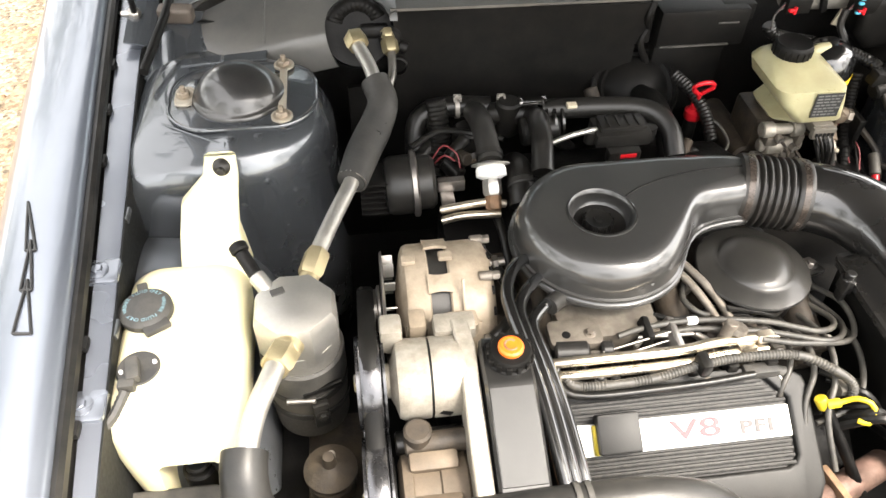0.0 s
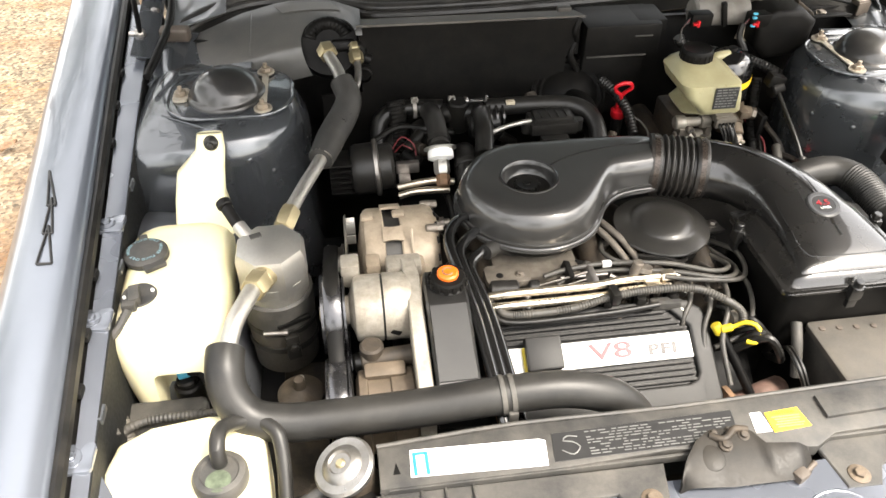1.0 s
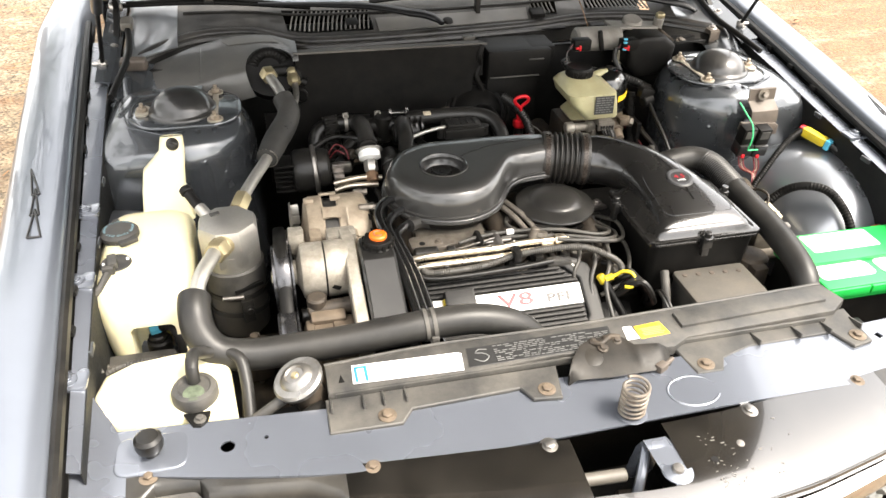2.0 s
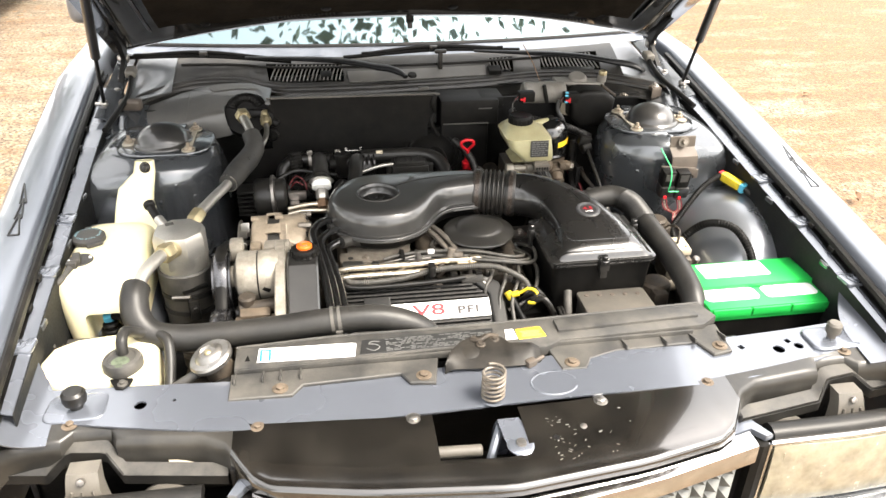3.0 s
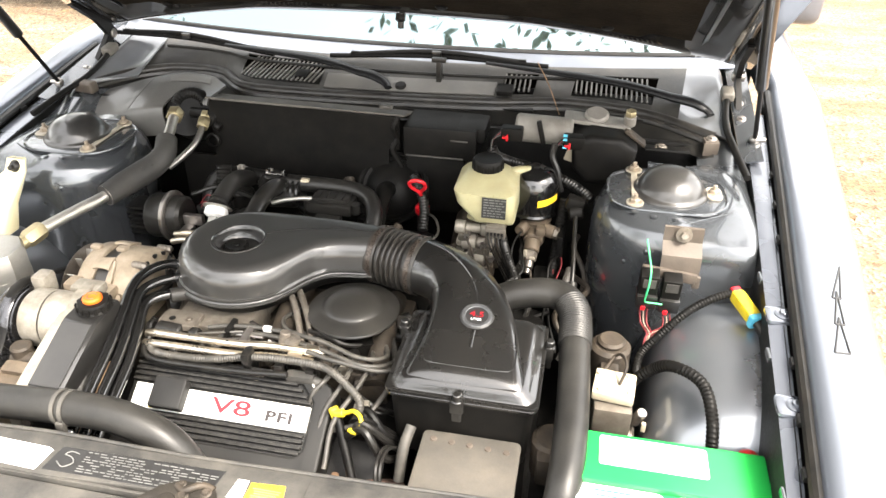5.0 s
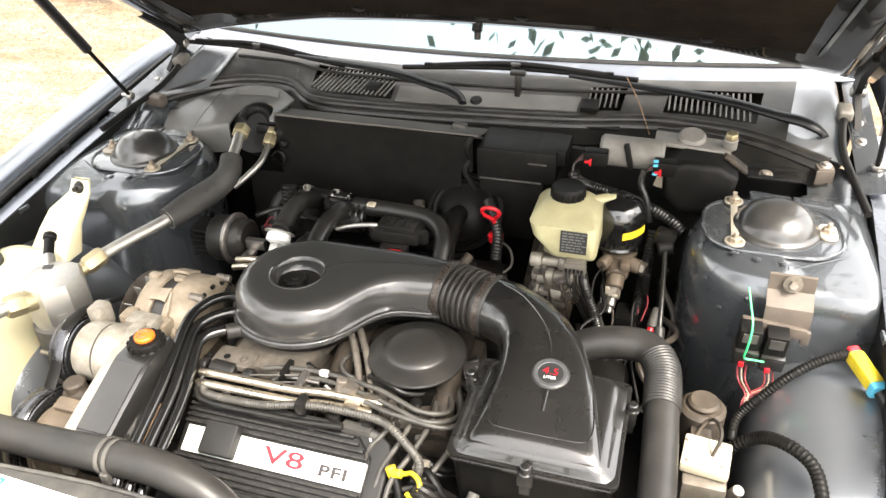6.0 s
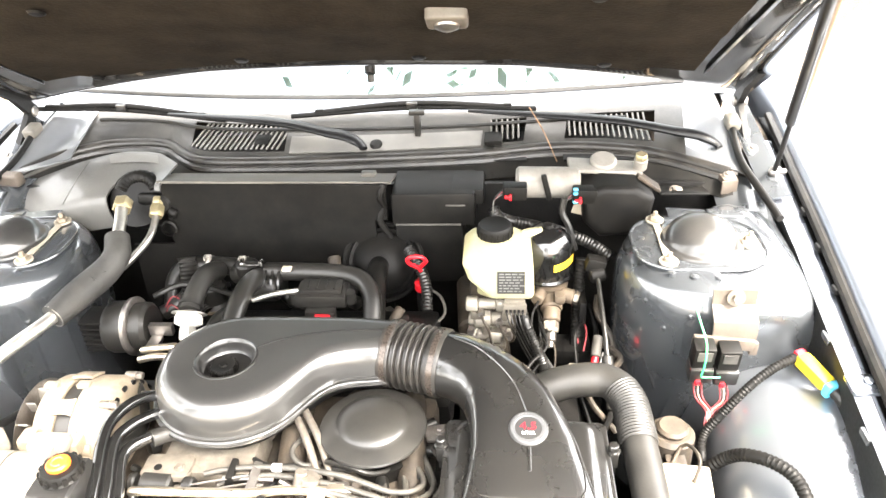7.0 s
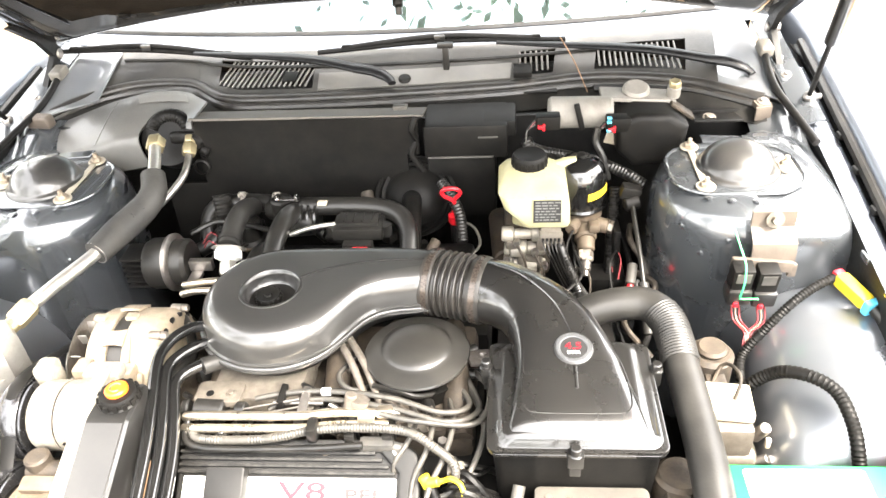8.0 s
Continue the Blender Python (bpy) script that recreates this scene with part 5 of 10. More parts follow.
def build_screen():
    glass = thing("windscreen", (0, 0.45, 0.95), "curved laminated windscreen reflecting sky and trees", "windscreen")

    def f(u, v):
        x = 0.74 * u * (1 - 0.12 * v)
        y = 0.425 + 0.10 * u * u + 0.68 * v
        return V((x, y, 0.958 - 0.004 * u * u + 0.44 * v + 0.03 * math.sin(math.pi * v) * 0.5))
    part("pane", sheet(f, lin(-1, 1, 30), lin(0, 1, 12), 0.005), M_GLASS, glass)
    part("lower_moulding", sweep([f(u, 0) + V((0, -0.004, 0.001)) for u in lin(-1, 1, 20)], 0.006, 8, 0.04), M_RUBBER, glass, "black rubber glass edge")
    for sx in SIDES:
        part("pillar", sweep([f(sx * 1.03, v) for v in lin(0, 1, 6)], 0.024, 10, 0.05), M_PAINT, car, "grey-blue windscreen pillar")
        part("mirror_arm", box((sx * 0.88, 1.06, 0.93), (0.06, 0.05, 0.03), 0.01), M_PAINT, car)
        part("door_mirror", box((sx * 0.96, 1.05, 0.965), (0.16, 0.11, 0.12), 0.04, (0, 0, -sx * 8), 4), M_PAINT, car, "silver-grey door mirror shell")
        part("body_side", sheet(lambda u, v, sx=sx: V((sx * (0.885 - 0.03 * v * v), 1.0 + 2.6 * u, 0.93 - 0.75 * v)), lin(0, 1, 10), lin(0, 1, 8), 0.004), M_PAINT, car)
    part("dashboard", box((0, 0.92, 0.86), (1.40, 0.62, 0.12), 0.03), M_MATTE, car, "dark dashboard behind the glass")
    part("roof", sheet(lambda u, v: V((0.65 * u, 1.10 + 1.5 * v, 1.40 + 0.02 * math.cos(u))), lin(-1, 1, 8), lin(0, 1, 8), 0.01), M_PAINT, car)
    for sx in SIDES:
        part("side_glass", sheet(lambda u, v, sx=sx: V((sx * (0.865 - 0.20 * v), 0.95 + 0.28 * v + (1.95 - 0.45 * v) * u, 0.925 + 0.47 * v)), lin(0, 1, 10), lin(0, 1, 6), 0.005), M_GLASS, car, "tinted side window")
    part("rear_glass", sheet(lambda u, v: V((0.65 * u * (1 + 0.25 * v), 2.58 + 0.55 * v, 1.40 - 0.45 * v)), lin(-1, 1, 10), lin(0, 1, 6), 0.005), M_GLASS, car, "sloping rear window")
    part("boot_lid", sheet(lambda u, v: V((0.84 * u, 3.08 + 0.55 * v, 0.945 - 0.02 * u * u - 0.03 * v)), lin(-1, 1, 10), lin(0, 1, 6), 0.004), M_PAINT, car, "grey-blue boot lid")
    part("rear_panel", sheet(lambda u, v: V((0.86 * u, 3.62 + 0.04 * math.sin(math.pi * v), 0.915 - 0.70 * v)), lin(-1, 1, 10), lin(0, 1, 8), 0.004), M_PAINT, car, "grey-blue rear panel")
    part("cabin_back", box((0, 2.4, 0.80), (1.5, 0.05, 0.6), 0.01), M_DARK, car)
    part("cabin_floor", box((0, 2.2, 0.22), (1.66, 2.75, 0.03), 0.01), M_DARK, car)


build_screen()
for s in SIDES:
    for y in (0.02, 2.75):
        part("tyre", lathe([(0.19, -0.09), (0.27, -0.095), (0.31, -0.07), (0.315, 0.0), (0.31, 0.07), (0.27, 0.095), (0.19, 0.09), (0.0, 0.05)], (s * 0.76, y, 0.318), (s, 0, 0), 40), M_TYRE, car, "black road tyre")


def build_hood():
    hood = thing("hood", (0, 0.40, 0.95), "raised car hood with a sooty insulated underside", "hood")
    ang = radians(33)
    d = V((0, -math.cos(ang), math.sin(ang)))      # up the hood, towards its front edge
    nrm = V((0, -math.sin(ang), -math.cos(ang)))   # out of its underside

    def rear(x):
        """How far up the hood its rear edge starts."""
        return lerp(abs(x), [0, 0.30, 0.335, 0.48, 0.62, 0.70, 0.76], [0.105, 0.102, 0.095, 0.068, 0.035, 0.010, -0.015])

    def at(x, t, h=0.0):
        base = V((x, 0.405, 0.945 + 0.035 * (1 - (x / 0.76) ** 2)))
        return base + d * t - nrm * h

    def skin(u, v):
        x = 0.775 * u * (1 - 0.02 * v)
        r = rear(x)
        return at(x, r + (1.40 - r) * v, 0.035)
    part("outer_skin", sheet(skin, lin(-1, 1, 44), lin(0, 1, 16), 0.0015), M_PAINT, hood, "grey-blue painted outer skin")

    def inner(u, v):
        x = 0.765 * u * (1 - 0.02 * v)
        r = rear(x) + 0.004
        t = r + (1.39 - r) * v
        e = min(1.0, min((1 - abs(u)) / 0.16, (t - r) / 0.09, (1.39 - t) / 0.10))
        h = 0.020 - 0.014 * (1 if 0.12 < e < 0.95 else 0) * math.sin(math.pi * min(1, max(0, (e - 0.12) / 0.83))) + 0.008 * (e >= 0.95)
        return at(x, t, h)
    part("inner_frame", sheet(inner, lin(-1, 1, 72), lin(0, 1, 40), 0.0015), M_PANELBLK, hood, "dark painted pressed inner frame")

    def pad(u, v):
        x = 0.615 * u * (1 - 0.05 * v)
        r = rear(x * 0.96) + 0.075 + 0.03 * (abs(u) > 0.85)
        t = r + (1.22 - r) * v
        z = 0.012 + 0.006 * noise.noise(V((x * 5, t * 5, 1))) + 0.0025 * noise.noise(V((x * 26, t * 26, 3)))
        return at(x, t, z)
    ins = part("insulation_pad", sheet(pad, lin(-1, 1, 60), lin(0, 1, 48), 0.004), M_INSUL, hood, "sooty brown-black quilted insulation pad")
    for x, t in ((-0.5, 0.16), (-0.2, 0.21), (0.12, 0.20), (0.45, 0.17), (-0.4, 0.5), (0.0, 0.55), (0.4, 0.5)):
        part("pad_button", lathe([(0, 0.004), (0.010, 0.003), (0.013, 0)], at(x, t, 0.010), nrm, 18), M_MATTE, ins)
    stop = part("rear_bumper", joined(rod(at(0.018, 0.118, 0.02), at(0.018, 0.118, 0.02) + nrm * 0.018, 0.011), rod(at(0.018, 0.112, 0.004), at(0.018, 0.109, 0.004) + nrm * 0.009 + V((0, 0, -0.006)), 0.007)), M_RUBBER, hood, "small black rubber stop")
    lx, lt = 0.187, 0.43
    lamp = part("hood_lamp", prism(rrect(0.062, 0.052, 0.008, 4), 0, 0.018, 0.005, 3, lay(at(lx, lt, 0.012), (1, 0, 0), nrm)), M_DULLCAST, hood, "small dusty under-hood lamp")
    part("lamp_lens", lathe([(0.019, 0), (0.018, 0.004), (0.010, 0.008), (0, 0.009)], at(lx, lt - 0.004, 0.012) + nrm * 0.0175, nrm, 24), M_CAPMETAL, lamp)
    # edge flanges with the painted side channels, hinges
    for sx in SIDES:
        part("side_channel", sheet(lambda u, v, sx=sx: at(sx * (0.64 + 0.125 * v) * (1 - 0.02 * u), 0.03 + 1.28 * u, 0.018 + 0.016 * math.sin(math.pi * v) + 0.010 * v), lin(0, 1, 26), lin(0, 1, 8), 0.0015), M_PAINT, hood, "painted side channel")
        hinge = part("hinge", box((sx * 0.738, 0.37, 0.916), (0.022, 0.05, 0.006), 0.002, (10, 0, 0)), M_DIRTY, hood, "dark greasy steel hinge")
        part("arm", loft([[V((sx * (x + dx), y + dy, z)) for dx, dy in ((-0.006, -0.018), (0.006, -0.018), (0.006, 0.018), (-0.006, 0.018))] for x, y, z in ((0.735, 0.32, 0.905), (0.735, 0.350, 0.925), (0.732, 0.385, 0.955), (0.725, 0.34, 1.00), (0.72, 0.26, 1.055))]), M_DARK, hinge)
        part("base", box((sx * 0.738, 0.30, 0.903), (0.026, 0.10, 0.006), 0.002, (10, 0, 0)), M_TOWER, hinge)
        for k in (-0.03, 0.03):
            part("bolt", bolt((sx * 0.738, 0.30 + k, 0.906 + 0.17 * k), (0, -0.2, 1), 0.006, 0.011), M_STEEL, hinge)
        part("pivot", rod((sx * 0.722, 0.385, 0.952), (sx * 0.748, 0.385, 0.952), 0.011), M_STEEL, hinge)
        # gas strut
        gs = thing("gas_strut", (sx * 0.755, 0.19, 0.885), "black gas strut holding up the hood", "gas strut", "gas struts")
        a, b, c = V((sx * 0.752, 0.185, 0.895)), V((sx * 0.722, 0.085, 1.042)), V((sx * 0.655, -0.135, 1.262))
        top = V((sx * 0.645, -0.16, 1.30))
        b = a.lerp(top, 0.36)
        part("rod", rod(a, b, 0.0045, n=14), M_DARK, gs)
        part("cylinder", rod(b, top, 0.0105, 0.003, 20), M_PLASTIC, gs)
        part("ball_end", joined(lathe([(0, -0.011), (0.008, -0.007), (0.011, 0), (0.008, 0.007), (0, 0.011)], a, (1, 0, 0), 16), rod(a, a + V((sx * 0.02, 0, 0)), 0.005, n=12)), M_STEEL, gs)
        part("foot", joined(lathe([(0, 0), (0.022, 0), (0.022, 0.003), (0.012, 0.005), (0, 0.006)], (sx * 0.750, 0.200, 0.884), (-sx * 0.3, -0.1, 1), 24), box((sx * 0.755, 0.215, 0.886), (0.030, 0.050, 0.004), 0.0015, (9, sx * 14, 0))), M_CORNER, gs, "scuffed bright strut foot")


build_hood()


def build_wipers():
    for tip, heel, piv, elbow in (((-0.760, 0.418, 0.945), (-0.300, 0.356, 0.938), (-0.03, 0.283, 0.925), (-0.42, 0.365, 0.944)),
                                  ((-0.160, 0.352, 0.946), (0.335, 0.366, 0.950), (0.650, 0.300, 0.912), (0.20, 0.352, 0.948))):
        w = thing("wiper", piv, "black windscreen wiper lying along the cowl", "wiper", "wipers")
        tip, heel, piv, elbow = V(tip), V(heel), V(piv), V(elbow)
        part("arm", sweep([piv.lerp(elbow, 0.08) + V((0, 0, 0.006)), piv.lerp(elbow, 0.40) + V((0, 0, 0.016)), elbow + V((0, -0.008, 0.008))], 0.0115, 12, 0.01, flat=0.55, radii=[1.25, 1.1, 0.5]), M_WIPER, w)
        hd = (piv - elbow).normalized()
        part("heel_cover", sweep([piv.lerp(elbow, 0.12) + V((0, 0, 0.007)), piv.lerp(elbow, 0.02) + V((0, 0, 0.004)), piv + hd * 0.020 + V((0, -0.006, -0.004)), piv + hd * 0.030 + V((0, -0.016, -0.010))], 0.0150, 12, 0.006, flat=0.6, radii=[0.95, 1.0, 0.95, 0.6]), M_WIPER, w)
        mid = tip.lerp(heel, 0.5) + V((0, 0, 0.010))
        part("blade", sweep([tip, mid, heel], 0.0055, 8, 0.02), M_MATTE, w)
        br = part("bridge", sweep([tip.lerp(heel, 0.1) + V((0, 0, 0.006)), mid + V((0, 0, 0.010)), tip.lerp(heel, 0.9) + V((0, 0, 0.006))], 0.0055, 8, 0.02), M_MATTE, w)
        for i in range(10):
            p = tip.lerp(heel, 0.12 + 0.085 * i)
            part("claw", box(tuple(p + V((0, -0.001, 0.011))), (0.016, 0.008, 0.004), 0.001), M_MATTE, br)
        part("joint", box(tuple(mid + V((0, -0.004, 0.006))), (0.022, 0.012, 0.016), 0.003), M_PLASTIC, w)
    mast = solo("washer_nozzle", joined(box((0.101, 0.318, 0.935), (0.012, 0.02, 0.055), 0.003), box((0.101, 0.315, 0.965), (0.032, 0.014, 0.010), 0.003)), M_ENGBLK, "grey washer nozzle standing on the cowl", "nozzle")
    solo("antenna_whip", sweep([(0.372, 0.255, 0.885), (0.345, 0.262, 0.945), (0.318, 0.268, 0.99)], 0.0012, 6), M_RUST, "thin brown wire standing by the cowl", "wire")


build_wipers()


def build_far_car():
    """The neighbour's front wheel and fender corner beyond the drive."""
    far = thing("parked_car", (-3.6, 5.2, 0.0), "white parked car with silver ten-spoke wheel", "car")
    c = V((-2.92, 4.55, 0.33))
    wheel = part("wheel", lathe([(0.20, -0.10), (0.205, 0.0), (0.22, 0.09), (0.225, 0.10), (0.0, 0.02)], c, (1, 0, 0), 48), M_WHEEL, far, "silver alloy wheel")
    part("tyre", lathe([(0.205, -0.11), (0.29, -0.11), (0.325, -0.085), (0.33, 0.0), (0.325, 0.085), (0.29, 0.112), (0.225, 0.105), (0.205, 0.0)], c, (1, 0, 0), 56), M_TYRE, wheel, "black tyre")
    for i in range(10):
        a = 2 * math.pi * i / 10
        p, q = V((0.085, math.cos(a) * 0.035, math.sin(a) * 0.035)), V((0.085, math.cos(a) * 0.205, math.sin(a) * 0.205))
        part("spoke", sweep([c + p, c + q], 0.022, 8, 0.05, flat=0.7, radii=[0.8, 1.2]), M_WHEEL, wheel)
    part("hub", lathe([(0.06, 0.05), (0.06, 0.09), (0.05, 0.10), (0, 0.10)], c, (1, 0, 0), 24), M_WHEEL, wheel)

    def side(u, v):
        y = 3.6 + 4.2 * u
        return V((-2.83 - 0.10 * v * v - 0.05 * (1 - u) ** 3, y, 0.20 + 0.85 * v))
    part("body_side", sheet(side, lin(0, 1, 60), lin(0, 1, 16), 0.01, lambda u, v: (3.6 + 4.2 * u - 4.55) ** 2 + (0.20 + 0.85 * v - 0.33) ** 2 < 0.385 ** 2), M_FARCAR, far)
    part("body_shell", box((-3.65, 5.8, 0.70), (1.55, 4.2, 0.85), 0.15, seg=4), M_FARCAR, far)


build_far_car()

# ---------------------------------------------------------------- engine block and the valve cover
engine = thing("engine", (-0.05, -0.30, 0.36), "grimy transverse vee engine with ribbed front valve cover", "engine")


def build_engine():
    # block colour is oily black plus the shade between engine parts
    part("block", joined(box((-0.06, -0.30, 0.50), (0.56, 0.36, 0.28), 0.02), box((-0.06, -0.47, 0.56), (0.50, 0.12, 0.12), 0.02, (35, 0, 0)), box((-0.06, -0.13, 0.60), (0.50, 0.14, 0.16), 0.02)), M_DARK, engine, "oily engine block, shade-black in colour")
    part("intake_manifold", joined(box((-0.06, -0.30, 0.665), (0.46, 0.22, 0.06), 0.015), *[sweep([(-0.21 + 0.085 * i, -0.20, 0.69), (-0.20 + 0.085 * i, -0.30, 0.715), (-0.19 + 0.085 * i, -0.41, 0.68)], 0.020, 10) for i in range(5)]), M_DIRTY, engine, "dirty cast intake manifold")
    # valve cover: a ribbed lid lying on the sloping head, framed by a smooth apron
    o, xd = V((-0.0675, -0.5010, 0.6790)), V((1, 0, 0))
    nz = V((0, -0.54, 0.84))
    m = lay(o, xd, nz)
    cover = part("valve_cover", prism(rrect(0.318, 0.158, 0.014, 5, 0.006, -0.018), -0.055, -0.0045, 0.006, 3, m), M_VALVE, engine, "dark grey ribbed valve cover")
    for y in (0.0250, 0.0335, 0.0420, 0.0505, -0.0245, -0.0330, -0.0415, -0.0500):
        x1 = 0.139 - max(0.0, y - 0.026) * 1.1
        part("rib", box(((x1 - 0.150) / 2, y, -0.0010), (x1 + 0.150, 0.0046, 0.0085), 0.0014), M_RIB, cover).matrix_basis = m
    part("apron", prism([(-0.155, -0.104), (0.146, -0.104), (0.163, -0.096), (0.172, -0.078), (0.172, 0.036), (0.166, 0.052), (0.150, 0.062), (0.108, 0.062), (0.1430, 0.026), (0.1430, -0.042), (0.138, -0.051), (0.128, -0.0555), (-0.155, -0.0555)], -0.05, 0.0035, 0.005, 4, m), M_VALVE, cover, "smooth rounded grey apron")
    part("back_lip", prism(rrect(0.262, 0.010, 0.003, 3, -0.022, 0.062), -0.02, 0.003, 0.002, 2, m), M_VALVE, cover)
    part("cover_bolt", bolt(tuple(m @ V((0.045, 0.056, -0.003))), tuple(nz), 0.006, 0.009), M_DULLSTEEL, cover)
    plate = part("name_plate", prism(rrect(0.281, 0.0375, 0.001, 2, 0.0, 0.0), -0.006, 0.0030, 0.0008, 1, m), M_WHITE, cover, "glossy white name plate")
    part("letters", lettering("V8", 0.0325, m @ pose(0.0200, 0.0005, 0.0036) @ Matrix.Diagonal((1.78, 1.0, 1, 1)), 0.0006, 1.0, -0.00035), M_REDPRINT, plate, "thin red V8 lettering", 0)
    part("letters", lettering("PFI", 0.0225, m @ pose(0.0965, -0.0035, 0.0036) @ Matrix.Diagonal((1.42, 0.95, 1, 1)), 0.0006, 1.12, -0.0007), M_GREYPRINT, plate, "brown-grey PFI lettering", 0)
    clip = part("cable_clip", prism(rrect(0.0510, 0.0470, 0.003, 3, -0.0790, 0.0060), 0.003, 0.0205, 0.0025, 2, m), M_VALVE, cover, "square black loom clip with yellow edge")
    part("yellow_foam", prism(rrect(0.005, 0.036, 0.002, 2, -0.1055, 0.0), 0.0025, 0.009, 0.001, 1, m), M_YELLOW, clip, "yellow foam edge")
    part("clip_post", joined(box((-0.160, -0.450, 0.722), (0.016, 0.012, 0.02), 0.003), rod((-0.160, -0.450, 0.715), (-0.160, -0.447, 0.735), 0.006)), M_ENGBLK, cover)
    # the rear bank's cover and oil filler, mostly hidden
    # near-black here includes the shade under the air cleaner
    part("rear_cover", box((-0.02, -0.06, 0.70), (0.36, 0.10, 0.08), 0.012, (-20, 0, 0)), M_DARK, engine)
    part("throttle_body", joined(box((-0.13, -0.345, 0.715), (0.13, 0.10, 0.05), 0.008), rod((-0.12, -0.285, 0.70), (-0.12, -0.285, 0.775), 0.062)), M_GRIMECAST, engine, "stained aluminium throttle body")
    part("throttle_flange", prism(rrect(0.066, 0.040, 0.008, 3, -0.178, -0.388), 0.736, 0.746, 0.002, 2), M_GRIMECAST, engine, "stained cast flange")
    # black disc on the flange in place of a shaded hole
    part("flange_hole", lathe([(0, 0), (0.0055, 0), (0.0055, 0.0006), (0, 0.0006)], (-0.190, -0.392, 0.7460), n=16), M_DARK, engine)
    part("bolt", bolt((-0.160, -0.392, 0.745), (0, 0, 1), 0.005, 0.008), M_DULLSTEEL, engine)
    part("throttle_motor", joined(rod((-0.208, -0.408, 0.732), (-0.165, -0.411, 0.732), 0.016), rod((-0.225, -0.408, 0.735), (-0.215, -0.408, 0.735), 0.012), rod((-0.15, -0.412, 0.735), (-0.135, -0.413, 0.735), 0.012)), M_ENGBLK, engine, "black round idle motor")
    part("lever", joined(box((-0.060, -0.405, 0.733), (0.012, 0.05, 0.035), 0.003, (0, 20, 0)), rod((-0.10, -0.40, 0.738), (-0.03, -0.405, 0.742), 0.003)), M_STEEL, engine)
    for a, b in (((-0.15, -0.42, 0.742), (-0.062, -0.405, 0.750)), ((-0.15, -0.428, 0.736), (-0.062, -0.41, 0.740)), ((-0.10, -0.432, 0.735), (-0.05, -0.415, 0.738))):
        part("throttle_cable", rod(a, b, 0.0014, n=8), M_STEEL, engine)
    rnd = random.Random(9)
    for i in range(34):
        x, y = rnd.uniform(-0.24, 0.15), rnd.uniform(-0.43, -0.32)
        z = rnd.uniform(0.685, 0.722)
        k = rnd.random()
        if k < 0.35:
            part("fitting", rod((x, y, z), (x + rnd.uniform(-0.03, 0.03), y + rnd.uniform(-0.02, 0.02), z + rnd.uniform(0.004, 0.02)), rnd.uniform(0.005, 0.011), n=14), rnd.choice((M_DIRTY, M_STEEL, M_ENGBLK)), engine)
        elif k < 0.7:
            part("fitting", box((x, y, z), (rnd.uniform(0.012, 0.035), rnd.uniform(0.012, 0.03), rnd.uniform(0.012, 0.03)), 0.003, (rnd.uniform(-30, 30), rnd.uniform(-30, 30), rnd.uniform(0, 90))), rnd.choice((M_DIRTY, M_ENGBLK, M_CAST)), engine)
        else:
            part("nut", hexnut((x, y, z), (x + 0.002, y - 0.003, z + 0.012), 0.007), M_STEEL, engine)
    for i in range(7):
        x0, y0, z0 = rnd.uniform(-0.22, 0.05), rnd.uniform(-0.41, -0.36), rnd.uniform(0.715, 0.738)
        part("throttle_hose", sweep([(x0, y0, z0), (x0 + rnd.uniform(0.01, 0.04), y0 - 0.012, z0 + rnd.uniform(0.0, 0.014)), (x0 + rnd.uniform(0.05, 0.09), y0 + rnd.uniform(-0.02, 0.02), z0 - 0.01), (x0 + 0.10, y0 + 0.02, z0 - 0.03)], rnd.uniform(0.0025, 0.005), 8), rnd.choice((M_RUBBER, M_ENGBLK, M_DULLSTEEL)), engine)
    for i in range(6):
        x = -0.19 + 0.05 * i
        part("injector", joined(rod((x, -0.430, 0.700), (x, -0.418, 0.735), 0.008, n=14), box((x, -0.443, 0.718), (0.014, 0.014, 0.02), 0.003)), M_ENGBLK, engine, "black fuel injector")
    # exhaust manifold rust below the cover's end
    part("exhaust_elbow", sweep([(0.06, -0.565, 0.575), (0.105, -0.570, 0.590), (0.145, -0.560, 0.600), (0.185, -0.545, 0.600), (0.22, -0.53, 0.590)], 0.019, 14), M_EXHAUST, engine, "rusty pinkish exhaust elbow")
    part("exhaust_flange", joined(box((0.125, -0.566, 0.597), (0.012, 0.058, 0.050), 0.004, (0, 10, 12)), bolt((0.133, -0.590, 0.600), (1, -0.2, 0.2), 0.006, 0.009)), M_RUST, engine, "rusted exhaust flange")


build_engine()


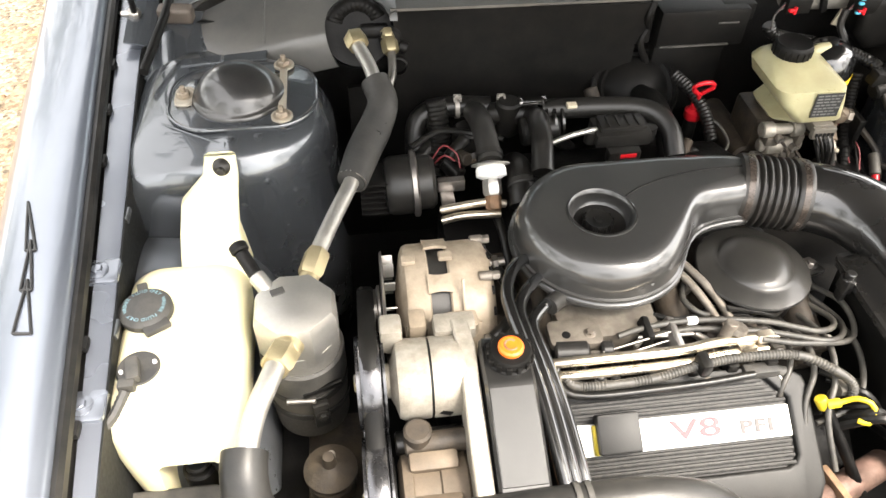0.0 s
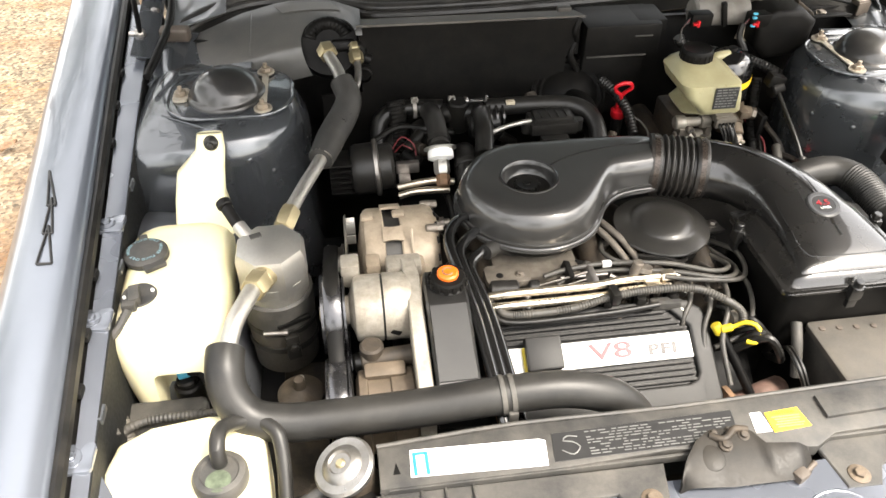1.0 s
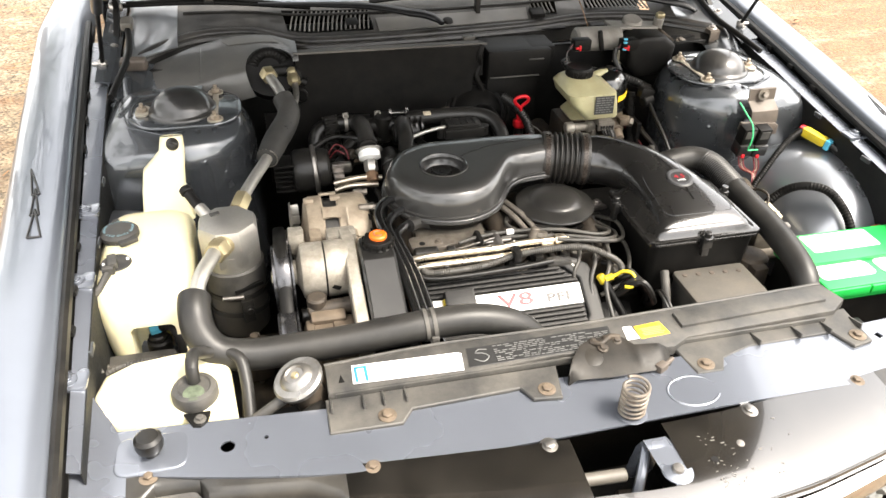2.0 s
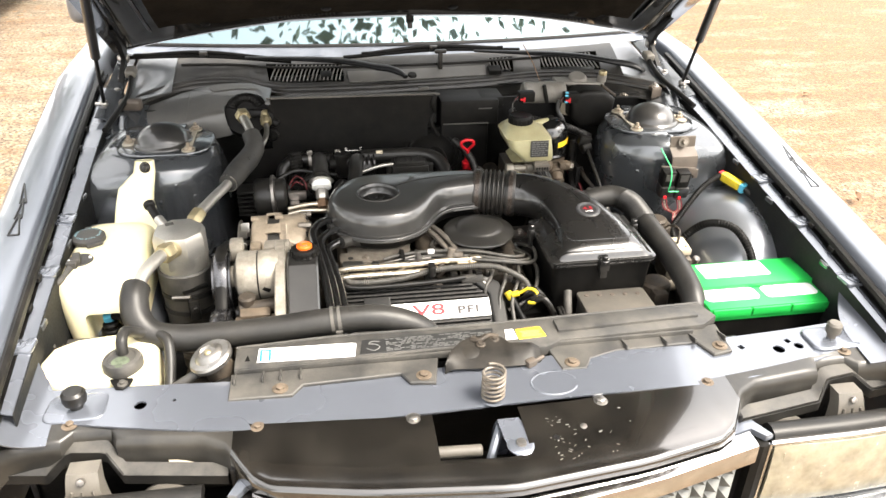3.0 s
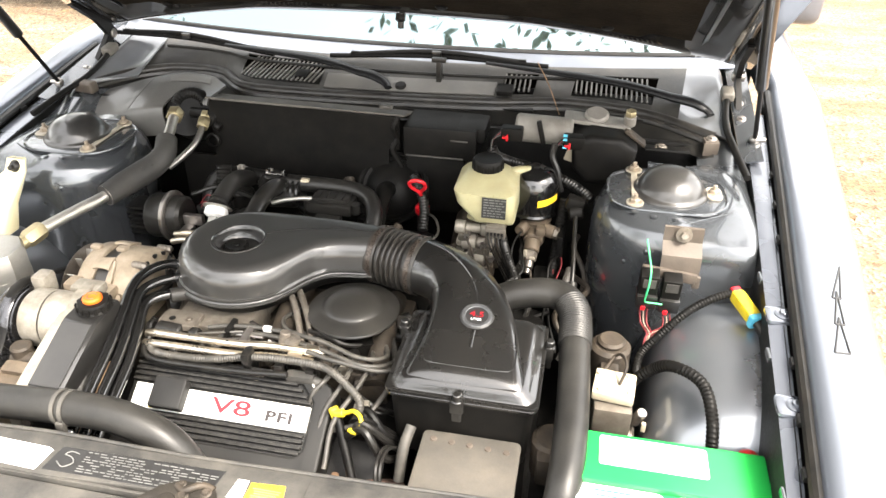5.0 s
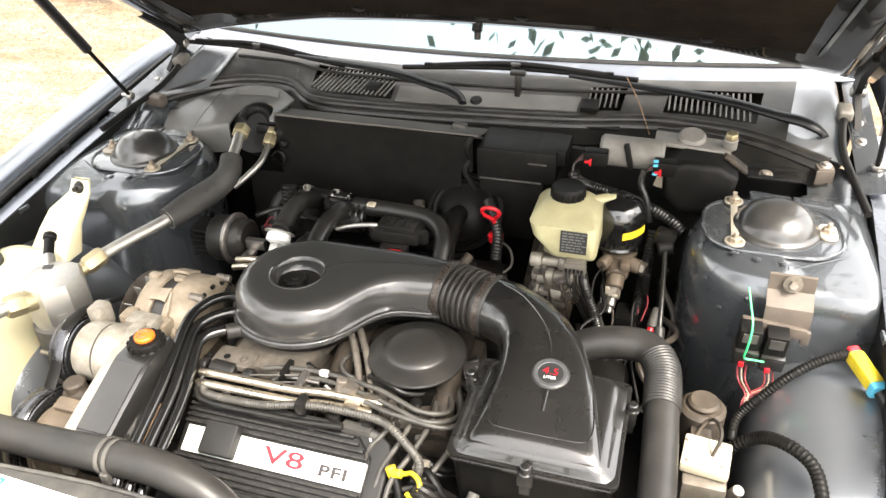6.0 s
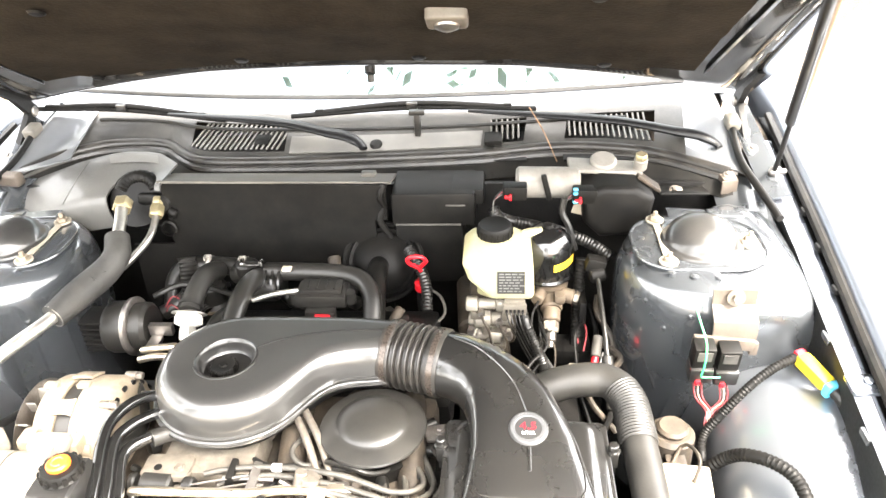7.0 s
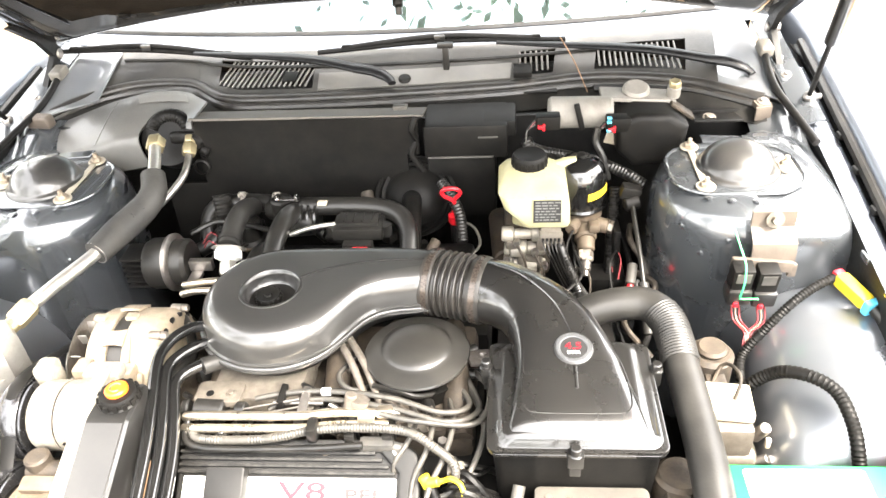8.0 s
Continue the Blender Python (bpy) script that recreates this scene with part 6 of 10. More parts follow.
def build_fuel_rail():
    rail = thing("fuel_rail", (-0.06, -0.43, 0.73), "nickel fuel rail tubes with brass ends", "fuel rail")
    part("upper_tube", sweep([(-0.215, -0.425, 0.735), (-0.195, -0.432, 0.746), (-0.06, -0.430, 0.745), (-0.01, -0.423, 0.744), (0.075, -0.417, 0.738)], 0.0062, 14), M_GOLDTUBE, rail)
    part("lower_tube", sweep([(-0.215, -0.437, 0.727), (-0.195, -0.444, 0.735), (-0.06, -0.442, 0.734), (-0.01, -0.435, 0.733), (0.06, -0.428, 0.728)], 0.0062, 14), M_GOLDTUBE, rail)
    for x, y, z in ((0.045, -0.420, 0.741), (0.02, -0.431, 0.733)):
        part("union", hexnut((x, y, z), (x + 0.022, y + 0.002, z - 0.001), 0.0095), M_GOLDTUBE, rail)
    part("regulator", joined(rod((0.005, -0.415, 0.735), (0.012, -0.410, 0.765), 0.008), lathe([(0.013, 0), (0.013, 0.008), (0, 0.010)], (0.02, -0.412, 0.748), (0.2, 0.3, 1), 20)), M_DULLSTEEL, rail, "small brass regulator")
    part("bracket", box((0.055, -0.41, 0.728), (0.03, 0.02, 0.02), 0.004), M_STEEL, rail)
    solo("wiring_conduit", sweep([(-0.205, -0.440, 0.733), (-0.185, -0.456, 0.728), (-0.10, -0.457, 0.730), (-0.04, -0.450, 0.739), (0.02, -0.446, 0.741), (0.085, -0.450, 0.740), (0.125, -0.470, 0.732), (0.150, -0.485, 0.715), (0.145, -0.50, 0.69)], 0.0056, 10, ribs=0.0008, pitch=0.004), M_GREYWIRE, "dark corrugated wiring conduit along the fuel rail", "conduit")
    solo("vacuum_hose", sweep([(-0.208, -0.425, 0.738), (-0.210, -0.450, 0.728), (-0.180, -0.466, 0.722), (-0.05, -0.466, 0.723), (0.03, -0.462, 0.726)], 0.0048, 10), M_RUBBER, "thin glossy black vacuum hose", "hose")
    pcv = thing("pcv_valve", (0.06, -0.465, 0.70), "black vent elbow with a bright breather valve", "valve")
    part("elbow", joined(box((0.046, -0.450, 0.7140), (0.046, 0.018, 0.016), 0.006), rod((0.066, -0.451, 0.712), (0.080, -0.452, 0.708), 0.0075)), M_GREYPL, pcv)
    part("collar", lathe([(0.0085, 0), (0.0095, 0.006), (0.0080, 0.009), (0.0055, 0.009), (0.004, 0.006), (0, 0.006)], (0.0735, -0.452, 0.7040), (0.2, -0.5, 0.8), 22), M_ALU, pcv, "bright metal collar")
    part("grommet", rod((0.0725, -0.448, 0.675), (0.0735, -0.452, 0.7045), 0.0105), M_RUBBER, pcv)
    part("conduit_clip", box((-0.035, -0.451, 0.742), (0.014, 0.026, 0.024), 0.006), M_RUBBER, rail)


build_fuel_rail()


def build_air_cleaner():
    cl = thing("air_cleaner", (-0.117, -0.256, 0.74), "satin black teardrop air cleaner with a dished lid", "air cleaner")
    cx, cy, R = -0.117, -0.256, 0.1190
    wx, wy = -0.1225, -0.2635     # middle of the well

    def outline(k):
        """The teardrop's edge, drawn in by k."""
        pts = []
        for i in range(41):
            a = radians(80 + 240 * i / 40)
            pts.append((cx + (R - k) * math.cos(a), cy + (R - k) * math.sin(a)))
        x0, y0 = pts[-1]
        for i in range(1, 11):         # the hollow curve to the neck
            t = i / 10
            pts.append((lerp(t, [0, 0.2, 0.4, 0.6, 0.8, 1], [x0, -0.009, 0.006, 0.028, 0.060, 0.104]), lerp(t, [0, 0.2, 0.4, 0.6, 0.8, 1], [y0, -0.300 + k, -0.272 + k, -0.2545 + k, -0.2475 + k, -0.2460 + k])))
        for i in range(11):            # the neck's mouth and the long back edge
            t = i / 10
            pts.append((0.106, -0.246 + k + (0.104 - 2 * k) * t))
        xe, ye = pts[0]
        for i in range(1, 10):
            t = i / 10
            pts.append((0.106 + (xe - 0.106) * t, -0.142 - k + (ye + 0.142 + k) * t + 0.004 * math.sin(math.pi * t)))
        P = [V((x, y, 0)) for x, y in pts]
        for _ in range(3):
            P = [(P[i - 1] + P[i] * 2 + P[(i + 1) % len(P)]) / 4 for i in range(len(P))]
        return [(p.x, p.y) for p in P]

    def ring(k, z):
        return [V((x, y, z)) for x, y in outline(k)]
    edge = ring(0.036, 0.8262)
    well = []
    for p in edge:
        a_ = math.atan2(p.y - wy, p.x - wx)
        well.append(V((wx + 0.0445 * math.cos(a_), wy + 0.0445 * math.sin(a_), 0.8272)))
    flat = [[p.lerp(q, t) for p, q in zip(edge, well)] for t in (0.3, 0.6, 0.85, 1.0)]
    lid = part("lid", loft([ring(0.006, 0.7635), ring(0.000, 0.7640), ring(-0.0020, 0.7665), ring(-0.0012, 0.7695), ring(0.0022, 0.7705), ring(0.0030, 0.7720), ring(0.0012, 0.7745), ring(0.0018, 0.7775), ring(0.0048, 0.7790), ring(0.0056, 0.784), ring(0.0066, 0.797), ring(0.0098, 0.8085), ring(0.0150, 0.8165), ring(0.0220, 0.8222), ring(0.0290, 0.8252), edge] + flat, False), M_LIDPL, cl, "satin black moulded lid", 50)
    part("lid_seam", sweep([(-0.088, -0.241, 0.8272), (-0.062, -0.224, 0.8270), (-0.028, -0.2095, 0.8268), (0.010, -0.2005, 0.8266), (0.050, -0.1955, 0.8265), (0.102, -0.1940, 0.8262)], 0.0013, 6), M_MATTE, lid)
    part("lid_well", lathe([(0.0, 0.7990), (0.0440, 0.7995), (0.0460, 0.8262), (0.0452, 0.8288), (0.0430, 0.8296), (0.0408, 0.8280), (0.0390, 0.8220), (0.0375, 0.8120), (0.0340, 0.8085), (0.0, 0.8080)], (wx, wy, 0), n=52, ring=False), M_PLASTIC, lid, "deep round well")
    part("wing_knob", lathe([(0.0190, 0.8075), (0.0190, 0.8165), (0.0170, 0.8195), (0.0150, 0.8185), (0.006, 0.8180), (0.005, 0.8200), (0, 0.8200)], (wx - 0.004, wy - 0.004, 0), n=28), M_MATTE, lid, "knurled black knob")
    for i in range(14):
        a = 2 * math.pi * i / 14
        part("knob_rib", box((wx - 0.004 + 0.0186 * math.cos(a), wy - 0.004 + 0.0186 * math.sin(a), 0.8130), (0.004, 0.003, 0.0120), 0.001, (0, 0, math.degrees(a))), M_MATTE, lid)
    part("pan", loft([ring(0.034, 0.738), ring(0.022, 0.740), ring(0.014, 0.748), ring(0.010, 0.758), ring(0.004, 0.762), ring(0.003, 0.7645)]), M_MATTE, cl, "black lower pan")
    # bellows to the filter box
    a, b = V((0.100, -0.1935, 0.7835)), V((0.189, -0.2190, 0.7835))
    ax = (b - a).normalized()
    prof = [(0.0440, -0.004), (0.0505, -0.002), (0.0512, 0.002), (0.0512, 0.013), (0.0500, 0.0155), (0.0455, 0.0165)]
    for i in range(5):
        h = 0.0195 + 0.0098 * i
        prof += [(0.0452, h), (0.0475, h + 0.0012), (0.0508, h + 0.0028), (0.0514, h + 0.0042), (0.0508, h + 0.0056), (0.0475, h + 0.0070), (0.0452, h + 0.0080)]
    prof += [(0.0455, 0.0700), (0.0500, 0.0712), (0.0512, 0.0735), (0.0512, 0.0880), (0.0500, 0.0905), (0.0450, 0.0920)]
    bell = part("bellows", lathe(prof, a, ax, 52), M_BELLOWS, cl, "ribbed black rubber bellows")
    for h in (0.0075, 0.0808):
        part("clamp", lathe([(0.0511, -0.0045), (0.0518, -0.0042), (0.0518, 0.0042), (0.0511, 0.0045)], a + ax * h, ax, 52, ring=True), M_BRONZE, bell, "bronzed band")

    box_ = thing("filter_box", (0.299, -0.408, 0.64), "satin black air filter box with round badge", "filter box")
    # middle, way, half width, top, bottom
    path = [((0.183, -0.2172), (0.96, -0.27), 0.0485, 0.8320, 0.7350), ((0.210, -0.2270), (0.90, -0.42), 0.0500, 0.8320, 0.7350), ((0.240, -0.2480), (0.76, -0.65), 0.0530, 0.8310, 0.7360), ((0.264, -0.2790), (0.55, -0.83), 0.0570, 0.8285, 0.7380),
            ((0.280, -0.3140), (0.33, -0.94), 0.0610, 0.8240, 0.7400), ((0.290, -0.3500), (0.16, -0.98), 0.0650, 0.8180, 0.7430), ((0.2965, -0.3870), (0.05, -1.0), 0.0690, 0.8115, 0.7460), ((0.299, -0.4220), (0, -1), 0.0735, 0.8050, 0.7500),
            ((0.300, -0.4520), (0, -1), 0.0785, 0.7985, 0.7520), ((0.300, -0.4720), (0, -1), 0.0825, 0.7925, 0.7530), ((0.300, -0.4840), (0, -1), 0.0855, 0.7855, 0.7530), ((0.300, -0.4905), (0, -1), 0.0870, 0.7775, 0.7530), ((0.300, -0.4940), (0, -1), 0.0880, 0.7680, 0.7530)]
    secs = []
    for (px, py), (dx, dy), rw, zt, zb in path:
        w = V((dx, dy, 0)).normalized()
        side = w.cross(UP).normalized()
        zc, rh = (zt + zb) / 2, (zt - zb) / 2
        pw = lerp(py, [-0.46, -0.25], [3.6, 2.0])
        ring_ = []
        for i in range(48):
            a_ = 2 * math.pi * i / 48
            ca, sa = math.cos(a_), math.sin(a_)
            ring_.append(V((px, py, zc)) + side * (rw * math.copysign(abs(ca) ** (2 / pw), ca)) + UP * (rh * math.copysign(abs(sa) ** (2 / pw), sa)))
        secs.append(ring_)
    lid2 = part("lid", loft(secs), M_DUCT, box_, "smooth black curved upper duct", 60)

    def top(x, y):
        """The duct's upper surface."""
        ys = [-p[0][1] for p in path]
        pcx, rw, zt, zb = (lerp(-y, ys, q) for q in ([p[0][0] for p in path], [p[2] for p in path], [p[3] for p in path], [p[4] for p in path]))
        pw = lerp(y, [-0.46, -0.25], [3.6, 2.0])
        return (zt + zb) / 2 + (zt - zb) / 2 * max(0.0, 1 - min(0.99, abs(x - pcx) / rw) ** pw) ** (1 / pw)
    part("duct_ridge", sweep([(0.200, -0.2180, 0.8322), (0.232, -0.2370, 0.8318), (0.262, -0.2690, 0.8296), (0.284, -0.3020, top(0.284, -0.3020) + 0.0003), (0.296, -0.335, top(0.296, -0.335) + 0.0003), (0.3005, -0.352, top(0.3005, -0.352) + 0.0003)], 0.0016, 6), M_DUCT, lid2)
    line = [(0.240, -0.345), (0.2375, -0.375), (0.2365, -0.405), (0.2350, -0.430), (0.2350, -0.448), (0.2400, -0.4600), (0.2520, -0.4650), (0.300, -0.4665), (0.350, -0.4650), (0.3620, -0.4600), (0.3665, -0.448), (0.3660, -0.425), (0.3600, -0.390), (0.352, -0.350)]
    part("panel_bead", sweep([(x, y, top(x, y) + 0.0001) for x, y in line], 0.0011, 6), M_DUCT, lid2)
    part("badge_tail", sweep([(0.3015, y, top(0.3015, y) + 0.0004) for y in (-0.402, -0.418, -0.434)], 0.0022, 6), M_DUCT, lid2)
    tilt = (0, -0.185, 1)
    o = V((0.3010, -0.3750, top(0.3010, -0.3750) - 0.0008))
    badge = part("badge", lathe([(0.0255, 0), (0.0250, 0.0020), (0.0230, 0.0030), (0.0225, 0.0026), (0, 0.0026)], o, tilt, 40), M_SCREEN, lid2, "round dark badge with grey ring")
    part("badge_ring", lathe([(0.0170, 0.0026), (0.0178, 0.0034), (0.0218, 0.0034), (0.0226, 0.0026)], o, tilt, 40, ring=True), M_BADGERING, badge, "grey printed ring")
    mb = lay(o + V(tilt).normalized() * 0.0032, (1, 0, 0), tilt)
    part("letters", lettering("4.5", 0.0150, mb @ pose(0, 0.0022, 0) @ Matrix.Diagonal((1.2, 1, 1, 1)), 0.0004), M_REDPRINT, badge, "red 4.5", 0)
    part("letters", lettering("LITER", 0.0056, mb @ pose(0, -0.0078, 0) @ Matrix.Diagonal((1.2, 1, 1, 1)), 0.0004), M_WHITE, badge, "small white print", 0)
    # flange and lower box
    fx, fy, fw, fd = 0.2990, -0.4080, 0.2160, 0.1880
    part("flange", joined(prism(rrect(fw, fd, 0.012, 4, fx, fy), 0.7610, 0.7665, 0.002, 2), prism(rrect(fw - 0.003, fd - 0.003, 0.012, 4, fx, fy), 0.7545, 0.7592, 0.001, 1), prism(rrect(fw - 0.010, fd - 0.010, 0.012, 4, fx, fy), 0.7590, 0.7612, 0, 1)), M_DUCT, box_, "lid flange")
    part("shoulder", loft([[V((x, y, z)) for x, y in rrect(w, d, 0.018, 5, fx, fy)] for w, d, z in ((0.208, 0.180, 0.7655), (0.196, 0.175, 0.7685), (0.184, 0.171, 0.7745), (0.172, 0.164, 0.7800), (0.150, 0.150, 0.7830))]), M_DUCT, box_, "moulded lid shoulder")
    part("lower_box", loft([[V((x, y, z)) for x, y in rrect(w, d, 0.014, 4, fx, fy)] for w, d, z in ((0.186, 0.160, 0.640), (0.194, 0.168, 0.665), (0.203, 0.176, 0.745), (0.206, 0.180, 0.7550))]), M_MATTE, box_, "matte black lower box")
    for x, y, turn in ((0.296, -0.5055, 0), (0.4110, -0.366, 90), (0.1880, -0.361, 90)):
        part("latch", joined(box((x, y, 0.758), (0.020, 0.012, 0.024), 0.003, (0, 0, turn)), rod((x, y, 0.762), (x, y, 0.7790), 0.0065, n=14), rod((x, y, 0.766), (x, y, 0.7695), 0.0090, n=14), box((x, y, 0.742), (0.014, 0.008, 0.024), 0.002, (0, 0, turn))), M_PLASTIC, box_, "black screw latch")


build_air_cleaner()


def build_distributor():
    d = thing("distributor", (0.09, -0.31, 0.66), "black distributor with domed dust cover and grey leads", "distributor")
    part("dust_cover", lathe([(0.060, 0.735), (0.0710, 0.7380), (0.0750, 0.7415), (0.0758, 0.7440), (0.0745, 0.7465), (0.0700, 0.7485), (0.0560, 0.7535), (0.0505, 0.7552), (0.0490, 0.7566), (0.0450, 0.7600), (0.036, 0.7640), (0.024, 0.7668), (0.010, 0.7682), (0, 0.7685)], (0.088, -0.308, 0), n=64), M_DISC, d, "dusty black domed cover")
    part("cap", lathe([(0.055, 0.66), (0.062, 0.69), (0.064, 0.718), (0, 0.72)], (0.092, -0.307, 0), n=32), M_MATTE, d)
    for i in range(8):
        a = radians(-150 + i * 36)
        p = V((0.092 + 0.062 * math.cos(a), -0.307 + 0.062 * math.sin(a), 0.705))
        o = V((math.cos(a), math.sin(a), 0.1))
        part("boot", rod(p, p + o * 0.030, 0.009, n=14), M_RUBBER, d)
    part("coil_bracket", joined(box((0.178, -0.300, 0.725), (0.040, 0.030, 0.006), 0.002, (0, 12, 20)), bolt((0.182, -0.298, 0.729), (0, 0, 1), 0.006, 0.010)), M_STEEL, d)
    leads = [
        [(0.150, -0.345, 0.712), (0.165, -0.395, 0.728), (0.130, -0.418, 0.740), (0.06, -0.400, 0.748), (-0.028, -0.389, 0.748), (-0.09, -0.392, 0.746), (-0.125, -0.398, 0.742)],
        [(0.160, -0.330, 0.712), (0.178, -0.395, 0.722), (0.140, -0.432, 0.738), (0.06, -0.414, 0.744), (-0.025, -0.398, 0.742), (-0.085, -0.402, 0.739), (-0.105, -0.408, 0.732)],
        [(0.110, -0.375, 0.708), (0.118, -0.42, 0.722), (0.112, -0.46, 0.715), (0.095, -0.49, 0.69), (0.090, -0.53, 0.655)],
        [(0.135, -0.360, 0.708), (0.145, -0.42, 0.724), (0.135, -0.47, 0.715), (0.115, -0.51, 0.69), (0.115, -0.56, 0.65)],
        [(0.085, -0.378, 0.706), (0.095, -0.415, 0.720), (0.085, -0.450, 0.715), (0.07, -0.470, 0.70), (0.07, -0.485, 0.66)],
        [(0.165, -0.35, 0.710), (0.185, -0.42, 0.716), (0.170, -0.48, 0.705), (0.145, -0.50, 0.685), (0.11, -0.505, 0.67)],
        [(0.170, -0.315, 0.712), (0.192, -0.37, 0.728), (0.175, -0.425, 0.728), (0.10, -0.435, 0.742), (0.05, -0.425, 0.745)],
        [(0.030, -0.345, 0.712), (0.000, -0.37, 0.732), (-0.02, -0.345, 0.735), (0.0, -0.30, 0.73)],
    ]
    for pts in leads:
        part("spark_lead", sweep(pts, 0.0039, 10), M_GREYWIRE, d, "dusty grey spark lead")
    for p in ((-0.028, -0.3895, 0.7480),):
        part("lead_tag", box(p, (0.014, 0.0085, 0.0085), 0.002), M_WHITE, d)
    part("lead_holder", box((-0.090, -0.394, 0.738), (0.010, 0.034, 0.028), 0.003, (0, 15, 0)), M_MATTE, d)
    # steel pipes between cleaner and cap
    for dx in (0, 0.018):
        part("pipe", sweep([(-0.040 + dx, -0.275, 0.757), (-0.005 + dx, -0.328, 0.744), (0.018 + dx, -0.372, 0.724), (0.032 + dx, -0.405, 0.702), (0.04 + dx, -0.43, 0.67)], 0.0055, 12), M_DULLSTEEL, d, "bare metal pipe")


build_distributor()


def build_accessories():
    # ---- alternator
    alt = thing("alternator", (-0.33, -0.30, 0.63), "tan dusty alternator with a slotted housing", "alternator")
    c, r = V((-0.33, -0.298, 0.712)), 0.084
    ax = (1, 0, 0)
    part("stator", lathe([(r - 0.009, -0.030), (r - 0.007, -0.028), (r - 0.007, 0.012), (r - 0.009, 0.014)], c, ax, 48), M_STATOR, alt, "dark grey laminated stator band")
    front = part("front_housing", lathe([(0, -0.062), (0.03, -0.062), (0.05, -0.058), (r - 0.012, -0.054), (r - 0.003, -0.050), (r, -0.044), (r, -0.023), (r - 0.002, -0.021), (0, -0.021)], c, ax, 56), M_TANCAST, alt, "tan cast front housing")
    part("rear_housing", lathe([(0, 0.003), (r - 0.002, 0.003), (r, 0.005), (r, 0.046), (r - 0.004, 0.054), (r - 0.014, 0.060), (0.04, 0.063), (0, 0.063)], c, ax, 56), M_TANCAST, alt, "tan cast rear housing")
    for a, w in ((62, 9), (112, 7), (160, 11), (225, 16), (300, 20), (-2, 16)):
        part("housing_strap", sheet(lambda u, v, a=a, w=w: c + V((-0.024 + 0.030 * u, (r + 0.0004) * math.cos(radians(a + w * (v - 0.5) * 2 * (1 + 0.25 * (2 * u - 1) ** 2))), (r + 0.0004) * math.sin(radians(a + w * (v - 0.5) * 2 * (1 + 0.25 * (2 * u - 1) ** 2))))), lin(0, 1, 6), lin(0, 1, 8), 0.004), M_TANCAST, alt)
    for a in (108, 163, 52):
        d = V((0, math.cos(radians(a)), math.sin(radians(a))))
        part("tie_bolt", joined(hexnut(c + d * (r - 0.001) + V((0.056, 0, 0)), c + d * (r - 0.001) + V((0.066, 0, 0)), 0.006), rod(c + d * (r - 0.001) + V((0.040, 0, 0)), c + d * (r - 0.001) + V((0.057, 0, 0)), 0.0065, n=14)), M_DULLSTEEL, alt)
    for dx, a in ((-0.045, 86), (0.002, 84), (0.030, 150), (-0.047, 150)):
        d = V((0, math.cos(radians(a)), math.sin(radians(a))))
        part("cast_boss", box(tuple(c + d * (r + 0.001) + V((dx, 0, 0))), (0.018, 0.014, 0.008), 0.003, (a - 90, 0, 0)), M_TANCAST, alt)
    part("side_rib", box((-0.312, -0.352, 0.783), (0.003, 0.052, 0.006), 0.001, (50, 0, 0)), M_TANCAST, alt)
    solo("alternator_cable", sweep([(-0.275, -0.250, 0.760), (-0.256, -0.278, 0.750), (-0.244, -0.312, 0.742), (-0.247, -0.345, 0.748), (-0.262, -0.372, 0.752), (-0.280, -0.385, 0.745)], 0.0075, 10), M_RUBBER, "thick black cable bending beside the alternator", "cable")
    part("mount_boss", box((-0.372, -0.372, 0.765), (0.022, 0.030, 0.034), 0.006), M_TANCAST, alt)
    part("mount_boss", box((-0.318, -0.374, 0.765), (0.040, 0.026, 0.022), 0.006), M_TANCAST, alt)
    for i in range(16):
        a = radians(20 + 20 * i)
        d = V((0, math.cos(a), math.sin(a)))
        # solid black blocks imitate the shade in the housing's slots
        part("rear_slot", box(tuple(c + d * (r - 0.010) + V((0.0535, 0, 0))), (0.012, 0.012, 0.008), 0.003, (math.degrees(a) - 90, 0, 0)), M_DARK, alt)
    for i in range(14):
        a = 2 * math.pi * i / 14
        d = V((0, math.cos(a), math.sin(a)))
        part("fan_blade", box(tuple(c + d * 0.062 + V((-0.070, 0, 0))), (0.014, 0.020, 0.002), 0.0008, (math.degrees(a), 0, 0)), M_ALU, alt)
    part("fan_disc", lathe([(0, -0.082), (0.075, -0.080), (0.078, -0.077), (0, -0.076)], c, ax, 40), M_STEEL, alt)
    part("pulley", lathe([(0, -0.110), (0.030, -0.110), (0.033, -0.108), (0.033, -0.105), (0.028, -0.103), (0.028, -0.088), (0.033, -0.086), (0.033, -0.083), (0, -0.082)], c, ax, 36), M_STEEL, alt)
    part("rear_stud", joined(rod((-0.268, -0.27, 0.755), (-0.245, -0.27, 0.757), 0.006), hexnut((-0.262, -0.27, 0.7555), (-0.254, -0.27, 0.756), 0.010)), M_STEEL, alt)
    # ---- belt pulleys in one plane
    belt = thing("drive_belt", (-0.435, -0.45, 0.56), "black ribbed drive belt round dark pulleys", "drive belt")
    pul = (((-0.298, 0.712), 0.034), ((-0.425, 0.735), 0.055), ((-0.535, 0.655), 0.073), ((-0.36, 0.54), 0.09))
    for (y, z), rr in pul[1:]:
        p = thing("pulley", (-0.43, y, z - rr), "dark steel grooved belt pulley", "pulley", "belt pulleys")
        part("sheave", lathe([(0, -0.012), (rr * 0.4, -0.012), (rr * 0.5, -0.004), (rr * 0.86, -0.004), (rr * 0.9, -0.016), (rr, -0.016), (rr, -0.012), (rr - 0.004, -0.010), (rr - 0.004, 0.012), (rr, 0.014), (rr, 0.017), (0, 0.017)], (-0.432, y, z), (1, 0, 0), 48), M_PULLEY, p)
